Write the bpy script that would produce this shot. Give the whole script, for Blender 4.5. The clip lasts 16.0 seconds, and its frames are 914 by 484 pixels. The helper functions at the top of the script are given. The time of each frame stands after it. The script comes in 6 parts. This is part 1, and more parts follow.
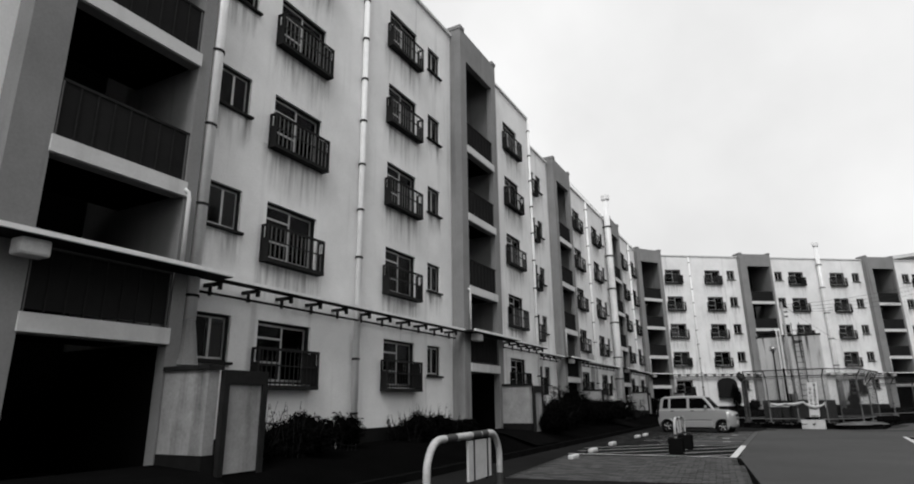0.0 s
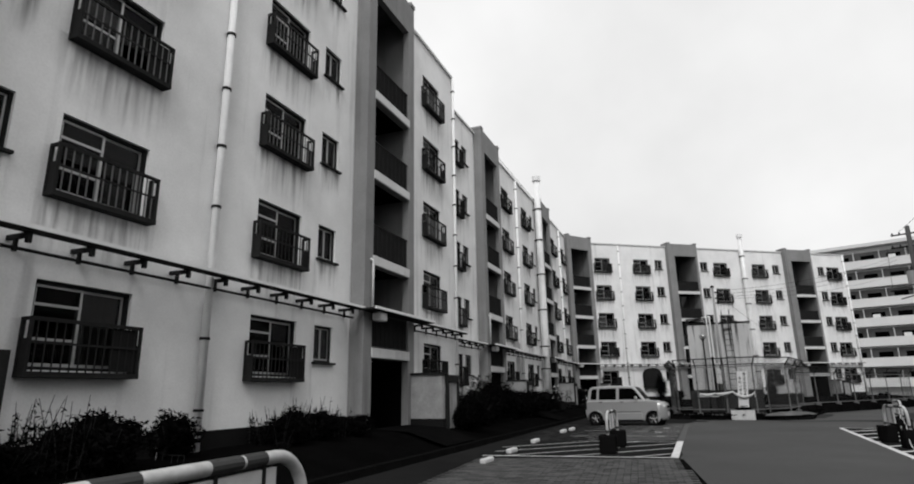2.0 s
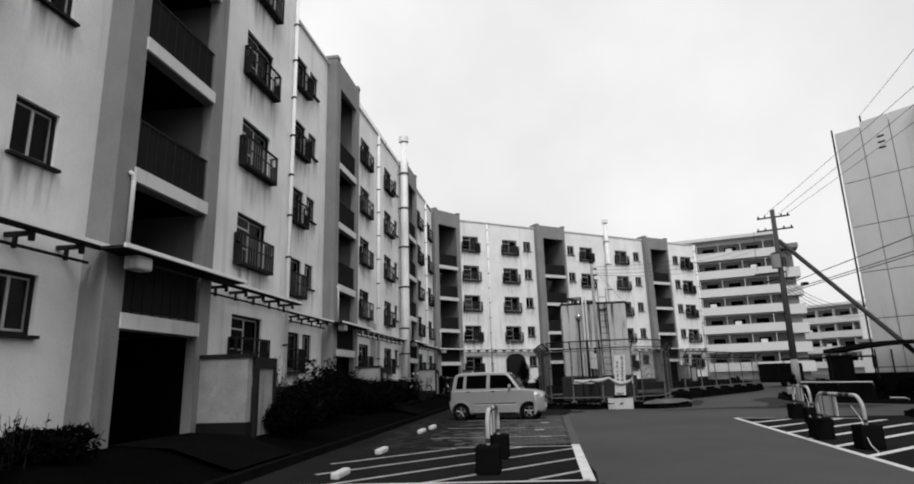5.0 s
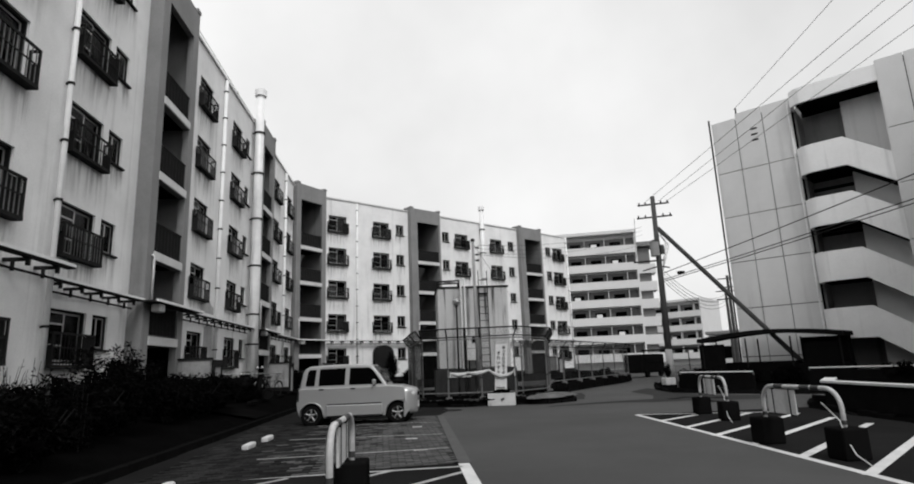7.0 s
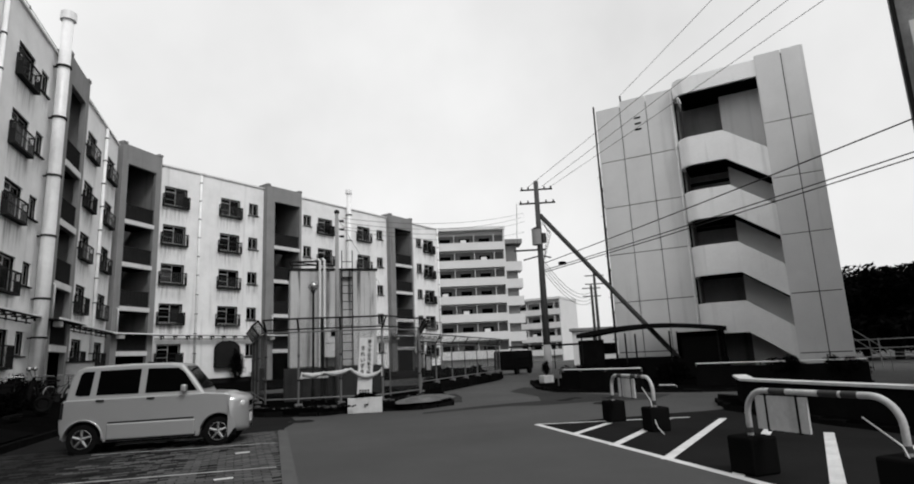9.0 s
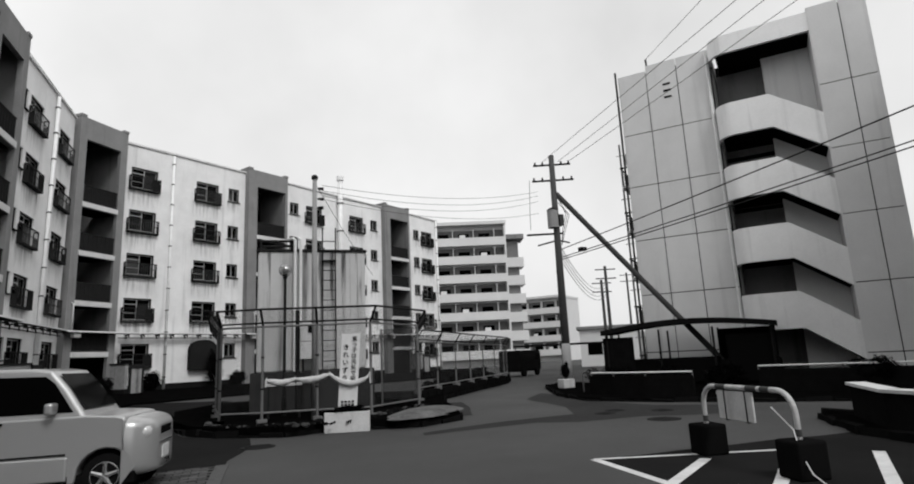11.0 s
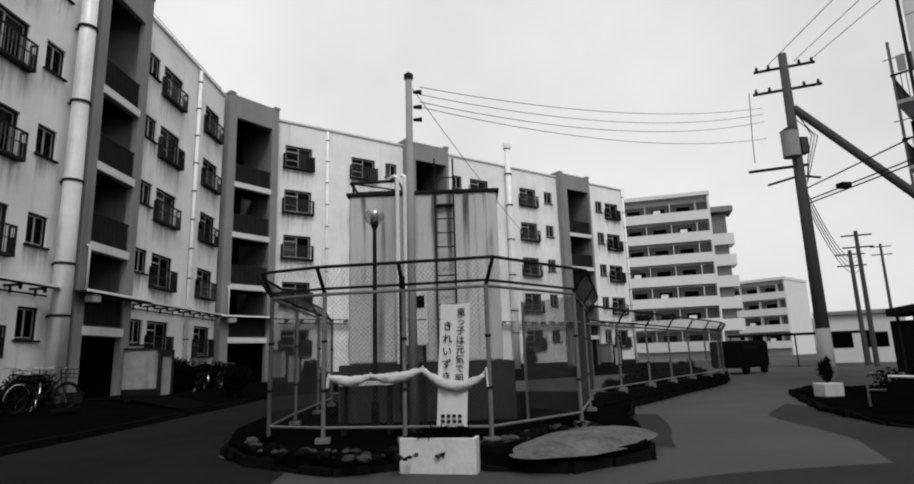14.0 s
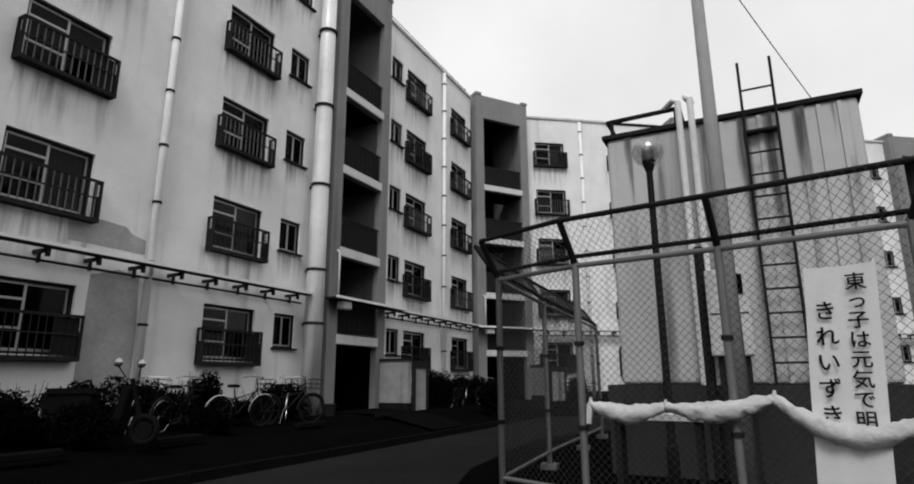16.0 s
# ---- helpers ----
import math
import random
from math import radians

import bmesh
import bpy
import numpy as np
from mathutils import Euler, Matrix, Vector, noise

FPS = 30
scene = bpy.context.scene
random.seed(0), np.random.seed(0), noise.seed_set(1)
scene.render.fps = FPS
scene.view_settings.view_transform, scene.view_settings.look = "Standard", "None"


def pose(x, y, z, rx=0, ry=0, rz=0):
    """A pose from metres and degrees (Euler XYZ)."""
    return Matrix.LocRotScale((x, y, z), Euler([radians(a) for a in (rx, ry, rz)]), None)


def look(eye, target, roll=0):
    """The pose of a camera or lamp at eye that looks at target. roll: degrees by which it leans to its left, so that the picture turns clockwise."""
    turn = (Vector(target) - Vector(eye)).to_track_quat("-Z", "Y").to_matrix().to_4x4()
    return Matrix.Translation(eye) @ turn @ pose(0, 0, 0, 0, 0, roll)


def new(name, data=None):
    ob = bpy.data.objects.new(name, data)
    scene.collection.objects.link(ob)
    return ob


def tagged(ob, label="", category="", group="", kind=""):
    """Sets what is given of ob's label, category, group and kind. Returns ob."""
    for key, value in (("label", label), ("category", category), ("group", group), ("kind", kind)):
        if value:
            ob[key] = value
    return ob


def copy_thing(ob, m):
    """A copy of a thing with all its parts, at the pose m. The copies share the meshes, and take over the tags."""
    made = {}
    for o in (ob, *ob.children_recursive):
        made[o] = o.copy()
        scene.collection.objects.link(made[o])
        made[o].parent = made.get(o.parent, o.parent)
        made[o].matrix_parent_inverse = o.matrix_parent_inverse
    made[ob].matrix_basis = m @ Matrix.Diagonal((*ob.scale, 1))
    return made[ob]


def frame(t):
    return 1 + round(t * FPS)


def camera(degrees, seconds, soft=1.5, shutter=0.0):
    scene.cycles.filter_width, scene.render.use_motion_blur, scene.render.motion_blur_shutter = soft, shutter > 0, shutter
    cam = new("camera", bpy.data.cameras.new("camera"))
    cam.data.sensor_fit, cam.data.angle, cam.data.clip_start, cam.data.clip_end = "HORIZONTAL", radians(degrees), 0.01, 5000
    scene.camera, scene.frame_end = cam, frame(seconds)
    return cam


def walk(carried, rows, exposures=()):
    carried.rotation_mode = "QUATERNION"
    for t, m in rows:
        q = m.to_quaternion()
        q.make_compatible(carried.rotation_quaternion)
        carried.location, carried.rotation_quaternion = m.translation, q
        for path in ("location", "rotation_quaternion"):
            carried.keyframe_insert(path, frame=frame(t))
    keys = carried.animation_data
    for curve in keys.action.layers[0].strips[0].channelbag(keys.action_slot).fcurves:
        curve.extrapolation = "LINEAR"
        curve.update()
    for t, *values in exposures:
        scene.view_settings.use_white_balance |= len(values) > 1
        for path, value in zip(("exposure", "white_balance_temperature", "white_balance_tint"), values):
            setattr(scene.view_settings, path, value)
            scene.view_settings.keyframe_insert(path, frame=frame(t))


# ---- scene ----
cam = camera(75.9, 16.0, soft=1.9)
ROWS = (
    (0, (2.440, 0.504, 1.454), (1.793, 2.321, 1.982), -0.69),
    (0.5, (2.398, 1.331, 1.440), (1.769, 3.159, 1.954), -0.83),
    (1, (2.338, 2.154, 1.421), (1.760, 4.001, 1.924), -0.91),
    (1.5, (2.259, 3.004, 1.435), (1.759, 4.875, 1.935), -0.94),
    (2, (2.212, 3.845, 1.441), (1.779, 5.732, 1.941), -1.09),
    (2.5, (2.128, 4.647, 1.452), (1.748, 6.547, 1.945), -1.20),
    (3, (2.001, 5.523, 1.477), (1.685, 7.437, 1.961), -1.36),
    (3.5, (1.910, 6.449, 1.466), (1.669, 8.375, 1.947), -1.51),
    (4, (1.859, 7.338, 1.484), (1.700, 9.275, 1.956), -1.58),
    (6.5, (2.096, 12.314, 1.426), (2.417, 14.242, 1.848), -2.10),
    (7, (2.263, 13.321, 1.437), (2.710, 15.225, 1.853), -2.28),
    (7.5, (2.472, 14.322, 1.429), (3.065, 16.187, 1.840), -2.38),
    (8, (2.754, 15.293, 1.440), (3.466, 17.118, 1.841), -2.51),
    (8.5, (3.036, 16.236, 1.448), (3.842, 18.023, 1.845), -2.54),
    (9, (3.349, 17.183, 1.447), (4.221, 18.940, 1.836), -2.60),
    (11.5, (5.315, 21.981, 1.508), (6.197, 23.734, 1.897), -2.72),
    (12, (5.785, 22.897, 1.508), (6.634, 24.666, 1.898), -2.72),
    (12.5, (6.370, 23.857, 1.477), (7.160, 25.651, 1.874), -2.65),
    (13, (6.966, 24.782, 1.469), (7.645, 26.621, 1.866), -2.52),
    (13.5, (7.523, 25.736, 1.468), (8.014, 27.636, 1.851), -2.24),
    (14, (7.894, 26.619, 1.438), (8.161, 28.563, 1.823), -1.81),
    (14.5, (8.116, 27.549, 1.417), (8.136, 29.510, 1.812), -1.30),
    (15, (8.180, 28.503, 1.391), (7.955, 30.445, 1.809), -0.95),
    (15.5, (8.012, 29.536, 1.389), (7.578, 31.438, 1.831), -0.54),
    (16, (7.676, 30.483, 1.417), (7.077, 32.335, 1.874), -0.22),
)
walk(cam, [(t, look(eye, target, roll)) for t, eye, target, roll in ROWS], exposures=((0.0, 0.31), (7.0, 0.33), (9.2, 0.29), (12.5, 0.25), (14.0, 0.18), (15.0, 0.24), (16.0, 0.27)))

# ---- world, sun, exposure ----
world = bpy.data.worlds.new("overcast_sky")
scene.world = world
world.use_nodes = True
wn, wl = world.node_tree.nodes, world.node_tree.links
SUN_EL, SUN_AZ = 48.0, 172.0     # degrees; azimuth clockwise from +y
sky = wn.new("ShaderNodeTexSky")
sky.sky_type, sky.sun_disc = "NISHITA", False
sky.sun_elevation, sky.sun_rotation = radians(SUN_EL), radians(SUN_AZ)
sky.air_density, sky.dust_density, sky.ozone_density = 1.0, 4.0, 1.0
grey = wn.new("ShaderNodeRGBToBW")
wl.new(sky.outputs[0], grey.inputs[0])
scaled = wn.new("ShaderNodeMath"); scaled.operation = "MULTIPLY"; scaled.inputs[1].default_value = 0.10
wl.new(grey.outputs[0], scaled.inputs[0])
coord = wn.new("ShaderNodeTexCoord")
cloud = wn.new("ShaderNodeTexNoise")
cloud.inputs["Scale"].default_value, cloud.inputs["Detail"].default_value = 2.2, 5.0
wl.new(coord.outputs["Generated"], cloud.inputs["Vector"])
veil = wn.new("ShaderNodeMapRange")
veil.inputs["From Min"].default_value, veil.inputs["From Max"].default_value = 0.3, 0.7
veil.inputs["To Min"].default_value, veil.inputs["To Max"].default_value = 0.66, 0.88
wl.new(cloud.outputs["Fac"], veil.inputs["Value"])
blend = wn.new("ShaderNodeMix")
blend.inputs["Factor"].default_value = 0.86
wl.new(scaled.outputs[0], blend.inputs["A"]); wl.new(veil.outputs[0], blend.inputs["B"])
back = wn["Background"]
wl.new(blend.outputs["Result"], back.inputs["Color"])
back.inputs["Strength"].default_value = 1.0

sun_data = bpy.data.lights.new("sun", "SUN")
sun_data.energy, sun_data.angle, sun_data.color = 1.15, radians(18), (1.0, 1.0, 1.0)
sun = new("sun", sun_data)
az, el = radians(SUN_AZ), radians(SUN_EL)
sun.matrix_basis = look((0, 0, 60), (-math.sin(az) * math.cos(el) * 10, -math.cos(az) * math.cos(el) * 10, 60 - math.sin(el) * 10))


# ---- materials ----
def mat(name, value, rough=0.8, metal=0.0, var=0.25, grain=40.0, stain=1.2, streak=0.0, bump=0.15, island=False, rand=0.0, spec=None):
    """A grey surface: fine grain, broad stains, optional vertical streaks, bump."""
    m = bpy.data.materials.new(name)
    m.use_nodes = True
    n, l = m.node_tree.nodes, m.node_tree.links
    b = n["Principled BSDF"]
    b.inputs["Roughness"].default_value, b.inputs["Metallic"].default_value = rough, metal
    b.inputs["Specular IOR Level"].default_value = spec if spec is not None else (0.0 if value < 0.03 else 0.15)
    tc = n.new("ShaderNodeTexCoord")
    fine = n.new("ShaderNodeTexNoise"); fine.inputs["Scale"].default_value = grain; fine.inputs["Detail"].default_value = 4
    broad = n.new("ShaderNodeTexNoise"); broad.inputs["Scale"].default_value = stain; broad.inputs["Detail"].default_value = 6; broad.inputs["Roughness"].default_value = 0.65
    l.new(tc.outputs["Object"], fine.inputs["Vector"]); l.new(tc.outputs["Object"], broad.inputs["Vector"])
    total = n.new("ShaderNodeMath"); total.operation = "ADD"
    a1 = n.new("ShaderNodeMath"); a1.operation = "MULTIPLY_ADD"; a1.inputs[1].default_value = var * 0.7; a1.inputs[2].default_value = 1 - var * 0.35
    a2 = n.new("ShaderNodeMath"); a2.operation = "MULTIPLY_ADD"; a2.inputs[1].default_value = var * 1.8; a2.inputs[2].default_value = -var * 0.9
    l.new(fine.outputs["Fac"], a1.inputs[0]); l.new(broad.outputs["Fac"], a2.inputs[0])
    l.new(a1.outputs[0], total.inputs[0]); l.new(a2.outputs[0], total.inputs[1])
    out = total.outputs[0]
    if streak:
        mp = n.new("ShaderNodeMapping"); mp.inputs["Scale"].default_value = (1.5, 1.5, 0.09)
        st = n.new("ShaderNodeTexNoise"); st.inputs["Scale"].default_value = 1.6; st.inputs["Detail"].default_value = 5
        l.new(tc.outputs["Object"], mp.inputs["Vector"]); l.new(mp.outputs[0], st.inputs["Vector"])
        mr = n.new("ShaderNodeMapRange"); mr.inputs["From Min"].default_value, mr.inputs["From Max"].default_value = 0.57, 0.78
        mr.inputs["To Min"].default_value, mr.inputs["To Max"].default_value = 0.0, -streak
        l.new(st.outputs["Fac"], mr.inputs["Value"])
        s2 = n.new("ShaderNodeMath"); s2.operation = "ADD"
        l.new(out, s2.inputs[0]); l.new(mr.outputs[0], s2.inputs[1]); out = s2.outputs[0]
    if island or rand:
        src = n.new("ShaderNodeNewGeometry").outputs["Random Per Island"] if island else n.new("ShaderNodeObjectInfo").outputs["Random"]
        r2 = n.new("ShaderNodeMath"); r2.operation = "MULTIPLY_ADD"; r2.inputs[1].default_value = rand or 0.5; r2.inputs[2].default_value = 1 - (rand or 0.5) / 2
        l.new(src, r2.inputs[0])
        m2 = n.new("ShaderNodeMath"); m2.operation = "MULTIPLY"
        l.new(out, m2.inputs[0]); l.new(r2.outputs[0], m2.inputs[1]); out = m2.outputs[0]
    fin = n.new("ShaderNodeMath"); fin.operation = "MULTIPLY"; fin.inputs[1].default_value = value; fin.use_clamp = True
    l.new(out, fin.inputs[0])
    comb = n.new("ShaderNodeCombineColor")
    for k in range(3):
        l.new(fin.outputs[0], comb.inputs[k])
    l.new(comb.outputs[0], b.inputs["Base Color"])
    if bump:
        bn = n.new("ShaderNodeBump"); bn.inputs["Strength"].default_value = bump; bn.inputs["Distance"].default_value = 0.02
        l.new(fine.outputs["Fac"], bn.inputs["Height"]); l.new(bn.outputs[0], b.inputs["Normal"])
    return m


def glass_mat(name, tint=0.55, rough=0.04, mirror=0.10, ior=1.4):
    """Window glass: mostly see-through, some mirror by angle."""
    m = bpy.data.materials.new(name)
    m.use_nodes = True
    n, l = m.node_tree.nodes, m.node_tree.links
    n.remove(n["Principled BSDF"])
    tr = n.new("ShaderNodeBsdfTransparent"); tr.inputs["Color"].default_value = (tint, tint, tint, 1)
    gl = n.new("ShaderNodeBsdfGlossy"); gl.inputs["Roughness"].default_value = rough; gl.inputs["Color"].default_value = (mirror * 4,) * 3 + (1,)
    fr = n.new("ShaderNodeFresnel"); fr.inputs["IOR"].default_value = ior
    mx = n.new("ShaderNodeMixShader")
    if ior > 1:
        l.new(fr.outputs[0], mx.inputs[0])
    else:
        mx.inputs[0].default_value = 0.3
    l.new(tr.outputs[0], mx.inputs[1]); l.new(gl.outputs[0], mx.inputs[2])
    l.new(mx.outputs[0], n["Material Output"].inputs["Surface"])
    return m


def stain_mat(name, value, strength):
    """Rain streaks running down from a sill: dark film, densest at its top."""
    m = bpy.data.materials.new(name)
    m.use_nodes = True
    n, l = m.node_tree.nodes, m.node_tree.links
    n.remove(n["Principled BSDF"])
    tc = n.new("ShaderNodeTexCoord")
    sep = n.new("ShaderNodeSeparateXYZ"); l.new(tc.outputs["Generated"], sep.inputs[0])
    mp = n.new("ShaderNodeMapping"); mp.inputs["Scale"].default_value = (4.5, 1.0, 0.35); l.new(tc.outputs["Object"], mp.inputs["Vector"])
    ns_ = n.new("ShaderNodeTexNoise"); ns_.noise_dimensions = "4D"; ns_.inputs["Scale"].default_value = 1.6; ns_.inputs["Detail"].default_value = 5
    rnd = n.new("ShaderNodeMath"); rnd.operation = "MULTIPLY"; rnd.inputs[1].default_value = 60.0
    l.new(n.new("ShaderNodeObjectInfo").outputs["Random"], rnd.inputs[0]); l.new(rnd.outputs[0], ns_.inputs["W"]); l.new(mp.outputs[0], ns_.inputs["Vector"])
    mr = n.new("ShaderNodeMapRange"); mr.inputs["From Min"].default_value, mr.inputs["From Max"].default_value = 0.44, 0.72
    mr.inputs["To Min"].default_value, mr.inputs["To Max"].default_value = 0.0, strength
    l.new(ns_.outputs["Fac"], mr.inputs["Value"])
    fall = n.new("ShaderNodeMath"); fall.operation = "MULTIPLY"; l.new(mr.outputs[0], fall.inputs[0]); l.new(sep.outputs["Z"], fall.inputs[1])
    # fade at both sides
    side = n.new("ShaderNodeMath"); side.operation = "PINGPONG"; side.inputs[1].default_value = 0.5; l.new(sep.outputs["X"], side.inputs[0])
    wide = n.new("ShaderNodeMath"); wide.operation = "MULTIPLY"; wide.inputs[1].default_value = 8.0; wide.use_clamp = True; l.new(side.outputs[0], wide.inputs[0])
    fac = n.new("ShaderNodeMath"); fac.operation = "MULTIPLY"; fac.use_clamp = True; l.new(fall.outputs[0], fac.inputs[0]); l.new(wide.outputs[0], fac.inputs[1])
    tr = n.new("ShaderNodeBsdfTransparent"); df_ = n.new("ShaderNodeBsdfDiffuse"); df_.inputs["Color"].default_value = (value, value, value, 1)
    mx = n.new("ShaderNodeMixShader"); l.new(fac.outputs[0], mx.inputs[0]); l.new(tr.outputs[0], mx.inputs[1]); l.new(df_.outputs[0], mx.inputs[2])
    l.new(mx.outputs[0], n["Material Output"].inputs["Surface"])
    return m


M_STAIN = stain_mat("rain_streaks", 0.10, 0.75)
M_RUSTRUN = stain_mat("rust_streaks", 0.10, 1.5)
M_SWAG = mat("grimy_white_gauze", 0.55, 0.95, var=0.4, grain=30, stain=6, bump=0.5)
M_WALL = mat("painted_plaster", 0.80, 0.9, var=0.30, grain=25, stain=0.6, streak=0.34, bump=0.12)
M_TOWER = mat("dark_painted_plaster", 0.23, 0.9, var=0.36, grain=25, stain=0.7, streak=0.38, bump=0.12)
M_SLAB = mat("pale_concrete", 0.62, 0.85, var=0.2, grain=20, stain=1.5, streak=0.25, bump=0.15)
# Near-black base colour holds the shade of rooms and stairwells.
M_DARKIN = mat("interior_shade_colour", 0.004, 0.95, var=0.3, grain=10, stain=0.8, bump=0.0)
M_FRAME = mat("weathered_aluminium", 0.45, 0.5, 0.5, var=0.3, grain=60, stain=3, bump=0.05)
M_DARKFRAME = mat("dark_steel_frame", 0.02, 0.6, 0.3, var=0.4, grain=60, stain=4, bump=0.05)
M_RAIL = mat("rusty_dark_steel_rail", 0.025, 0.7, 0.2, var=0.5, grain=60, stain=5, bump=0.1)
M_RAILPALE = mat("galvanised_rail", 0.14, 0.6, 0.4, var=0.4, grain=60, stain=5, bump=0.1)
M_MESHPANEL = mat("dark_guard_panel", 0.02, 0.55, 0.0, var=0.35, grain=60, stain=2, bump=0.05)
M_GLASS = glass_mat("window_glass", 0.5, 0.04, 0.055)
M_CURTAIN = mat("curtain_fabric", 0.4, 0.95, var=0.2, grain=30, stain=2, rand=0.9)
M_PIPE = mat("painted_drainpipe", 0.84, 0.4, var=0.22, grain=30, stain=2.5, bump=0.05)
M_CHIM = mat("painted_flue_steel", 0.80, 0.45, 0.1, var=0.3, grain=30, stain=1.3, streak=0.35, bump=0.05)
M_BAND = mat("rusty_steel_and_underside_shade", 0.025, 0.7, 0.3, var=0.5, grain=50, stain=5)
M_CANOPY = mat("canopy_sheet_metal", 0.80, 0.35, 0.1, var=0.2, grain=30, stain=2)
M_ROOF = mat("roof_felt", 0.12, 0.9, var=0.3, grain=20, stain=1)
M_PLINTH = mat("dark_concrete_plinth", 0.014, 0.9, var=0.4, grain=15, stain=1.5, streak=0.3, bump=0.3)
M_ASPH = mat("asphalt", 0.068, 0.85, var=0.55, grain=120, stain=0.18, bump=0.35, spec=0.1)
M_ASPHDK = mat("dark_asphalt_and_lane_shade", 0.018, 0.8, var=0.6, grain=120, stain=0.35, bump=0.4)
M_ASPHMID = mat("patched_asphalt", 0.031, 0.85, var=0.6, grain=120, stain=0.4, bump=0.35, spec=0.05)
M_APRON = mat("cracked_dirty_concrete", 0.11, 0.9, var=1.5, grain=14, stain=1.6, bump=0.6)
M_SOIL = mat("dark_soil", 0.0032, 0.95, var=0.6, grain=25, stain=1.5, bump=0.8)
M_KERB = mat("dark_kerb_concrete", 0.008, 0.9, var=0.6, grain=20, stain=2.5, bump=0.4)
M_STONE = mat("pale_worn_concrete", 0.15, 0.9, var=0.6, grain=18, stain=2.2, bump=0.4)
M_RUBBLE = mat("dirty_rubble_stone", 0.05, 0.9, var=0.9, grain=18, stain=3, bump=0.5, rand=1.2)
M_LINE = mat("worn_road_paint", 0.62, 0.7, var=0.5, grain=60, stain=3, bump=0.1)
M_LINEWORN = mat("nearly_gone_road_paint", 0.36, 0.8, var=0.9, grain=60, stain=2.5, bump=0.1)
M_PAVER = mat("concrete_paver", 0.07, 0.9, var=0.4, grain=60, stain=3, bump=0.3, rand=0.8)
M_PAVERALL = mat("concrete_paver_rest", 0.07, 0.9, var=0.4, grain=60, stain=3, bump=0.3, island=True, rand=0.8)
M_PAVERMOSS = mat("mossy_paver", 0.026, 0.95, var=0.6, grain=60, stain=2, bump=0.4, island=True, rand=0.9)
M_JOINT = mat("mossy_joint_sand", 0.006, 0.95, var=0.5, grain=60, stain=3, bump=0.4)
M_LEAF = mat("dark_leaves", 0.0045, 0.7, var=0.4, grain=8, stain=2, bump=0, island=True, rand=1.3)
M_LEAFPALE = mat("pale_weed_leaves", 0.03, 0.7, var=0.4, grain=8, stain=2, bump=0, island=True, rand=1.2)
M_BARK = mat("dark_bark", 0.02, 0.9, var=0.5, grain=20, stain=4, bump=0.5)
M_CARBODY = mat("silver_car_paint", 0.44, 0.30, 0.45, var=0.05, grain=200, stain=1, bump=0)
M_CARGLASS = mat("tinted_car_glass", 0.002, 0.08, 0, var=0.1, bump=0, spec=0.012)
M_CARBODY.node_tree.nodes["Principled BSDF"].inputs["Coat Weight"].default_value = 0.6
M_TYRE = mat("tyre_rubber", 0.009, 0.85, var=0.3, grain=60, bump=0.2)
M_CHROME = mat("alloy_wheel_metal", 0.5, 0.2, 0.8, var=0.15, bump=0)
M_BLACK = mat("black_plastic", 0.008, 0.5, var=0.3, bump=0.05)
M_LAMPGLASS = mat("headlamp_lens", 0.65, 0.15, 0.2, var=0.1, bump=0)
M_WHITE = mat("white_painted_board", 0.62, 0.7, var=0.3, grain=20, stain=2.5, streak=0.35, bump=0.1)
M_BANNER = mat("white_banner_cloth", 0.74, 0.9, var=0.14, grain=30, stain=2, bump=0.1)
M_INK = mat("black_ink", 0.012, 0.8, var=0.1, bump=0)
M_GALV = mat("galvanised_steel_post", 0.18, 0.55, 0.3, var=0.4, grain=40, stain=4, bump=0.05)
M_WIRE = mat("chain_link_wire", 0.06, 0.6, 0.4, var=0.2, bump=0)
M_CABLE = mat("black_cable", 0.03, 0.7, var=0.1, bump=0)
M_TANK = mat("stained_tank_steel", 0.54, 0.6, var=0.25, grain=25, stain=0.8, streak=0.75, bump=0.05)
M_TANKBASE = mat("damp_tank_footing", 0.035, 0.9, var=0.6, grain=15, stain=1.5, streak=0.4, bump=0.3)
M_CONC = mat("concrete_pole", 0.30, 0.85, var=0.3, grain=30, stain=2, bump=0.2)
M_POLEDK = mat("dark_weathered_pole", 0.07, 0.85, var=0.4, grain=30, stain=2, bump=0.2)
M_SHEET = mat("dark_shelter_sheet", 0.012, 0.6, var=0.4, grain=20, stain=2)
M_TILEWALL = mat("panel_cladding", 0.68, 0.85, var=0.2, grain=20, stain=0.4, streak=0.18, bump=0.08)
M_FARWALL = mat("far_white_concrete", 0.66, 0.85, var=0.12, grain=4, stain=0.3, bump=0)
M_FARDARK = mat("far_screen_and_recess_shade", 0.17, 0.9, var=0.3, grain=3, stain=0.5, bump=0)
M_GLOBE = glass_mat("smoky_lamp_globe", 0.82, 0.25, 0.2, 1.0)
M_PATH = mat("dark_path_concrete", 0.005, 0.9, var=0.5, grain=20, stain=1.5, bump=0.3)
M_TAPE = mat("barrier_dark_band", 0.05, 0.6, var=0.4, bump=0.05)
M_BARRIER = mat("barrier_white_paint", 0.50, 0.5, var=0.5, grain=30, stain=6, bump=0.05)
M_PATCH = mat("bare_repair_plaster", 0.36, 0.95, var=0.5, grain=12, stain=1.6, bump=0.4)
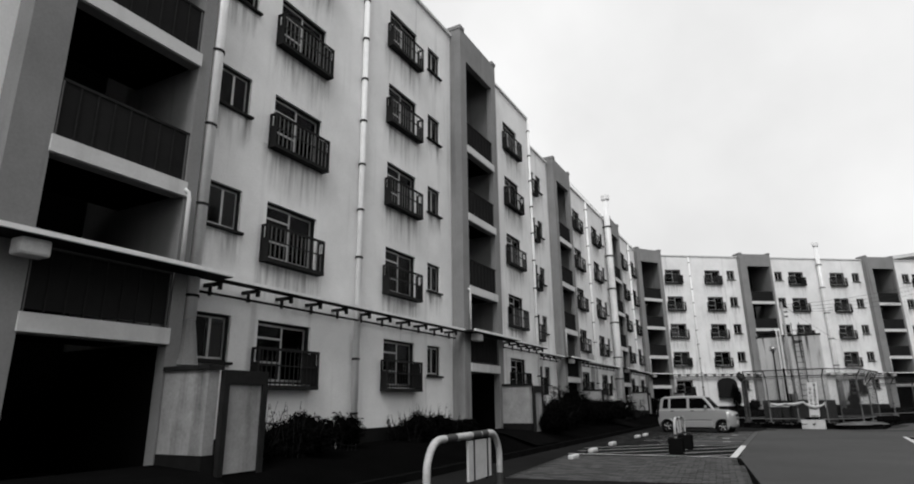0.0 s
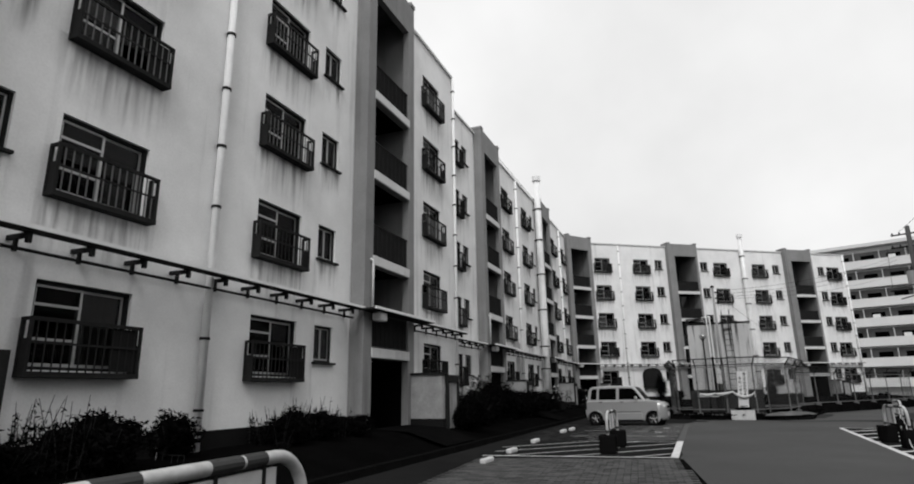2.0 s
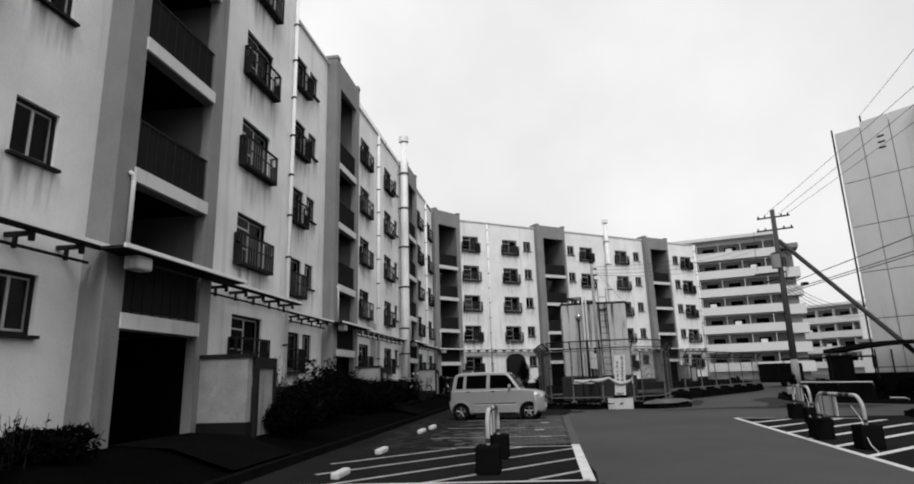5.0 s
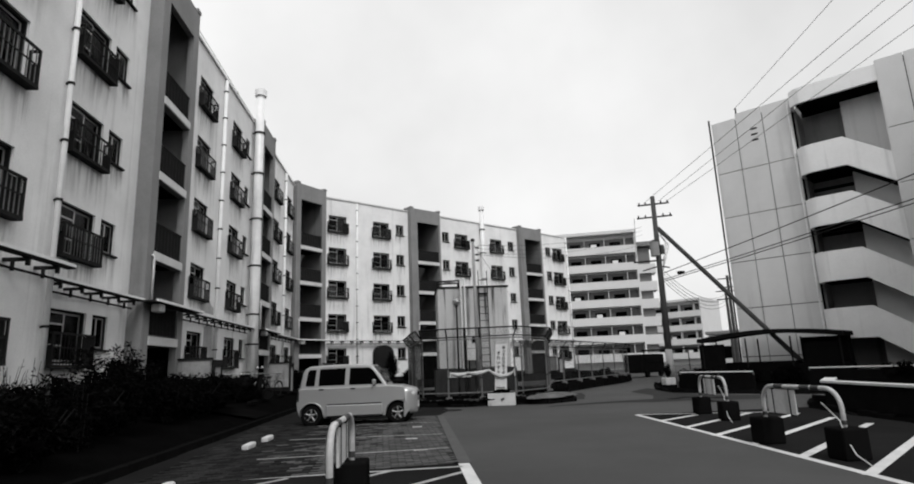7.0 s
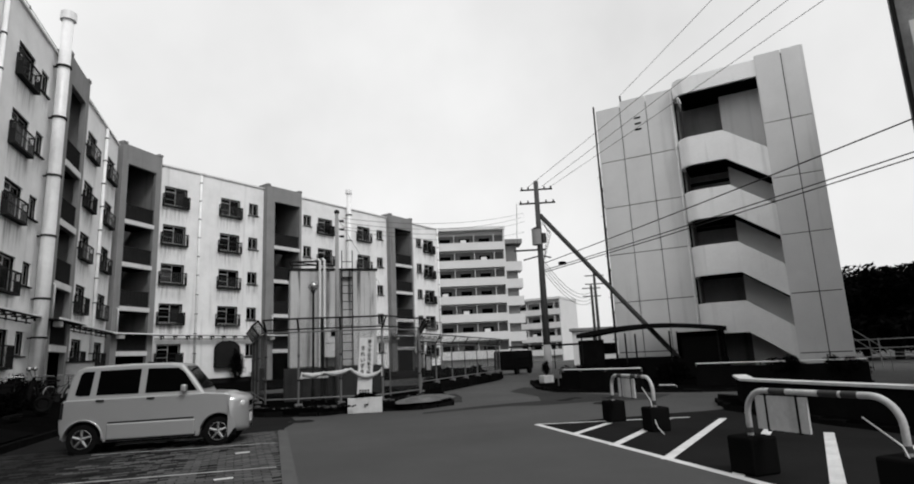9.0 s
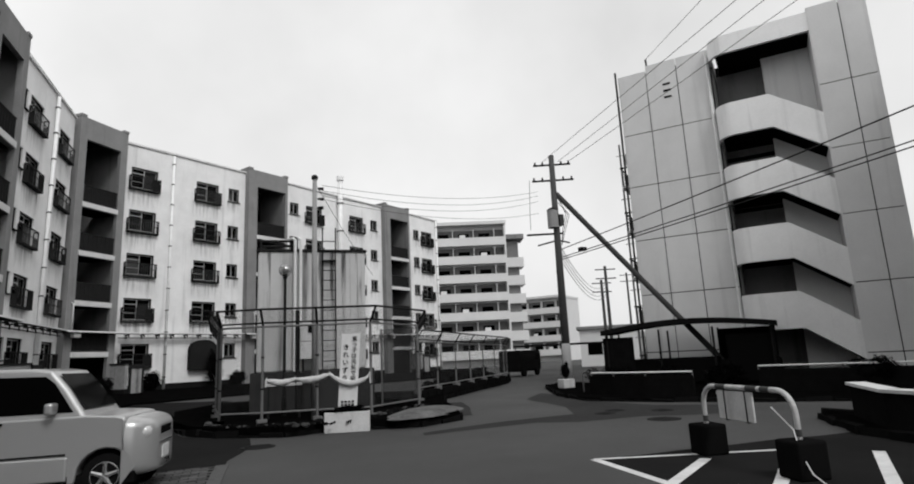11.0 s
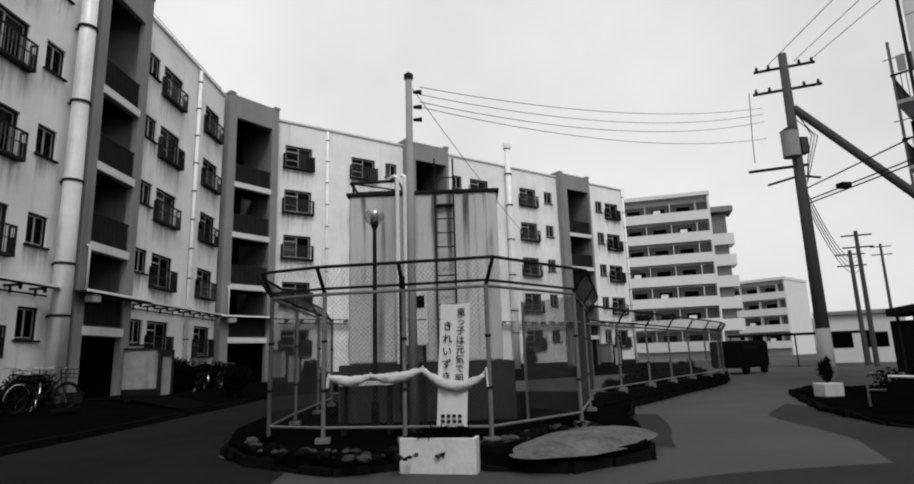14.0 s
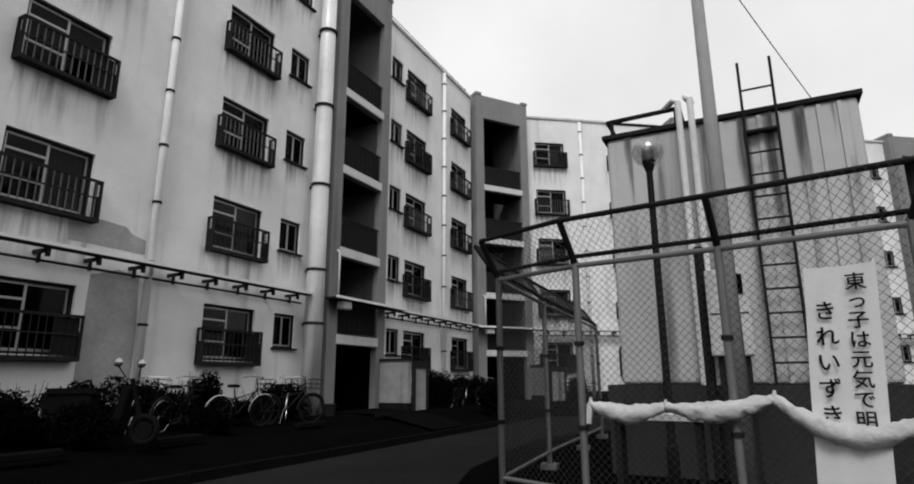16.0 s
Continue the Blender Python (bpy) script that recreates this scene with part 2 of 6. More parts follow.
M_PORCH = mat("dirty_porch_plaster", 0.30, 0.9, var=0.55, grain=20, stain=2.2, streak=0.8, bump=0.2)
M_PARAPET = mat("stair_parapet_paint", 0.86, 0.85, var=0.14, grain=14, stain=0.6, streak=0.25, bump=0.08)
M_HILL = mat("far_wooded_hill", 0.16, 0.95, var=0.5, grain=0.2, stain=0.03, bump=0)


# ---- mesh helpers ----
class Mesh:
    """Collects vertices and faces; local frame x along, y in, z up."""

    def __init__(self):
        self.v, self.f = [], []

    def quad(self, a, b, c, d):
        i = len(self.v)
        self.v += [tuple(a), tuple(b), tuple(c), tuple(d)]
        self.f.append((i, i + 1, i + 2, i + 3))
        return self

    def box(self, x0, x1, y0, y1, z0, z1, m=None):
        i = len(self.v)
        c = [(x0, y0, z0), (x1, y0, z0), (x1, y1, z0), (x0, y1, z0), (x0, y0, z1), (x1, y0, z1), (x1, y1, z1), (x0, y1, z1)]
        self.v += [tuple(m @ Vector(p)) for p in c] if m else c
        self.f += [tuple(i + k for k in q) for q in ((0, 3, 2, 1), (4, 5, 6, 7), (0, 1, 5, 4), (1, 2, 6, 5), (2, 3, 7, 6), (3, 0, 4, 7))]
        return self

    def prism(self, poly, z0, z1):
        """Upright prism on a counter-clockwise outline."""
        i, n = len(self.v), len(poly)
        self.v += [(x, y, z0) for x, y in poly] + [(x, y, z1) for x, y in poly]
        self.f.append(tuple(i + k for k in range(n))[::-1])
        self.f.append(tuple(i + n + k for k in range(n)))
        self.f += [(i + k, i + (k + 1) % n, i + n + (k + 1) % n, i + n + k) for k in range(n)]
        return self

    def tube(self, pts, r, n=8, caps=True):
        """A round bar along points; r is one radius or one for each point."""
        pts = [Vector(p) for p in pts]
        rs = r if isinstance(r, (list, tuple)) else [r] * len(pts)
        base = len(self.v)
        side = None
        for k, p in enumerate(pts):
            d = (pts[min(k + 1, len(pts) - 1)] - pts[max(k - 1, 0)]).normalized()
            if side is None:
                side = d.orthogonal().normalized()
            side = (side - d * side.dot(d)).normalized()
            up = d.cross(side)
            for j in range(n):
                a = 2 * math.pi * j / n
                self.v.append(tuple(p + (side * math.cos(a) + up * math.sin(a)) * rs[k]))
        for k in range(len(pts) - 1):
            for j in range(n):
                a, b = base + k * n + j, base + k * n + (j + 1) % n
                self.f.append((a, b, b + n, a + n))
        if caps:
            self.f.append(tuple(base + j for j in range(n))[::-1])
            self.f.append(tuple(base + (len(pts) - 1) * n + j for j in range(n)))
        return self

    def ball(self, c, r, nu=12, nv=8, sz=1.0):
        base = len(self.v)
        for a in range(1, nv):
            for b in range(nu):
                th, ph = math.pi * a / nv, 2 * math.pi * b / nu
                self.v.append((c[0] + r * math.sin(th) * math.cos(ph), c[1] + r * math.sin(th) * math.sin(ph), c[2] + sz * r * math.cos(th)))
        self.v += [(c[0], c[1], c[2] + sz * r), (c[0], c[1], c[2] - sz * r)]
        t, s = len(self.v) - 2, len(self.v) - 1
        for a in range(nv - 2):
            for b in range(nu):
                p, q = base + a * nu + b, base + a * nu + (b + 1) % nu
                self.f.append((p, p + nu, q + nu, q))
        for b in range(nu):
            self.f.append((t, base + b, base + (b + 1) % nu))
            self.f.append((s, base + (nv - 2) * nu + (b + 1) % nu, base + (nv - 2) * nu + b))
        return self

    def data(self, name, material, smooth=False):
        me = bpy.data.meshes.new(name)
        me.from_pydata(self.v, [], self.f)
        me.materials.append(material)
        if smooth:
            me.polygons.foreach_set("use_smooth", [True] * len(me.polygons))
        me.update()
        return me


def part(name, mesh, material, parent, label="", smooth=False, m=None):
    """Links a mesh as one part under a thing or a part."""
    me = mesh if isinstance(mesh, bpy.types.Mesh) else mesh.data(name, material, smooth)
    ob = new(name, me)
    ob.parent = parent
    if m is not None:
        ob.matrix_basis = m
    return tagged(ob, label)


def bevel(ob, width, segments=2):
    md = ob.modifiers.new("bevel", "BEVEL")
    md.width, md.segments, md.limit_method, md.angle_limit = width, segments, "ANGLE", radians(40)
    return ob


def thing(name, label, category, m=None, group="", kind=""):
    ob = new(name)
    ob.empty_display_size = 0.2
    if m is not None:
        ob.matrix_basis = m
    return tagged(ob, label, category, group, kind)


def solid(name, mesh, material, label, category, m=None, group="", kind="", smooth=False):
    ob = new(name, mesh.data(name, material, smooth))
    if m is not None:
        ob.matrix_basis = m
    return tagged(ob, label, category, group, kind)


def wall_sheet(mesh, u0, u1, z0, z1, y0, y1, holes):
    """A wall from y0 (outside) to y1 with rectangular holes through it."""
    us = sorted({u0, u1, *[h[0] for h in holes], *[h[1] for h in holes]})
    zs = sorted({z0, z1, *[h[2] for h in holes], *[h[3] for h in holes]})
    for a, b in zip(us, us[1:]):
        for c, d in zip(zs, zs[1:]):
            mu, mz = (a + b) / 2, (c + d) / 2
            if any(h[0] < mu < h[1] and h[2] < mz < h[3] for h in holes):
                continue
            mesh.quad((a, y0, c), (b, y0, c), (b, y0, d), (a, y0, d))
            mesh.quad((b, y1, c), (a, y1, c), (a, y1, d), (b, y1, d))
    for a, b, c, d in holes:
        mesh.quad((a, y0, c), (a, y1, c), (a, y1, d), (a, y0, d))
        mesh.quad((b, y1, c), (b, y0, c), (b, y0, d), (b, y1, d))
        mesh.quad((a, y1, c), (a, y0, c), (b, y0, c), (b, y1, c))
        mesh.quad((a, y0, d), (a, y1, d), (b, y1, d), (b, y0, d))
    mesh.quad((u0, y0, z0), (u0, y0, z1), (u0, y1, z1), (u0, y1, z0))
    mesh.quad((u1, y0, z0), (u1, y1, z0), (u1, y1, z1), (u1, y0, z1))
    mesh.quad((u0, y0, z1), (u1, y0, z1), (u1, y1, z1), (u0, y1, z1))
    mesh.quad((u0, y0, z0), (u0, y1, z0), (u1, y1, z0), (u1, y0, z0))
    return mesh


def frame_of(d, n, u=0.0, off=0.0, z=0.0):
    """Local x along d, y against the outward normal n; (u, off) are the world dot products with d and n of the origin."""
    o = (d[0] * u + n[0] * off, d[1] * u + n[1] * off, z)
    return Matrix(((d[0], -n[0], 0, o[0]), (d[1], -n[1], 0, o[1]), (0, 0, 1, o[2]), (0, 0, 0, 1)))


D1, N1 = (0.1466, 0.9892), (0.9892, -0.1466)
D2, N2 = (0.8878, 0.4602), (0.4602, -0.8878)
OFF_A, OFF_B, OFF_C = -6.99, -8.045, -51.23
HEAD, STOREY, BASE_Z, ROOF_Z, TOWER_Z = 3.15, 2.6, 0.3, 14.88, 15.15


# ---- ground ----
g = Mesh()
g.quad((-900, -700, 0), (1100, -700, 0), (1100, 1300, 0), (-900, 1300, 0))
solid("ground", g, M_ASPH, "worn grey asphalt yard and road", "ground", kind="structure")


def sheet(name, pts, z, label, material=None):
    """A flat patch of darker paving with a slightly wavering outline."""
    rim = []
    for k, a in enumerate(pts):
        a, b_ = Vector(a), Vector(pts[(k + 1) % len(pts)])
        n_ = max(1, int((b_ - a).length / .8))
        for q in range(n_):
            p = a.lerp(b_, q / n_)
            rim.append((p.x + .10 * noise.noise(Vector((p.x, p.y, 1.7))), p.y + .10 * noise.noise(Vector((p.x, p.y, 7.1)))))
    m_ = Mesh()
    m_.v = [(x, y, z) for x, y in rim]
    m_.f = [tuple(range(len(rim)))]
    return solid(name, m_, material or M_ASPHDK, label, "paving", kind="structure")


# Over the side lane this dark sheet paints the building's shade.
sheet("road_bay", [(-5.6, -6.0), (2.2, 2.0), (3.55, 12.3), (3.8, 17.8), (4.42, 22.4), (5.5, 29.6), (5.95, 32.0), (6.5, 33.6), (6.6, 35.0), (6.0, 36.0), (5.3, 36.8), (5.1, 39.0), (5.2, 43.0), (6.0, 47.0), (8.0, 52.0), (3.6, 56.0), (-.2, 32.0), (-3.6, 5.0)], .002, "dark asphalt of the parking bays, building shade painted on the side lane")
sheet("road_bay", [(10.45, 28.1), (8.0, 16.6), (9.0, 12.0), (12.4, 16.0), (14.2, 23.2), (15.3, 27.3)], .002, "darker asphalt of the hatched bays")

sheet("road_patch", [(16.1, 38.7), (18.3, 41.0), (18.2, 39.4), (16.9, 36.6), (17.0, 33.6), (18.2, 31.9), (16.3, 30.7), (14.8, 31.7), (13.2, 31.95), (12.4, 32.6), (10.3, 32.6), (9.7, 32.45), (9.8, 32.9), (11.9, 33.45), (14.2, 33.4), (15.2, 35.2)], .003, "dark damp resurfaced band across the road", M_ASPHMID)
sheet("road_patch", [(11.7, 36.0), (12.3, 35.4), (13.2, 37.2), (14.3, 40.0), (13.6, 40.2), (12.8, 38.2)], .003, "dark damp stain beside the island kerb", M_ASPHMID)
for cx_, cy_, r_ in ((14.67, 32.88, .26), (15.32, 33.27, .26), (16.04, 32.35, .26), (14.69, 30.96, .36), (6.6, 33.4, .33)):
    mh = solid("manhole_cover", Mesh().tube([(0, 0, -.02), (0, 0, .010), (0, 0, .014)], [r_, r_, r_ - .02], 24), M_DARKFRAME, "round dark iron manhole cover in the asphalt", "manhole cover", pose(cx_, cy_, 0), "manhole covers")
    for q_ in range(-2, 3):
        part("ridge", Mesh().box(-r_ * .75, r_ * .75, q_ * r_ * .3 - .012, q_ * r_ * .3 + .012, .0142, .019), M_RAIL, mh)


def terrace(name, d, n, u0, u1, off_kerb, off_wall, material, label):
    """Bank between kerb and wall: a kerb step, then a rise towards the wall."""
    m = Mesh()
    prof = [(off_kerb, -0.05), (off_kerb, 0.11), (off_kerb - 0.15, 0.12)]
    steps = 8
    for k in range(1, steps + 1):
        prof.append((off_kerb - 0.15 + (off_wall - off_kerb + 0.15) * k / steps, 0.12 + 0.40 * math.sin(math.pi / 2 * min(1, 1.25 * k / steps))))
    cols = int((u1 - u0) / 0.5) + 1
    base = len(m.v)
    for c in range(cols + 1):
        u = u0 + (u1 - u0) * c / cols
        for k, (o, z) in enumerate(prof):
            zz = z + (noise.noise(Vector((u * 0.9, o * 0.9, 3))) * 0.05 if k > 2 else 0)
            m.v.append((d[0] * u + n[0] * o, d[1] * u + n[1] * o, zz))
    np_ = len(prof)
    for c in range(cols):
        for k in range(np_ - 1):
            a = c * np_ + k
            m.f.append((a, a + np_, a + np_ + 1, a + 1))
    return solid(name, m, material, label, "ground", kind="structure", smooth=False)


terrace("ground_bank", D1, N1, -8.0, 25.8, -4.3, OFF_A + 0.1, M_SOIL, "dark planted bank along the wall")
terrace("ground_bank", D1, N1, 25.8, 55.6, -4.3, OFF_B + 0.1, M_SOIL, "dark paved bank along the wall")
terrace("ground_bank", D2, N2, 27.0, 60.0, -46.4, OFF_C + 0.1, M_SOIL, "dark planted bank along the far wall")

kerb = thing("kerb", "dark concrete kerb stones beside the yard", "kerb", kind="structure")
kb = Mesh(); kb.box(-0.49, 0.49, -0.075, 0.075, -0.05, 0.15)
kb_data = kb.data("kerb_stone", M_KERB)
random.seed(4)
for k in range(56):
    u = -6.0 + k
    mk = frame_of(D1, N1, u, -4.22 + random.uniform(-0.012, 0.012)) @ pose(0, 0, random.uniform(-0.012, 0.0), 0, 0, random.uniform(-0.5, 0.5))
    part("kerb_stone", kb_data, None, kerb, m=mk)

# white wheel stops by the kerb
ws = Mesh(); ws.box(-0.28, 0.28, -0.07, 0.07, 0, 0.11)
stop0 = None
for x, y in ((0.87, 26.2), (1.12, 27.4), (0.30, 21.9), (0.02, 19.0), (-0.2, 16.8)):
    mm = pose(x, y, 0, 0, 0, 81)
    if stop0 is None:
        stop0 = solid("wheel_stop", ws, M_SLAB, "low pale concrete wheel stop on the asphalt", "wheel stop", mm, "wheel stops by the kerb")
        bevel(stop0, 0.03)
    else:
        copy_thing(stop0, mm)
bs = Mesh(); bs.box(-0.45, 0.45, -0.08, 0.08, 0, 0.10)
bstop = None
for u, o in ((38.4, -5.6), (41.9, -5.75), (45.3, -6.0), (36.0, -5.5)):
    mm = frame_of(D1, N1, u, o, 0.42)
    if bstop is None:
        bstop = solid("wheel_stop", bs, M_KERB, "dark concrete stop block of the bicycle stand", "wheel stop", mm, "bicycle stops")
        bevel(bstop, 0.02)
    else:
        copy_thing(bstop, mm)


def stripe(mesh, a, b, w, z=0.004):
    a, b = Vector((*a, 0)), Vector((*b, 0))
    s = Vector((-(b - a).y, (b - a).x, 0)).normalized() * w / 2
    up = Vector((0, 0, z))
    mesh.quad(a - s + up, b - s + up, b + s + up, a + s + up)


marks = thing("road_marking", "worn white hatched no-parking lines on the asphalt", "road marking", kind="structure")
# near hatch, between kerb and lane
def right_edge(y):
    return 3.70 + .1515 * (y - 17.98)


for a, b, w, m_ in (((-.2, 22.7), (4.3, 22.2), .10, M_LINEWORN), ((-.6, 18.35), (3.72, 18.05), .10, M_LINE), ((3.70, 17.98), (4.40, 22.6), .17, M_LINE)):
    s_ = Mesh(); stripe(s_, a, b, w); part("line", s_, m_, marks)
for c in (15.9, 17.15, 18.4, 19.7, 20.9):
    xs = [-.45 + .02 * k for k in range(240)]
    xs = [x for x in xs if 18.2 < c + .8 * x < 22.35 and x < right_edge(c + .8 * x) - .05]
    s_ = Mesh(); stripe(s_, (xs[0], c + .8 * xs[0]), (xs[-1], c + .8 * xs[-1]), .10, 0.003)
    part("line", s_, M_LINEWORN, marks)
# right hatch
LA, LB = Vector((10.45, 28.1)), Vector((8.0, 16.6))
s_ = Mesh(); stripe(s_, LA, LB, .13); part("line", s_, M_LINE, marks)
s_ = Mesh(); stripe(s_, LA, (13.4, 26.7), .10); part("line", s_, M_LINE, marks)
for sx, sy, ex, ey in ((10.07, 26.3, 11.6, 27.15), (9.70, 24.8, 12.9, 26.8), (9.40, 23.4, 13.65, 26.05), (9.15, 22.1, 13.45, 24.8), (8.85, 20.75, 13.05, 23.5), (8.55, 19.4, 12.6, 22.0), (8.25, 18.0, 12.2, 20.6)):
    s_ = Mesh(); stripe(s_, (sx, sy), (ex, ey), .15, 0.003); part("line", s_, M_LINE, marks)
# thin bay lines across the pavers
for a, b in (((1.2, 24.42), (4.5, 24.19)), ((1.6, 27.22), (4.85, 26.45)), ((2.2, 30.2), (5.3, 29.3))):
    s_ = Mesh(); stripe(s_, a, b, .07, .019); part("line", s_, M_LINEWORN, marks)
# bay numbers on the pavers are plain worn bars
for bx, by in ((4.0, 24.2), (4.1, 26.0), (4.6, 28.4)):
    s_ = Mesh(); s_.box(bx - .12, bx + .12, by - .05, by + .05, 0.012, 0.019); part("bar", s_, M_LINE, marks)

# ---- apartment buildings ----
def w_mesh_big():
    """Parts of the wide sliding window with its guard rail, origin at head left."""
    w, h = 1.58, 1.28
    fr = Mesh()
    for a in ((0, w, -0.01, 0.10, -0.05, 0), (0, w, -0.01, 0.10, -h, -h + .05), (0, .05, -0.01, 0.10, -h + .05, -.05), (w - .05, w, -0.01, 0.10, -h + .05, -.05)):
        fr.box(*a)
    sash = Mesh()
    for a in ((.05, .80, .03, .06, -.09, -.05), (.05, .09, .03, .06, -h + .05, -.09), (.76, .80, .03, .06, -h + .05, -.09), (.09, .76, .03, .06, -h + .05, -h + .10),
              (.09, .76, .03, .06, -.36, -.32), (.09, .76, .03, .06, -.86, -.82)):
        sash.box(*a)
    sash2 = Mesh()
    for a in ((.78, 1.53, .065, .095, -.09, -.05), (.78, .82, .065, .095, -h + .05, -.09), (1.49, 1.53, .065, .095, -h + .05, -.09), (.82, 1.49, .065, .095, -h + .05, -h + .10)):
        sash2.box(*a)
    p1, p2 = Mesh().box(.08, .77, .042, .048, -h + .08, -.08), Mesh().box(.81, 1.5, .077, .083, -h + .08, -.08)
    top, bot, l, r, dep = -.56, -1.31, -.12, 1.69, .18
    top_rail = Mesh().box(l, r, -dep - .035, -dep, top - .055, top)
    shelf = Mesh().box(l, r, -dep - .04, 0.0, bot - .08, bot)
    ends = []
    for x in (l, r - .05):
        e = Mesh()
        e.box(x, x + .05, -dep - .032, -dep + .004, bot, top - .055).box(x, x + .05, -dep + .004, 0.0, top - .05, top - .005).box(x, x + .05, -.04, 0, bot, top - .05)
        e.box(x + .015, x + .03, -dep + .004, -.04, bot, top - .3)
        ends.append(e.data("guard_end", M_RAIL))
    bar = Mesh().box(-.008, .008, -dep - .022, -dep - .006, bot, top - .05)
    mid = Mesh().box(l + .035, r - .035, -dep - .024, -dep - .004, -.93, -.90)
    board = Mesh().box(r - .52, r - .06, -dep + .004, -dep + .012, bot + .02, top - .06)
    cur1 = Mesh(); cur2 = Mesh()
    for cm, a, b in ((cur1, .06, .78), (cur2, .82, 1.52)):
        n = 16
        for k in range(n):
            xa, xb = a + (b - a) * k / n, a + (b - a) * (k + 1) / n
            ya, yb = .20 + .02 * math.sin(k * 1.9), .20 + .02 * math.sin((k + 1) * 1.9)
            cm.quad((xa, ya, -h + .05), (xb, yb, -h + .05), (xb, yb, -.05), (xa, ya, -.05))
    return dict(fr=fr.data("frame", M_DARKFRAME), sash=sash.data("sash", M_FRAME), sash2=sash2.data("sash", M_FRAME), p1=p1.data("pane", M_GLASS), p2=p2.data("pane", M_GLASS),
                rail=top_rail.data("guard_rail", M_RAIL), shelf=shelf.data("guard_shelf", M_RAIL), ends=ends, bar=bar.data("guard_bar", M_RAIL), barp=bar.data("guard_bar", M_RAILPALE), mid=mid.data("guard_rail", M_RAIL), span=(l, r), board=board.data("board", M_MESHPANEL), cur1=cur1.data("curtain", M_CURTAIN), cur2=cur2.data("curtain", M_CURTAIN))


def w_mesh_small(w=0.8, h=0.9):
    fr = Mesh()
    for a in ((0, w, -0.01, 0.10, -0.05, 0), (0, w, -0.01, 0.10, -h, -h + .05), (0, .05, -0.01, 0.10, -h + .05, -.05), (w - .05, w, -0.01, 0.10, -h + .05, -.05)):
        fr.box(*a)
    sash = Mesh()
    c = w / 2
    for a in ((.05, w - .05, .03, .06, -.08, -.05), (.05, .08, .03, .06, -h + .05, -.08), (w - .08, w - .05, .03, .06, -h + .05, -.08), (.08, w - .08, .03, .06, -h + .05, -h + .09), (c - .025, c + .025, .03, .06, -h + .09, -.08)):
        sash.box(*a)
    sill = Mesh().box(-.06, w + .06, -.09, -.0, -h - .05, -h)
    p1, p2 = Mesh().box(.07, c - .02, .042, .048, -h + .07, -.07), Mesh().box(c + .02, w - .07, .042, .048, -h + .07, -.07)
    cu = Mesh().box(.06, c, .16, .17, -h + .05, -.05)
    return dict(fr=fr.data("frame", M_DARKFRAME), sash=sash.data("sash", M_FRAME), sill=sill.data("sill", M_BAND), p1=p1.data("pane", M_GLASS), p2=p2.data("pane", M_GLASS), cu=cu.data("curtain", M_CURTAIN))


BIG, SMALL = w_mesh_big(), w_mesh_small()
STAIN_W = Mesh().quad((-.3, 0, -2.5), (1.9, 0, -2.5), (1.9, 0, -1.30), (-.3, 0, -1.30)).data("rain_stain", M_STAIN)
STAIN_S = Mesh().quad((-.15, 0, -1.75), (.95, 0, -1.75), (.95, 0, -.93), (-.15, 0, -.93)).data("rain_stain", M_STAIN)


def add_window(building, kind, u, row, rng):
    zh = HEAD + STOREY * (row - 1)
    holder_data = (BIG if kind == "W" else SMALL)["fr"]
    win = part("window", holder_data, None, building, m=pose(u, 0.07, zh))
    src = BIG if kind == "W" else SMALL
    part("sash", src["sash"], None, win)
    if row > 1:
        part("rain_stain", STAIN_W if kind == "W" else STAIN_S, None, win, "dark rain streaks on the plaster", m=pose(0, -0.074, 0))
    for key in ("p1", "p2"):
        p = part("pane", src[key], None, win)
        p.visible_shadow = False
    if kind == "W":
        part("sash", src["sash2"], None, win)
        lift = pose(0, -0.07, 0)
        part("guard_rail", src["rail"], None, win, m=lift)
        part("guard_shelf", src["shelf"], None, win, m=lift)
        part("guard_rail", src["mid"], None, win, m=lift)
        for e in src["ends"]:
            part("guard_end", e, None, win, m=lift)
        pale = src["barp"] if rng.random() < 0.55 and row > 1 else src["bar"]
        gl, gr = src["span"]
        for k in range(13):
            part("guard_bar", pale, None, win, m=pose(gl + .12 + k * (gr - gl - .24) / 12, -0.07, 0))
        if row == 1 or rng.random() < 0.22:
            part("rail_board", src["board"], None, win, m=lift)
        if rng.random() < 0.16:
            part("curtain", src["cur1"], None, win)
        if rng.random() < 0.2:
            part("curtain", src["cur2"], None, win)
    else:
        part("sill", src["sill"], None, win, m=pose(0, -0.07, 0))
        if rng.random() < 0.18:
            part("curtain", src["cu"], None, win)


TOWER_OUT = 0.45


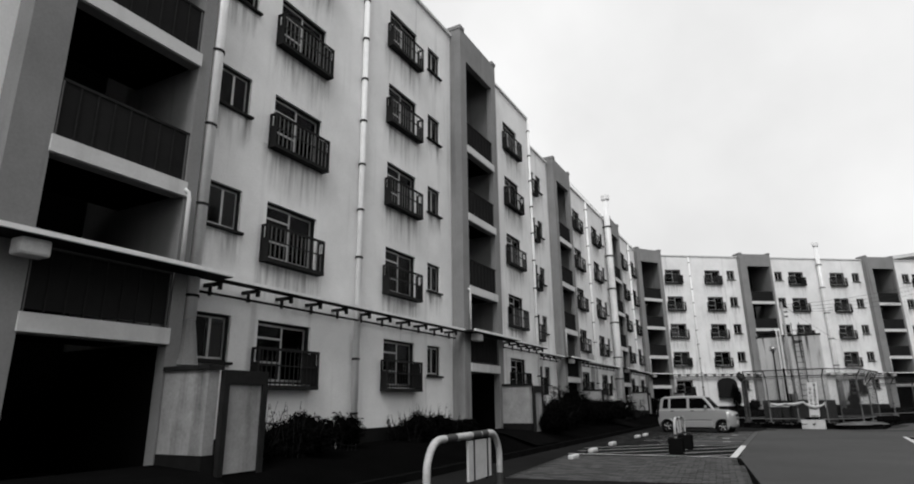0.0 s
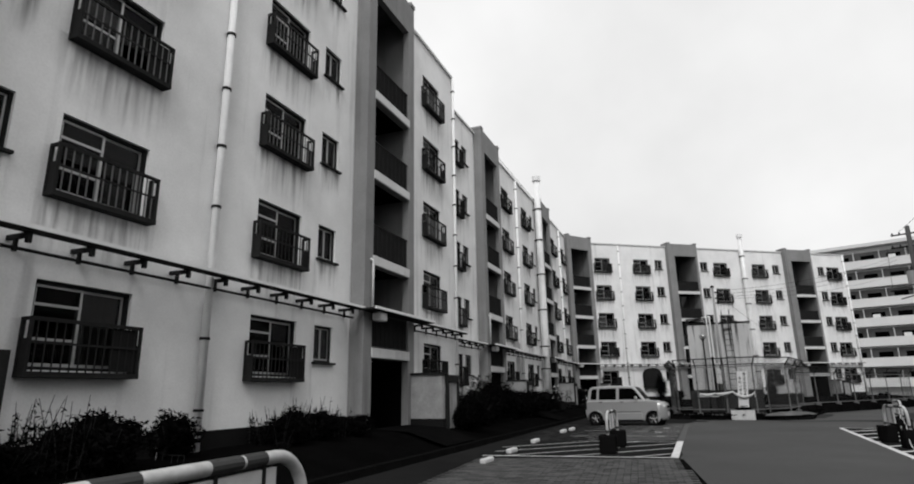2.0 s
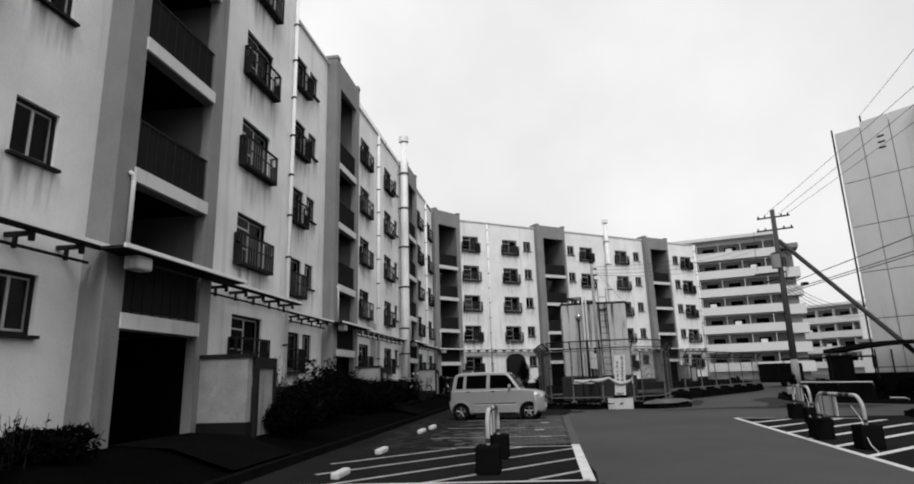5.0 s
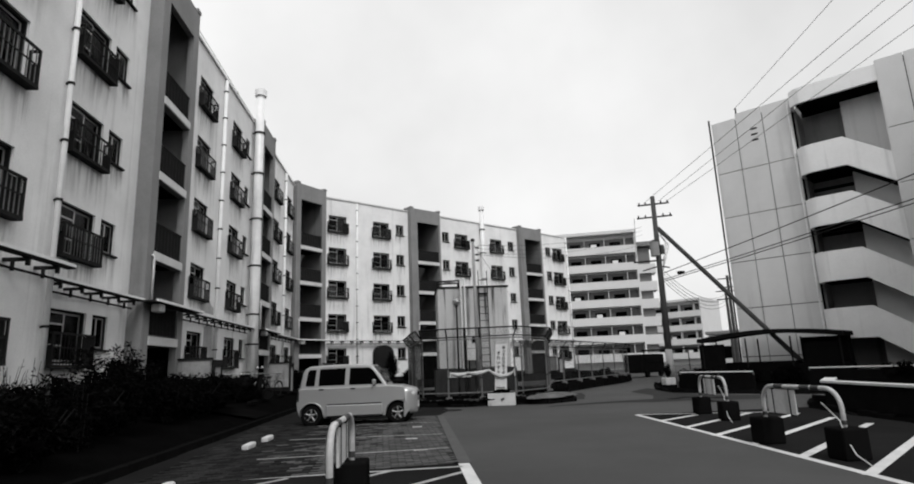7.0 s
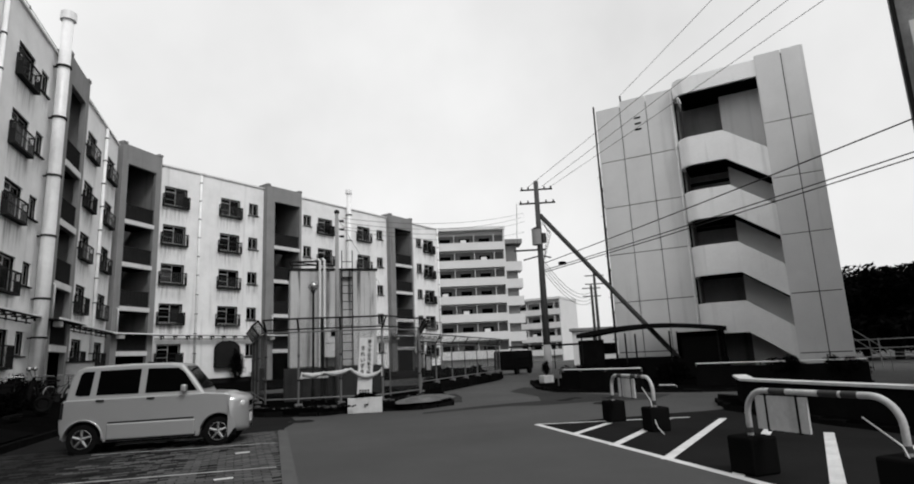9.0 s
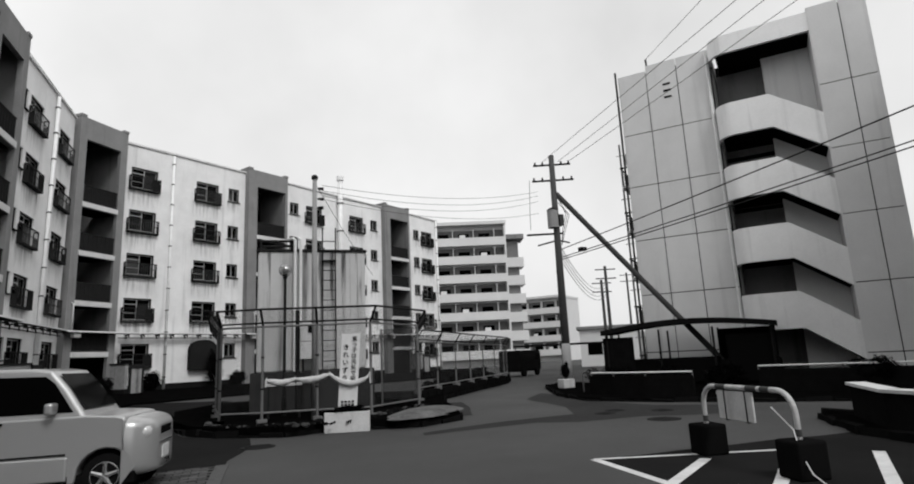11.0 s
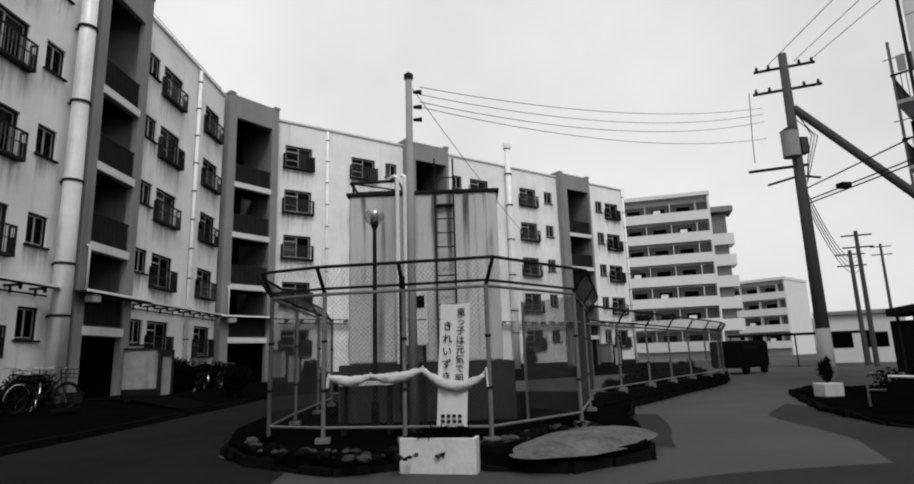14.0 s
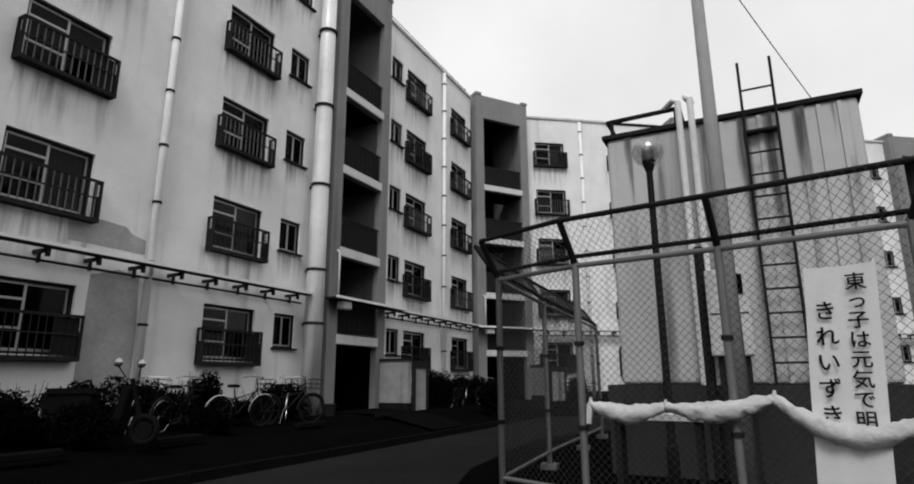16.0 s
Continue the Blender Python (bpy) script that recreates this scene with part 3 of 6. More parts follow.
def tower_parts(building, u0, u1, ua, ub, top=TOWER_Z, m=None, side_depth=0.0):
    """Stair tower u0..u1, opening ua..ub, standing TOWER_OUT before the wall; landings with guard panels."""
    y0, t = -TOWER_OUT, 0.22
    shell = Mesh()
    wall_sheet(shell, u0, u1, 0.2, top, y0, y0 + t, [(ua, ub, 0.45, 2.42)] + [(ua, ub, 2.70 + STOREY * k, 5.02 + STOREY * k if k < 3 else 13.95) for k in range(4)])
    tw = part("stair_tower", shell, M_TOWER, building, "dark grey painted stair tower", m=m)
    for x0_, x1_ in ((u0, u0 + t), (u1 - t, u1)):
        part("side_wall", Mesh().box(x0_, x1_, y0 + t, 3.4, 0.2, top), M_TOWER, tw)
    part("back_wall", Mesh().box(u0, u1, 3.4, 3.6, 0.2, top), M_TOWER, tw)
    # Roof, added linings, landings and flights are coloured near-black for stairwell shade.
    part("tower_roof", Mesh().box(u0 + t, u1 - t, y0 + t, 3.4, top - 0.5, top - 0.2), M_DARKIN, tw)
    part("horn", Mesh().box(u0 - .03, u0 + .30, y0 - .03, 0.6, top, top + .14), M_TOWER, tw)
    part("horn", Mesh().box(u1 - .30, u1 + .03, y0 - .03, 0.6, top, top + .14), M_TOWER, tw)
    part("shade_lining", Mesh().box(u0 + t, u1 - t, 2.6, 2.7, 0.3, top - .55), M_DARKIN, tw)
    part("shade_lining", Mesh().box(u0 + t + .004, u0 + t + .03, y0 + t + .02, 2.6, 0.3, top - .55), M_DARKIN, tw)
    part("shade_lining", Mesh().box(u1 - t - .03, u1 - t - .004, y0 + t + .02, 2.6, 0.3, 2.46), M_DARKIN, tw)
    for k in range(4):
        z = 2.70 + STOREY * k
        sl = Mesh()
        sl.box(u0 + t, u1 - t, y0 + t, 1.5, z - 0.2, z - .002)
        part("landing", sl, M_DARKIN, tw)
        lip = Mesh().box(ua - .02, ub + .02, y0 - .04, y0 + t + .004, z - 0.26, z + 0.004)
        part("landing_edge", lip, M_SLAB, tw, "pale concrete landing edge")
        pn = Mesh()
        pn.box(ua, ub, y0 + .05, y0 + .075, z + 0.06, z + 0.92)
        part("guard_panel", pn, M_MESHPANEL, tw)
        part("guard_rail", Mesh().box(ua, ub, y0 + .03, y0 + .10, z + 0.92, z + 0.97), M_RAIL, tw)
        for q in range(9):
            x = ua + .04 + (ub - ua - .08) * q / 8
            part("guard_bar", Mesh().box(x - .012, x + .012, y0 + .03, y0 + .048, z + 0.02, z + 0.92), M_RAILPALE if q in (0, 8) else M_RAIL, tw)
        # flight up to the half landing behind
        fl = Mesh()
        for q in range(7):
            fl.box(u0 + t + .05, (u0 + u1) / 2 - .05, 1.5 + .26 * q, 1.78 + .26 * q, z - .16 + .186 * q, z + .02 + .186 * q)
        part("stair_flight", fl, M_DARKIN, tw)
    vx = ub + .07 if u0 == 4.45 else ua - .07
    vp = Mesh().tube([(vx, y0 - .05, 3.75), (vx, y0 - .05, 5.0), (vx - .03, y0 - .05, 5.12), (vx - .10, y0 - .03, 5.16)], .038, 8)
    part("vent_pipe", vp, M_PIPE, tw, "short pale vent pipe", smooth=True)
    return tw


def drainpipe(building, u, y, z0, z1, r=0.055, material=None, name="drainpipe", label="pale painted drainpipe with dark brackets"):
    p = part(name, Mesh().tube([(u, y, z0), (u, y, z1)], r, 10), material or M_PIPE, building, label, smooth=True)
    z = z0 + 0.9
    while z < z1:
        part("bracket", Mesh().tube([(u, y, z), (u, y, z + 0.05)], r + 0.02, 10).box(u - .02, u + .02, y + .02, 0.0, z, z + .04), M_BAND, p)
        z += 1.3
    return p


def strip_canopy(building, u0, u1, z=3.72, y_wall=0.0, out=0.48):
    """Thin pale cover strip held off the wall by dark brackets, with a dark pipe slung below."""
    y = y_wall - out
    cover = Mesh().box(u0, u1, y - .045, y + .17, z + .012, z + .036).box(u0, u1, y - .06, y - .045, z - .018, z + .042)
    s_ = part("pipe_canopy", cover, M_CANOPY, building, "thin pale cover strip over the pipes")
    # Dark strip added to paint the shade beneath the pale cover.
    part("underside_shade", Mesh().box(u0, u1, y - .04, y + .13, z - .05, z + .010), M_BAND, s_)
    part("pipe", Mesh().tube([(u0, y_wall - .16, z - .24), (u1, y_wall - .16, z - .24)], .026, 8), M_BAND, s_, "dark pipe slung below")
    n = max(1, int((u1 - u0) / 0.85))
    for k in range(n):
        u = u0 + (k + .5) * (u1 - u0) / n
        br = Mesh().box(u - .032, u + .032, y + .02, y_wall, z - .12, z - .052)
        br.box(u - .032, u + .032, y + .02, y + .08, z - .20, z - .118)
        br.box(u - .025, u + .025, y_wall - .19, y_wall - .14, z - .29, z - .118)
        part("bracket", br, M_BAND, s_)


def entrance(building, uc0, uc1, row_of_rng, m=None):
    """Porch roof slab over the tower entrance, its lamp and the porch side wall with a board."""
    y0 = -TOWER_OUT
    # Slab body is dark to hold its underside shade; the trim stays pale.
    pr = part("porch_roof", Mesh().box(uc0 - .25, uc1 + .55, y0 - .48, y0 - .0, 3.655, 3.70), M_BAND, building, "thin porch roof slab", m=m)
    part("edge_trim", Mesh().box(uc0 - .25, uc1 + .55, y0 - .53, y0 - .48, 3.665, 3.735), M_PIPE, pr)
    lamp = part("porch_lamp", Mesh().box(uc0 + .22, uc0 + .62, y0 - .40, y0 - .12, 3.40, 3.64), M_WHITE, building, "white box lamp under the porch roof", m=m)
    bevel(lamp, .04)
    pw2 = part("porch_wall", Mesh().box(uc1 - .22, uc1 - .02, y0 - 1.05, y0 - .002, 0.72, 2.00), M_PORCH, building, "pale stained porch side wall", m=m)
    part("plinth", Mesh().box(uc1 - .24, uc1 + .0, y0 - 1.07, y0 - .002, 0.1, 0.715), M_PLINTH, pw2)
    part("coping", Mesh().box(uc1 - .27, uc1 + .03, y0 - 1.1, y0 - .002, 2.003, 2.07), M_BAND, pw2)
    bd = Mesh().box(uc1 + .02, uc1 + .13, y0 - 1.14, y0 - 1.04, 0.1, 2.0)
    bd.box(uc1 + .83, uc1 + .94, y0 - 1.14, y0 - 1.04, 0.1, 2.0)
    bd.box(uc1 + .13, uc1 + .83, y0 - 1.14, y0 - 1.04, 1.78, 2.0)
    nb = part("notice_board", bd, M_BAND, building, "weathered board in a dark frame", m=m)
    part("board_panel", Mesh().box(uc1 + .132, uc1 + .828, y0 - 1.10, y0 - 1.075, 0.42, 1.778), M_PORCH, nb, "pale peeling board")


def flue(building, u, y, top, r=0.21):
    p = part("flue", Mesh().tube([(u, y, 0.3), (u, y, 6.0), (u, y, 11.2), (u, y, top - .35)], [r * 1.15, r * 1.1, r, r * .95], 20), M_CHIM, building, "tall pale steel boiler flue", smooth=True)
    part("cap", Mesh().tube([(u, y, top - .35), (u, y, top)], r * 1.35, 20), M_CHIM, p)
    for z in (2.9, 4.4, 6.9, 9.4, 11.9, 14.2):
        part("bracket", Mesh().tube([(u, y, z), (u, y, z + .07)], r * 1.25, 20).box(u - .04, u + .04, y + .1, 0, z, z + .06), M_BAND, p)


def block(label, d, n, off, u0, u1, cols, towers, seed, depth=9.0):
    """One straight block: wall with window holes, plinth, roof, back, floors."""
    b = thing("apartment_building", label, "apartment building", frame_of(d, n, 0, off), "estate blocks")
    rng = random.Random(seed)
    holes = []
    for kind, u, rows in cols:
        w, h = (1.58, 1.28) if kind == "W" else (0.8, 0.9)
        for r in rows:
            zh = HEAD + STOREY * (r - 1)
            holes.append((u, u + w, round(zh - h, 3), round(zh, 3)))
    spans, a = [], u0
    for t0, t1, *_ in sorted(towers):
        spans.append((a, t0)); a = t1
    spans.append((a, u1))
    for s0, s1 in spans:
        if s1 - s0 < 0.1:
            continue
        hs = [h for h in holes if s0 < (h[0] + h[1]) / 2 < s1]
        part("wall", wall_sheet(Mesh(), s0, s1, 0.85, ROOF_Z, 0, 0.22, hs), M_WALL, b, "pale stained plaster wall")
        part("plinth", Mesh().box(s0, s1, -.03, .22, 0.0, 0.846), M_PLINTH, b, "dark concrete plinth")
        part("roof_edge", Mesh().box(s0, s1, -.09, .22, ROOF_Z, ROOF_Z + .10), M_SLAB, b)
    part("roof", Mesh().box(u0, u1, 0.25, depth, ROOF_Z - .3, ROOF_Z - .05), M_ROOF, b)
    part("outer_wall", Mesh().box(u0, u1, depth, depth + .2, 0, ROOF_Z), M_WALL, b)
    for x in (u0, u1 - .2):
        part("end_wall", Mesh().box(x, x + .2, .225, depth, 0, ROOF_Z), M_WALL, b)
    # Room slabs and partitions carry the indoor shade as near-black colour.
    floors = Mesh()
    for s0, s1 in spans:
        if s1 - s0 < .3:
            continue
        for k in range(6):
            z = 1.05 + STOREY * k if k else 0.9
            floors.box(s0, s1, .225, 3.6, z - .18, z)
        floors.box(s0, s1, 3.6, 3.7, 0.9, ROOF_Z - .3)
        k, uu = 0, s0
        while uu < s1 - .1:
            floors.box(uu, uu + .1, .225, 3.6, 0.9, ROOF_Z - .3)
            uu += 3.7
    part("floor_slabs", floors, M_DARKIN, b, "room slabs coloured near-black for shade")
    for kind, u, rows in cols:
        for r in rows:
            add_window(b, kind, u, r, rng)
    for t0, t1, ua, ub in towers:
        tower_parts(b, t0, t1, ua, ub)
    return b


R5 = (1, 2, 3, 4, 5)
blk_a = block("pale five-storey apartment block with grey stair towers", D1, N1, OFF_A, -9.0, 25.85,
              [("W", -7.2, R5), ("W", -2.6, R5), ("S", 0.6, R5), ("S", 8.10, R5), ("W", 9.60, R5), ("W", 14.07, R5), ("S", 16.37, R5), ("W", 22.82, R5)],
              [(4.45, 7.5, 5.0, 7.24), (17.97, 21.1, 18.42, 20.68)], 11)
blk_b = block("pale stained apartment block set back from its neighbour", D1, N1, OFF_B, 25.86, 55.35,
              [("W", 27.78, R5), ("S", 29.65, R5), ("W", 36.25, R5), ("W", 40.72, R5), ("S", 42.98, R5), ("S", 48.33, R5), ("W", 49.45, R5), ("W", 53.28, R5)],
              [(31.5, 34.6, 31.98, 34.15), (44.6, 47.55, 45.05, 47.1)], 12)
blk_c = block("pale far apartment wing turned towards the yard", D2, N2, OFF_C, 29.15, 58.8,
              [("W", 29.62, R5), ("W", 33.68, R5), ("S", 35.98, R5), ("S", 41.05, R5), ("W", 42.55, R5), ("W", 47.05, R5), ("S", 49.50, R5), ("S", 55.15, R5), ("W", 56.3, R5)],
              [(37.25, 40.5, 37.95, 40.3), (50.85, 54.1, 51.55, 53.9)], 13)

# corner tower at the bend, facing half way
CA, CB = Vector((0.43, 55.98)), Vector((2.52, 58.10))
dc = (CB - CA).normalized(); nc = (dc.y, -dc.x)
corner = thing("stair_tower_corner", "dark grey stair tower in the corner between two blocks", "stair tower",
               frame_of((dc.x, dc.y), nc, CA.dot(dc), CA.dot(Vector(nc)) - TOWER_OUT))
tower_parts(corner, 0.0, (CB - CA).length, 0.42, 2.55)

for b, us in ((blk_a, (12.74, 21.35)), (blk_b, (27.0, 35.0, 39.18, 52.4)), (blk_c, (32.1,))):
    for u in us:
        drainpipe(b, u, -0.11, 0.3, ROOF_Z - 0.1, 0.078)
drainpipe(blk_a, 25.72, -0.10, 0.3, ROOF_Z)
drainpipe(blk_c, 58.5, -0.10, 0.3, ROOF_Z, 0.09)
flue(blk_b, 44.1, -0.38, 16.75, 0.23)
sf = part("flue", Mesh().tube([(7.67, -.36, 2.9), (7.67, -.36, ROOF_Z + .3)], .125, 14), M_CHIM, blk_a, "pale square-set flue beside the stair tower", smooth=True)
part("sooty_hood", Mesh().tube([(7.67, -.36, 2.12), (7.67, -.36, 2.2), (7.67, -.36, 2.9)], [.24, .22, .12], 14), M_TOWER, sf, "sooty flared hood")
for z in (3.3, 5.0, 6.6, 8.2, 9.8, 11.4, 13.0):
    part("bracket", Mesh().tube([(7.67, -.36, z), (7.67, -.36, z + .05)], .14, 14), M_BAND, sf)
flue(blk_c, 45.75, -0.34, 16.5, 0.21)
for b, spans in ((blk_a, ((-9.0, 4.3), (7.75, 17.9), (21.3, 25.8))), (blk_b, ((26.0, 31.4), (34.75, 43.8), (47.7, 55.2))), (blk_c, ((29.4, 37.1), (40.7, 50.7), (54.3, 58.6)))):
    for s0, s1 in spans:
        strip_canopy(b, s0, s1)
for b, ts in ((blk_a, ((4.45, 7.5), (17.97, 21.1))), (blk_b, ((31.5, 34.6), (44.6, 47.55))), (blk_c, ((37.25, 40.5), (50.85, 54.1)))):
    for t0, t1 in ts:
        entrance(b, t0, t1, None)
entrance(corner, 0.0, (CB - CA).length, None)

# net-covered window on the far wing
cov = Mesh()
arch_ = [(33.55, 1.55), (35.35, 1.55), (35.35, 2.75)] + [(34.45 + .9 * math.cos(radians(q)), 2.75 + .62 * math.sin(radians(q))) for q in range(15, 180, 15)] + [(33.55, 2.75)]
cov.v = [(u, -.34, z) for u, z in arch_] + [(u, -.0, z) for u, z in arch_]
kk = len(arch_)
cov.f = [tuple(range(kk))] + [(i, i + kk, (i + 1) % kk + kk, (i + 1) % kk) for i in range(kk)]
part("window_cover", cov, M_MESHPANEL, blk_c, "dark net hung over a ground-floor window")

# bare repair patches on the stained wall
for poly in ([(37.5, 4.42), (37.55, 3.98), (39.12, 3.98), (39.1, 4.28), (38.8, 4.34), (38.65, 4.47), (38.1, 4.5)],
             [(38.05, 3.4), (38.0, 1.2), (39.1, 1.0), (39.12, 2.4), (39.05, 3.5), (38.6, 3.58)]):
    pt_ = Mesh()
    k = len(poly)
    pt_.v = [(u, -.006, z) for u, z in poly] + [(u, .0, z) for u, z in poly]
    pt_.f = [tuple(range(k))] + [(i, i + k, (i + 1) % k + k, (i + 1) % k) for i in range(k)]
    part("repair_patch", pt_, M_PATCH, blk_b, "bare darker repaired plaster")

# short paths from the entrances to the kerb
for u0, u1, o0 in ((5.0, 7.3, OFF_A + .45), (18.42, 20.68, OFF_A + .45), (31.98, 34.15, OFF_B + .45), (45.05, 47.1, OFF_B + .45)):
    mpa = Mesh()
    for o, z in ((o0, .56), (o0 - (o0 + 4.3) * .5, .50), (-4.35, .17)):
        for u in (u0, u1):
            mpa.v.append((D1[0] * u + N1[0] * o, D1[1] * u + N1[1] * o, z))
    mpa.f = [(0, 1, 3, 2), (2, 3, 5, 4)]
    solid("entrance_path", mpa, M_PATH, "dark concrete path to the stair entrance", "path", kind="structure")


# ---- small car ----
def make_car(m):
    """Tall boxy small wagon; x from rear to front, y to its far side, wheels on z = 0."""
    car = thing("car", "silver boxy small wagon parked on the pavers", "car", m)
    L, Wd = 3.42, 1.46
    # outlines of the side: (x, z), lower body and cabin
    low = [(0.02, .42), (0.0, .62), (0.03, .90), (0.06, 1.0), (2.62, 1.02), (2.95, .995), (3.04, .975), (3.07, .95), (3.07, .22)]
    arches = []
    for cx in (2.86, 0.42):
        arches += [(cx + .34 * math.cos(a), .27 + .34 * math.sin(a)) for a in [math.pi * k / 10 for k in range(11)]]
    front, rear = arches[:11], arches[11:]
    lower = low + front[1:-1] + [(2.51, .20), (.78, .20)] + rear[1:-1] + [(.10, .24)]
    upper = [(.07, .92), (.10, 1.16), (.15, 1.42), (.21, 1.55), (.36, 1.615), (1.2, 1.645), (1.92, 1.635), (2.13, 1.60), (2.34, 1.36), (2.58, 1.02), (2.66, .92)]

    def cabin_inset(z):
        return .022 + .12 * (z - .92) / .72

    def inset(z):
        return 0.0 if z < 1.0 else cabin_inset(z)

    def extruded(outline, ins):
        me = Mesh()
        n = len(outline)
        for y, s in ((0, 1), (Wd, -1)):
            me.v += [(x, y + s * ins(z), z) for x, z in outline]
        me.f += [(k, (k + 1) % n, n + (k + 1) % n, n + k) for k in range(n)]
        me.f += [tuple(range(n))[::-1], tuple(range(n, 2 * n))]
        return me

    bd = part("body", extruded(lower, lambda z: 0.0), M_CARBODY, car)
    bevel(bd, .05, 4)
    nose = Mesh()
    ns, nk = 9, 28
    for s in range(ns + 1):
        q = math.pi / 2 * s / ns
        x = 3.04 + .35 * math.sin(q)
        half = Wd / 2 - .002 - .36 * (1 - math.cos(q))
        zt, zb = .968 - .15 * (1 - math.cos(q)), .215 + .05 * (1 - math.cos(q))
        for k in range(nk):
            a = 2 * math.pi * k / nk
            cy, cz = math.cos(a), math.sin(a)
            nose.v.append((x, Wd / 2 + half * math.copysign(abs(cy) ** .28, cy), (zt + zb) / 2 + (zt - zb) / 2 * math.copysign(abs(cz) ** .32, cz)))
    for s in range(ns):
        for k in range(nk):
            a, b_ = s * nk + k, s * nk + (k + 1) % nk
            nose.f.append((a, b_, b_ + nk, a + nk))
    nose.f.append(tuple(ns * nk + k for k in range(nk)))
    part("nose", nose, M_CARBODY, bd, smooth=True)
    for y in (.20, Wd - .20):
        hl = Mesh().ball((0, 0, 0), 1.0, 16, 10)
        hl.v = [(3.265 + .085 * a, y + .115 * b_, .76 + .105 * c) for a, b_, c in hl.v]
        part("headlamp", hl, M_LAMPGLASS, bd, "clear headlamp", smooth=True)
    cabin = part("cabin", extruded(upper, cabin_inset), M_CARBODY, car)
    bevel(cabin, .05, 4)
    for cx in (0.42,):
        for y in (.0, Wd):
            part("arch_flare", Mesh().tube([(cx + .352 * math.cos(radians(a)), y + (.012 if y == 0 else -.012), .27 + .352 * math.sin(radians(a))) for a in range(-4, 185, 9)], .022, 8), M_CARBODY, bd, smooth=True)

    def pane(name, pts, y_side, mat_, out=.006, parent=bd, label=""):
        me = Mesh()
        s = 1 if y_side == 0 else -1
        a = [(x, y_side + s * (inset(z) - out), z) for x, z in pts]
        b_ = [(x, y_side + s * (inset(z) + .01), z) for x, z in pts]
        k = len(pts)
        me.v = a + b_
        me.f = [tuple(range(k)) if s > 0 else tuple(range(k))[::-1]] + [(i, i + k, (i + 1) % k + k, (i + 1) % k) for i in range(k)]
        return part(name, me, mat_, parent, label)

    for ys in (0, Wd):
        pane("rear_quarter_window", [(.24, 1.10), (.29, 1.07), (.50, 1.07), (.54, 1.52), (.35, 1.52), (.30, 1.46)], ys, M_CARGLASS)
        pane("side_window", [(.61, 1.07), (1.36, 1.07), (1.38, 1.54), (.64, 1.53)], ys, M_CARGLASS)
        pane("side_window", [(1.48, 1.07), (2.44, 1.07), (2.18, 1.44), (2.06, 1.53), (1.50, 1.54)], ys, M_CARGLASS)
        pane("side_moulding", [(.86, .54), (2.40, .55), (2.40, .575), (.86, .565)], ys, M_BAND, .01)
        pane("door_handle", [(1.53, .955), (1.67, .955), (1.67, .985), (1.53, .985)], ys, M_BLACK, .022)
        pane("door_handle", [(.63, .955), (.77, .955), (.77, .985), (.63, .985)], ys, M_BLACK, .022)
        pane("door_gap", [(1.418, .26), (1.43, .26), (1.43, 1.0), (1.418, 1.0)], ys, M_BLACK, .003)
        pane("door_gap", [(2.416, .30), (2.428, .30), (2.428, 1.0), (2.416, 1.0)], ys, M_BLACK, .003)
        pane("rear_lamp", [(.02, .66), (.07, .66), (.08, .95), (.035, .95)], ys, M_BAND, .012)
        pane("sill_panel", [(.84, .21), (2.44, .21), (2.44, .30), (.84, .30)], ys, M_BLACK, .004)
    for y0_, y1_ in ((-.028, .05), (Wd - .05, Wd + .028)):
        bevel(part("lower_panel", Mesh().box(.84, 2.43, y0_, y1_, .24, .535), M_CARBODY, bd), .026, 3)
    ws_ = Mesh()
    ws_.quad((2.18, .22, 1.545), (2.535, .13, 1.085), (2.535, Wd - .13, 1.085), (2.18, Wd - .22, 1.545))
    for i, v in enumerate(ws_.v):
        ws_.v[i] = (v[0] + .014, v[1], v[2] + .016)
    part("windscreen", ws_, M_CARGLASS, bd)
    part("front_grille", Mesh().box(3.33, 3.394, .46, Wd - .46, .70, .80), M_BLACK, bd)
    part("bumper_strip", Mesh().box(3.34, 3.398, .40, Wd - .40, .58, .605), M_CHROME, bd)
    part("number_plate", Mesh().box(3.38, 3.402, Wd / 2 - .165, Wd / 2 + .165, .38, .54), M_WHITE, bd)
    part("front_bumper_slot", Mesh().box(3.33, 3.39, .45, Wd - .45, .27, .35), M_BLACK, bd)
    mir = part("mirror", Mesh().box(2.16, 2.26, -.14, .06, 1.06, 1.20), M_CARBODY, car)
    bevel(mir, .03)
    mir2 = part("mirror", Mesh().box(2.16, 2.26, Wd - .06, Wd + .14, 1.06, 1.20), M_CARBODY, car)
    bevel(mir2, .03)
    part("underbody", Mesh().box(.2, 3.2, .04, Wd - .2, .17, .30), M_BLACK, car)
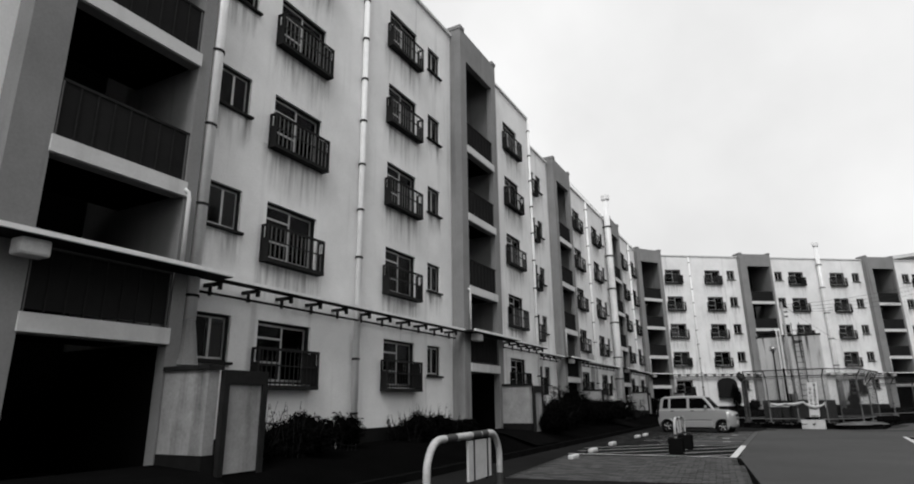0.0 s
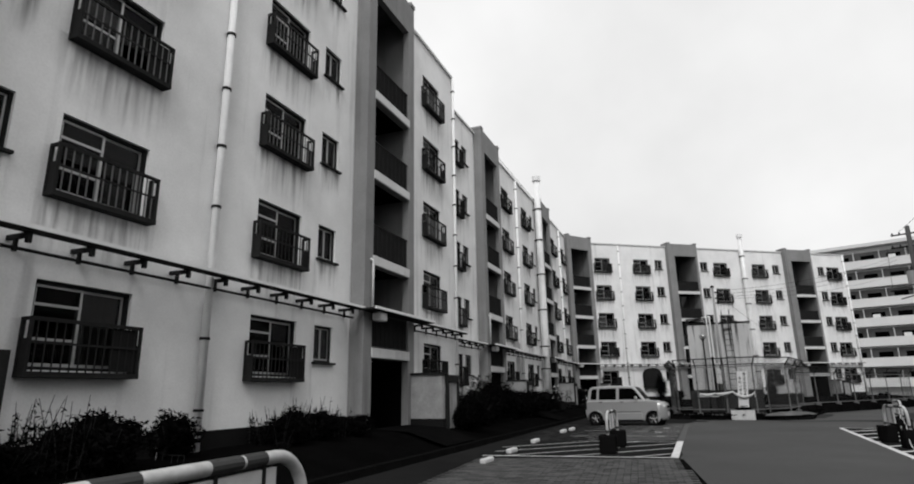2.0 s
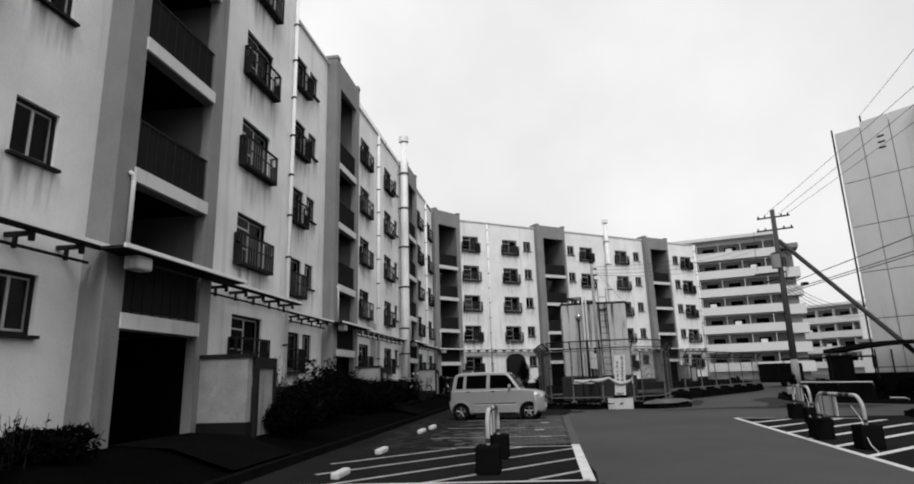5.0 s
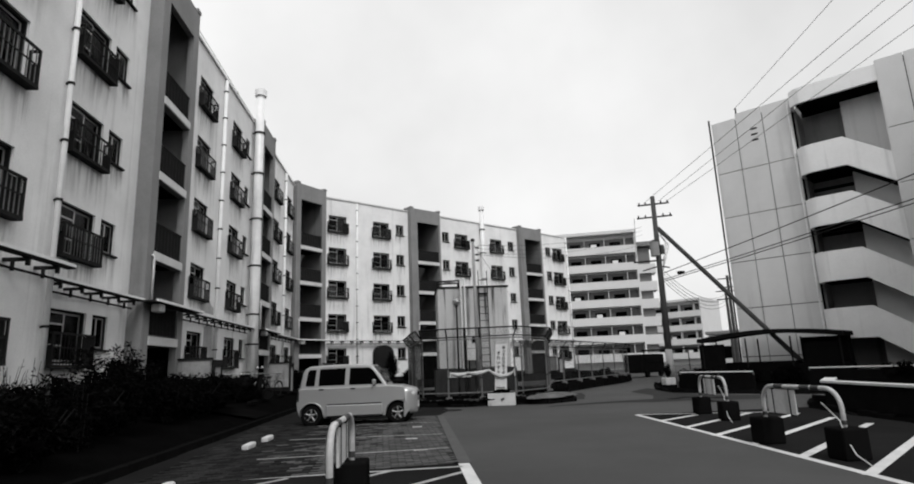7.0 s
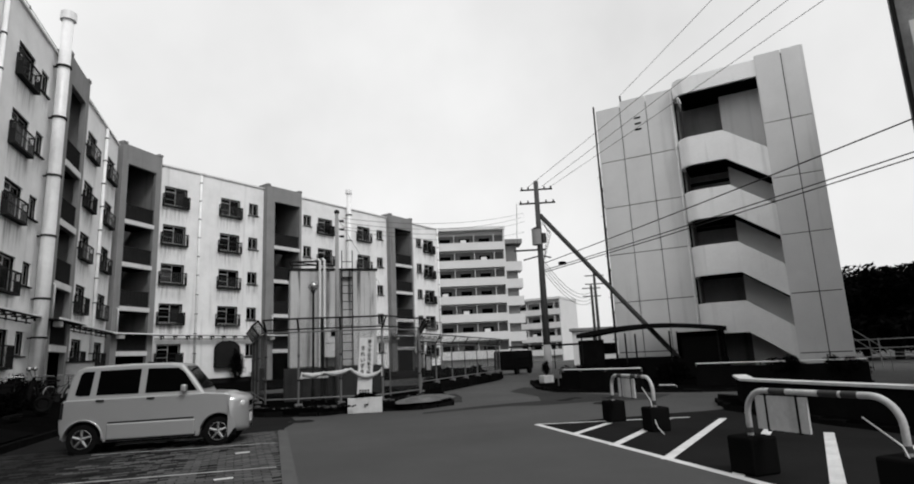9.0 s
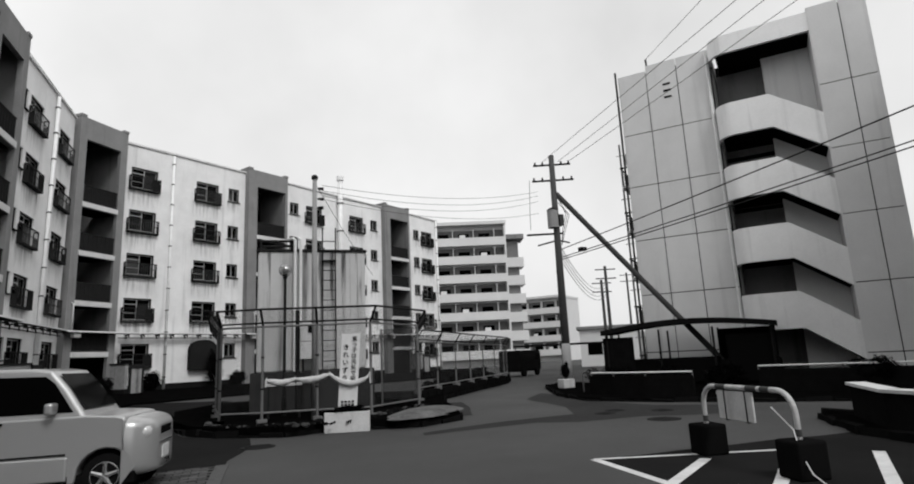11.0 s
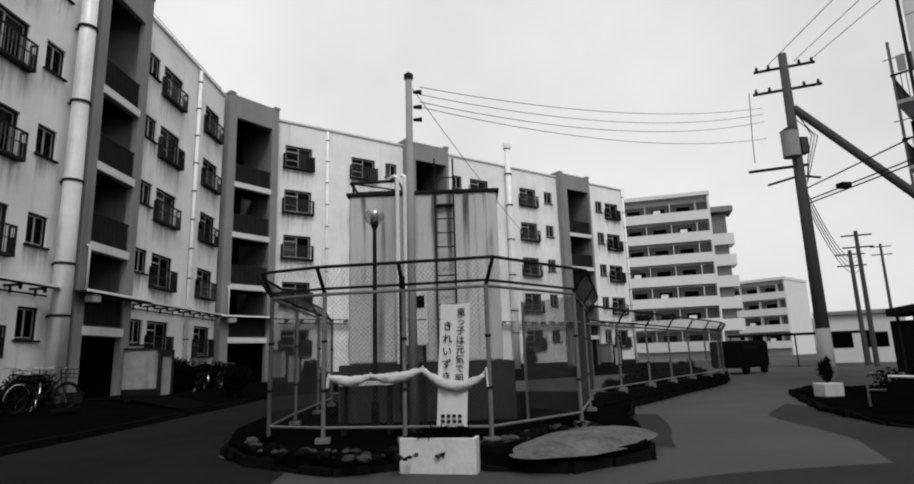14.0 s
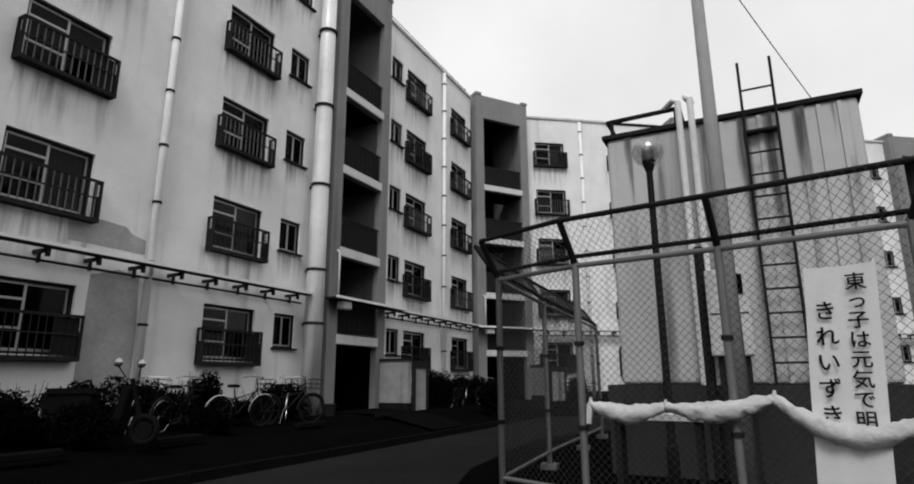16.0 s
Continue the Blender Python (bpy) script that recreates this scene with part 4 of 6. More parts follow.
    for cx in (2.86, 0.42):
        for y, s in ((.02, 1), (Wd - .02, -1)):
            part("wheel_well", Mesh().tube([(cx, y + s * .19, .27), (cx, y + s * .36, .27)], .345, 24), M_BLACK, car)
            wh = part("wheel", Mesh().tube([(cx, y + s * .01, .27), (cx, y + s * .17, .27)], .27, 24), M_TYRE, car)
            rim = Mesh().tube([(cx, y - s * .004, .27), (cx, y + s * .03, .27)], .175, 20)
            part("rim", rim, M_BLACK, wh)
            sp = Mesh()
            for k in range(5):
                a = 2 * math.pi * k / 5 + .3
                sp.tube([(cx, y - s * .014, .27), (cx + .16 * math.cos(a), y - s * .014, .27 + .16 * math.sin(a))], [.034, .024], 6)
            sp.tube([(cx + .168 * math.cos(2 * math.pi * k / 20), y - s * .01, .27 + .168 * math.sin(2 * math.pi * k / 20)) for k in range(21)], .008, 6, False)
            part("spoke_ring", sp, M_CHROME, wh)
    return car


make_car(pose(1.60, 30.50, .014, 0, 0, -13.5) @ Matrix.Diagonal((.97, .98, .98, 1.0)))


# ---- building with the outside stair ----
P3, Q3 = Vector((24.62, 41.6)), Vector((30.27, 33.35))
d3 = (Q3 - P3).normalized()
n3 = Vector((d3.y, -d3.x))
b3 = thing("apartment_building", "grey panelled apartment block end with an outside stair", "apartment building",
           frame_of((d3.x, d3.y), (n3.x, n3.y), P3.dot(d3), P3.dot(n3)), "estate blocks")
SL, SR, SE, OUT3, KINK = 4.2, 8.2, 10.24, 0.75, 6.35
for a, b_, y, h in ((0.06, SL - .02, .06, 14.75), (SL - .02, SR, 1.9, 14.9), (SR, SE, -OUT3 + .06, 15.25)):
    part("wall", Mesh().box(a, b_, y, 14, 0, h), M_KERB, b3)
pan = 0
for cols, y, top in (((0.0, 1.35, 2.75, SL), 0.0, (14.85, 15.1, 15.1)), ((SR, 9.35, SE), -OUT3, (15.4, 15.4))):
    zs = [0.0, 1.35, 3.95, 6.52, 9.12, 11.72] if y == 0 else [0.0, 1.0, 3.66, 6.38, 9.11, 11.86]
    for c, (a, b_) in enumerate(zip(cols, cols[1:])):
        for k, z0 in enumerate(zs):
            z1 = zs[k + 1] if k < 5 else top[c]
            part("panel", Mesh().box(a + .02, b_ - .02, y - .005, y + .075, z0 + .02, z1 - .02), M_TILEWALL, b3)
part("side_panel", Mesh().box(SR - .004, SR + .06, -OUT3, 1.9, 0, 15.35), M_TILEWALL, b3)
part("side_panel", Mesh().box(SE - .03, SE + .05, -OUT3, 14, 0, 15.35), M_TILEWALL, b3)
for k, (z0, z1) in enumerate(((13.2, 13.3), (13.53, 13.63), (13.86, 13.96))):
    part("sign_bar", Mesh().box(2.08, 2.42, -.016, -.008, z0, z1), M_INK, b3)
part("corner_pipe", Mesh().tube([(-.08, -.06, 0), (-.08, -.06, 15.1)], .05, 8), M_BAND, b3)
part("roof_mast", Mesh().tube([(1.42, .1, 15.0), (1.42, .1, 15.45)], .045, 8), M_BAND, b3)
# stacked balconies on the long side, seen past the corner
rng3 = random.Random(33)
for k in range(5):
    z0 = -.05 + 2.6 * k
    bal = part("side_balcony", Mesh().box(-1.3, -.02, 4.5, 13.6, z0 + .05, z0 + .2), M_TILEWALL, b3, "side balcony with a barred rail and drying clutter")
    for xx, w_ in ((-1.3, .09), (-.72, .06), (-.12, .09)):
        part("upright", Mesh().box(xx, xx + w_, 4.5, 4.58, z0 + .2, z0 + 2.64), M_TOWER, bal)
    part("rail", Mesh().box(-1.32, -.02, 4.47, 4.53, z0 + 1.2, z0 + 1.27), M_RAIL, bal)
    for q in range(7):
        xx = -1.2 + q * .17
        part("rail_bar", Mesh().box(xx, xx + .025, 4.49, 4.51, z0 + .2, z0 + 1.2), M_RAIL, bal)
    part("rail", Mesh().box(-1.34, -1.28, 4.5, 13.6, z0 + 1.2, z0 + 1.27), M_RAIL, bal)
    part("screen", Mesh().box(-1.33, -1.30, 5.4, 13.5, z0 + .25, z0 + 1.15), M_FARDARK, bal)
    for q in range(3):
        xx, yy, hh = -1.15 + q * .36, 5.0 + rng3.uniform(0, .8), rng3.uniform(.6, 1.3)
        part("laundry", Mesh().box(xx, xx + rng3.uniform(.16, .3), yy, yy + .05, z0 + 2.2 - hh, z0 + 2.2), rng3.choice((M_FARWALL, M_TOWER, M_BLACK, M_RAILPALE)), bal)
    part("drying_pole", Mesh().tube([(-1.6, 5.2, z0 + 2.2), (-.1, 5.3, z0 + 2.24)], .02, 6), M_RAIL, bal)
    # Back wall coloured grey for the balcony's shade.
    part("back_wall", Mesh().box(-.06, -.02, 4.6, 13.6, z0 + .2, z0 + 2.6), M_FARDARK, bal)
part("drainpipe", Mesh().tube([(SL - .12, -.08, 0), (SL - .12, -.08, 14.9)], .05, 8), M_PIPE, b3)


def stair_band(z_top, z_bot, drop, thick=.15):
    """A parapet band round the stair: rounded left corner, level, then falling to the right."""
    r = .7
    plan = [(SL + r - r * math.cos(a), -OUT3 + r - r * math.sin(a)) for a in [math.pi / 2 * k / 8 for k in range(9)]]
    plan = [(SL, .4)] + plan + [(KINK, -OUT3), (SR, -OUT3)]
    def off(x):
        return 0 if x <= KINK else -drop * (x - KINK) / (SR - KINK)
    m = Mesh()
    k = len(plan)
    inner = []
    for i, (x, y) in enumerate(plan):
        a, b_ = Vector(plan[max(i - 1, 0)]), Vector(plan[min(i + 1, k - 1)])
        t = (b_ - a).normalized()
        inner.append((x - t.y * thick, y + t.x * thick))
    for (x, y) in plan:
        m.v.append((x, y, z_bot + off(x)))
    for (x, y) in plan:
        m.v.append((x, y, z_top + off(x)))
    for i, (x, y) in enumerate(inner):
        m.v.append((x, y, z_bot + off(plan[i][0])))
    for i, (x, y) in enumerate(inner):
        m.v.append((x, y, z_top + off(plan[i][0])))
    for i in range(k - 1):
        m.f += [(i, i + 1, k + i + 1, k + i), (3 * k + i, 3 * k + i + 1, 2 * k + i + 1, 2 * k + i), (k + i, k + i + 1, 3 * k + i + 1, 3 * k + i), (2 * k + i, 2 * k + i + 1, i + 1, i)]
    return m


for k in range(4):
    zt = 11.98 - 2.82 * k
    part("stair_parapet", stair_band(zt, zt - 1.48, 1.3), M_PARAPET, b3, "pale rounded stair parapet", smooth=False)
    # Slab coloured near-black: shade under the flight put into colour.
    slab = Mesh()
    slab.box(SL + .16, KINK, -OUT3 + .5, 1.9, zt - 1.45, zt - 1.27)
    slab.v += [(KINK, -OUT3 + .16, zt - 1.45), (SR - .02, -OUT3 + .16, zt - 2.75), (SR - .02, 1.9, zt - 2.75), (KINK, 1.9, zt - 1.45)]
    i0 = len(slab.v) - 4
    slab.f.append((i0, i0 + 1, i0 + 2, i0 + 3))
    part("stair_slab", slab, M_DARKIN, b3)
roof_st = stair_band(15.2, 14.35, 0.0)
part("stair_roof_edge", roof_st, M_PARAPET, b3)
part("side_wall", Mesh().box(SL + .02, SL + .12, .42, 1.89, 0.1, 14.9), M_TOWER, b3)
# Roof underside gets its shade as near-black colour.
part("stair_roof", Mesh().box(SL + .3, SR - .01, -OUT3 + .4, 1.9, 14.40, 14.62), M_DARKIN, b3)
part("stair_wall", Mesh().box(KINK - .05, SR - .01, 1.0, 1.12, 0.2, 14.4), M_TILEWALL, b3)
# Back wall in dark tower grey, standing in for the recess's shade.
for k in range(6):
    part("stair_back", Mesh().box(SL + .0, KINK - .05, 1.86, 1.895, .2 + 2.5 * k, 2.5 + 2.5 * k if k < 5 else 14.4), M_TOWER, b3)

# neighbour block whose corner stands at the right of the yard
nb = thing("apartment_building", "grey neighbouring apartment block corner", "apartment building", pose(21.6, 25.3, 0, 0, 0, -69), "estate blocks")
part("wall", Mesh().box(0, 11, 0.06, 12, 0, 15.4), M_PORCH, nb)
# Unseen block added to cut skylight on the near wall.
shade_block = thing("apartment_building", "unseen grey block added to shade the near wall", "apartment building", pose(16.5, -26.0, 0), "estate blocks")
part("wall", Mesh().box(0, 10, 0, 37, 0, 14.9), M_PORCH, shade_block)
part("roof_edge", Mesh().box(-.1, 10.1, -.1, 37.1, 14.9, 15.05), M_SLAB, shade_block)
for k in range(6):
    part("balcony_band", Mesh().box(.4, 10.8, -.5, .055, 1.2 + 2.6 * k, 2.2 + 2.6 * k), M_TILEWALL, nb)
part("corner_pipe", Mesh().tube([(.1, -.08, 0), (.1, -.08, 15.2)], .06, 8), M_BAND, nb)

steps = thing("stair_railing", "white tubular railing of outdoor steps beside the block", "railing", pose(32.63, 34.47, 0))
for dz in (0, .45):
    part("rail", Mesh().tube([(0, 0, 2.1 - dz), (.72, -1.25, .85 - dz), (1.3, -2.3, .75 - dz)], .02, 8), M_GALV, steps)
for q in (0, .5, 1.0):
    part("post", Mesh().tube([(.72 * q, -1.25 * q, 0), (.72 * q, -1.25 * q, 2.1 - 1.25 * q)], .02, 8), M_GALV, steps)
lot = thing("railing", "white pipe railing before the car park beyond", "railing", pose(36.5, 36.5, 0, 0, 0, -60))
for z in (1.45, 1.0, .55):
    part("rail", Mesh().tube([(-1.0, 0, z), (9.0, 0, z)], .022, 8), M_GALV, lot)
for q in range(6):
    part("post", Mesh().tube([(-1 + 2 * q, 0, 0), (-1 + 2 * q, 0, 1.5)], .03, 8), M_GALV, lot)

# ---- bicycle shelter before it, low walls and kerb islands ----
sh = thing("bicycle_shelter", "dark low bicycle shelter with a thin curved roof", "shelter", frame_of((d3.x, d3.y), (n3.x, n3.y), P3.dot(d3), P3.dot(n3)))
roof = Mesh()
nseg = 16
for k in range(nseg + 1):
    x = -1.1 + 6.5 * k / nseg
    z = 2.0 + .42 * math.sin(math.pi * min(1, max(0, (k + 2) / (nseg + 4))))
    for y, dz in ((-3.4, 0), (-1.0, .05), (-3.4, .20), (-1.0, .25)):
        roof.v.append((x, y, z + dz))
for k in range(nseg):
    a = 4 * k
    roof.f += [(a, a + 4, a + 5, a + 1), (a + 2, a + 3, a + 7, a + 6), (a, a + 2, a + 6, a + 4), (a + 1, a + 5, a + 7, a + 3)]
roof.f += [(0, 1, 3, 2), (4 * nseg, 4 * nseg + 2, 4 * nseg + 3, 4 * nseg + 1)]
part("roof", roof, M_SHEET, sh)
for x in (-.9, 1.2, 3.2, 5.2):
    for y in (-3.2, -1.2):
        part("post", Mesh().tube([(x, y, 0), (x, y, 2.25)], .04, 8), M_DARKFRAME, sh)
for k in range(5):
    part("side_board", Mesh().box(-1.08 + .25 * k, -.834 + .25 * k, -3.22, -3.18, .15, 2.02), M_KERB, sh)
# Black boxes and a panel added for the dark mass under the roof.
bevel(part("dark_fill", Mesh().box(3.3, 5.4, -2.9, -1.3, 0.1, 1.0), M_BLACK, sh, "black box added to fill the dark under the roof"), .1)
part("dark_backing", Mesh().box(3.2, 5.3, -1.2, -1.12, 0.1, 2.2), M_BLACK, sh)
bevel(part("dark_fill", Mesh().box(3.6, 5.2, -2.95, -1.3, 0.1, 1.95), M_BLACK, sh, "black box added to fill the dark under the roof"), .1)
bevel(part("dark_fill", Mesh().box(-.2, 3.25, -2.6, -1.4, 0.1, 1.1), M_BLACK, sh, "black box added to fill the dark under the roof"), .1)

def low_wall(pts, h, label, rail=True, t=.18, coping=False):
    w = thing("low_wall", label, "wall")
    for a, b_ in zip(pts, pts[1:]):
        a, b_ = Vector(a), Vector(b_)
        L_ = (b_ - a).length
        ang = math.degrees(math.atan2((b_ - a).y, (b_ - a).x))
        part("wall_section", Mesh().box(-.02, L_ + .02, -t / 2, t / 2, 0, h), M_KERB, w, m=pose(a.x, a.y, .1, 0, 0, ang))
        if coping:
            part("coping", Mesh().box(-.03, L_ + .03, -.16, .16, h, h + .05), M_SLAB, w, "pale concrete coping", m=pose(a.x, a.y, .1, 0, 0, ang))
        if rail:
            part("rail", Mesh().tube([(0, 0, h + .10), (L_, 0, h + .10)], .026, 8), M_PIPE, w, m=pose(a.x, a.y, .1, 0, 0, ang))
    for p in pts:
        if rail:
            part("post", Mesh().tube([(0, 0, h - .05), (0, 0, h + .11)], .025, 8), M_GALV, w, m=pose(p[0], p[1], .1))
    return w


low_wall([(17.9, 37.3), (18.0, 36.3), (18.3, 35.2), (18.9, 33.9)], .60, "low dark wall with a pale top rail round a planted bed")
low_wall([(20.9, 33.2), (21.9, 31.3), (23.4, 28.6)], .66, "low dark wall with a pale top rail before the stair")
low_wall([(16.7, 28.0), (15.2, 26.6), (14.5, 24.5), (13.95, 22.6), (13.2, 20.2), (12.5, 17.6)], .56, "low dark wall with a pale coping beside the hatched bays", False, .2, True)


def island(name, poly, z, top_mat, label):
    isl = thing(name, label, "traffic island", kind="structure")
    part("island_top", Mesh().prism(poly, -.02, z), top_mat, isl)
    k = len(poly)
    for i in range(k):
        a, b_ = Vector(poly[i]), Vector(poly[(i + 1) % k])
        L_ = (b_ - a).length
        nst = max(1, round(L_ / .6))
        for q in range(nst):
            p0, p1 = a.lerp(b_, q / nst), a.lerp(b_, (q + 1) / nst)
            ang = math.degrees(math.atan2((b_ - a).y, (b_ - a).x))
            part("kerb_stone", Mesh().box(.008, (p1 - p0).length - .008, -.08, .06, -.02, .13), M_KERB, isl, m=pose(p0.x, p0.y, random.uniform(-.07, .02), random.uniform(-7, 7), random.uniform(-5, 5), ang + random.uniform(-6, 6)))
    return isl


island("kerb_island", [(19.2, 41.6), (17.7, 38.9), (16.9, 36.4), (17.6, 34.3), (18.95, 32.1), (22.4, 27.6), (26.0, 30.5), (25.0, 42.8), (22.5, 45.5), (20.4, 43.6)], .10, M_SOIL, "dark planted kerb island before the stair building")
island("kerb_island", [(16.6, 28.7), (15.0, 27.0), (14.2, 24.8), (13.6, 22.6), (12.4, 19.2), (11.0, 15.0), (19.0, 12.0), (21.0, 26.0), (17.0, 28.2)], .10, M_SOIL, "dark kerb island beside the hatched bays")

# ---- fenced tank yard ----
isle = [(5.2, 38.7), (5.5, 36.9), (6.05, 35.75), (7.3, 34.6), (8.2, 34.85), (9.25, 34.45), (10.2, 33.95), (11.5, 34.5), (12.2, 36.3), (13.0, 38.7), (14.2, 41.2), (15.5, 44.2), (13.0, 47.0), (7.0, 46.5), (5.3, 43.0)]
island("kerb_island", isle, .22, M_SOIL, "stony dark kerb island under the fenced tank")
random.seed(9)
for k in range(190):
    t_ = random.random()
    x, y = 5.9 + 5.6 * t_, 36.2 - 1.6 * math.sin(math.pi * min(t_ * 1.25, 1)) + random.uniform(-.4, .4)
    s_ = random.uniform(.04, .13) if k < 44 else random.uniform(.025, .07)
    ms = Mesh().ball((0, 0, 0), s_, 7, 5, .55)
    ms.v = [(a * random.uniform(.75, 1.2), b_ * random.uniform(.75, 1.3), c * random.uniform(.8, 1.15)) for a, b_, c in ms.v]
    solid("stone", ms, M_RUBBLE if random.random() < .45 else M_KERB, "rough stone lying on the island's soil", "stone", pose(x, y, .22 + s_ * .25, 0, 0, random.uniform(0, 180)), "stones on the island")
apron = Mesh()
rings, spokes = 7, 28
for r_ in range(rings + 1):
    for k in range(spokes):
        a_ = 2 * math.pi * k / spokes
        q = r_ / rings
        wob = 1 + .12 * noise.noise(Vector((math.cos(a_) * 2, math.sin(a_) * 2, 4)))
        lx, ly = 1.7 * q * wob * math.cos(a_), .78 * q * wob * math.sin(a_)
        x_, y_ = 10.85 + .72 * lx - .69 * ly, 35.1 + .69 * lx + .72 * ly
        apron.v.append((x_, y_, .20 + .13 * (1 - q ** 3) + .03 * noise.noise(Vector((x_ * 2.5, y_ * 2.5, 1))) * (1 - q * .6)))
for r_ in range(rings):
    for k in range(spokes):
        a_, b_ = r_ * spokes + k, r_ * spokes + (k + 1) % spokes
        apron.f.append((a_, a_ + spokes, b_ + spokes, b_))
solid("concrete_apron", apron, M_APRON, "pale worn concrete mound on the island's nose", "concrete slab", smooth=True)

POSTS = [(6.15, 36.68), (7.05, 36.12), (8.28, 35.74), (9.50, 35.28), (11.34, 36.70), (12.4, 39.2), (13.4, 41.6)]
LEFT = [(6.15, 36.68), (6.25, 39.0), (6.45, 41.4), (6.6, 43.6)]
fence = thing("chain_link_fence", "tall galvanised chain-link fence with outward arms round the tank", "fence")


def mesh_panel(a, b_, z0, z1, parent, step=.07, r=.0021, lean=0.0):
    """Chain-link between two posts: crossed wires."""
    a, b_ = Vector((*a, 0)), Vector((*b_, 0))
    L_, H_ = (b_ - a).length, z1 - z0
    d = (b_ - a) / L_
    nrm = Vector((d.y, -d.x, 0))
    m = Mesh()
    def P(x, z):
        return a + d * x + Vector((0, 0, z0 + z)) + nrm * (lean * z / H_)
    s = -H_
    while s < L_:
        for sg in (0, 1):
            xa, za, xb, zb = s, 0, s + H_, H_
            if xa < 0:
                za, xa = -s, 0
            if xb > L_:
                zb, xb = H_ - (s + H_ - L_), L_
            if xb - xa > .02:
                p0, p1 = (P(xa, za), P(xb, zb)) if sg == 0 else (P(L_ - xa, za), P(L_ - xb, zb))
                m.tube([p0, p1], r, 3, False)
        s += step
    return part("mesh", m, M_WIRE, parent, "woven wire mesh")


def fence_run(pts, z0, zt, parent, arms=True, r=.034, step=.07, zbase=.2):
    pts2 = list(pts)
    for i, p in enumerate(pts2):
        post = part("post", Mesh().tube([(p[0], p[1], zbase), (p[0], p[1], zt)], r, 10), M_GALV, parent)
        if arms:
            a, b_ = Vector(pts2[max(i - 1, 0)]), Vector(pts2[min(i + 1, len(pts2) - 1)])
            t = (b_ - a).normalized(); o = Vector((t.y, -t.x)) * .26
            part("arm", Mesh().tube([(p[0], p[1], zt - .02), (p[0] + o.x, p[1] + o.y, zt + .36)], r * .9, 8), M_DARKFRAME, post)
        part("foot", Mesh().box(p[0] - .11, p[0] + .11, p[1] - .11, p[1] + .11, zbase - .06, zbase + .09), M_STONE, post)
        for zc in (z0 + .55, z0 + 1.3):
            part("clamp", Mesh().tube([(p[0], p[1], zc), (p[0], p[1], zc + .04)], r + .014, 8), M_BAND, post)
    for i in range(len(pts2) - 1):
        a, b_ = pts2[i], pts2[i + 1]
        part("rail", Mesh().tube([(a[0], a[1], zt - .04), (b_[0], b_[1], zt - .04)], .026, 8), M_GALV, parent)
        part("rail", Mesh().tube([(a[0], a[1], z0 + .02), (b_[0], b_[1], z0 + .02)], .022, 8), M_GALV, parent)
        part("rail", Mesh().tube([(a[0], a[1], zt + .05), (b_[0], b_[1], zt + .05)], .022, 8), M_DARKFRAME, parent)
        mesh_panel(a, b_, z0 + .02, zt - .04, parent, step)
        if arms:
            ta = Vector(pts2[max(i - 1, 0)]); tb = Vector(pts2[i + 1]); oa = (tb - ta).normalized()
            tc = Vector(pts2[i]); td = Vector(pts2[min(i + 2, len(pts2) - 1)]); ob_ = (td - tc).normalized()
            pa = (a[0] + oa.y * .26, a[1] - oa.x * .26, zt + .36); pb = (b_[0] + ob_.y * .26, b_[1] - ob_.x * .26, zt + .36)
            part("rail", Mesh().tube([pa, pb], .026, 8), M_DARKFRAME, parent)
            mm = mesh_panel(a, b_, zt, zt + .36, parent, step, lean=.26)


fence_run(POSTS, .42, 2.52, fence)
fence_run(LEFT[::-1], .42, 2.52, fence)
mesh_panel((11.35, 36.75), (10.75, 38.1), .44, 2.45, fence, .045, .0045)
part("gate_post", Mesh().tube([(10.75, 38.1, .2), (10.75, 38.1, 2.48)], .03, 8), M_GALV, fence)

fence2 = thing("chain_link_fence", "long chain-link fence on a low dark stone wall by the road", "fence")
F2 = [(12.6, 39.9), (14.15, 41.6), (15.7, 43.2), (17.25, 44.9), (18.8, 46.5), (20.35, 48.1), (21.9, 49.8), (23.3, 51.8)]
fence_run(F2, .55, 2.15, fence2, arms=True, r=.03, step=.10, zbase=.45)
random.seed(21)
wallb = thing("retaining_wall", "low dark rubble wall under the roadside fence", "wall")
for i in range(len(F2) - 1):
    a, b_ = Vector(F2[i]), Vector(F2[i + 1])
    ang = math.degrees(math.atan2((b_ - a).y, (b_ - a).x)); L_ = (b_ - a).length
    part("wall_core", Mesh().box(-.02, L_ + .02, -.1, .2, 0, .45), M_KERB, wallb, m=pose(a.x, a.y, 0, 0, 0, ang))
    for q in range(7):
        w_ = L_ / 7
        for rr in range(2):
            part("stone", Mesh().box(q * w_ + .01, (q + 1) * w_ - .01, -.16 + random.uniform(-.03, .02), -.09, .02 + rr * .21, .21 + rr * .21 + random.uniform(-.03, .02)), M_KERB, wallb, m=pose(a.x, a.y, 0, 0, 0, ang))

# tank
T0_, T1_ = Vector((7.28, 39.0)), Vector((10.41, 38.5))
dt = (T1_ - T0_).normalized(); nt = Vector((dt.y, -dt.x))
TM = frame_of((dt.x, dt.y), (nt.x, nt.y), T0_.dot(dt), T0_.dot(nt))
tank = thing("water_tank", "tall pale steel tank with dark vertical stains on a dark base", "tank", TM)
TL = (T1_ - T0_).length
part("base", Mesh().box(-.15, TL + .2, -.2, 3.1, 0.2, 1.34), M_TANKBASE, tank)
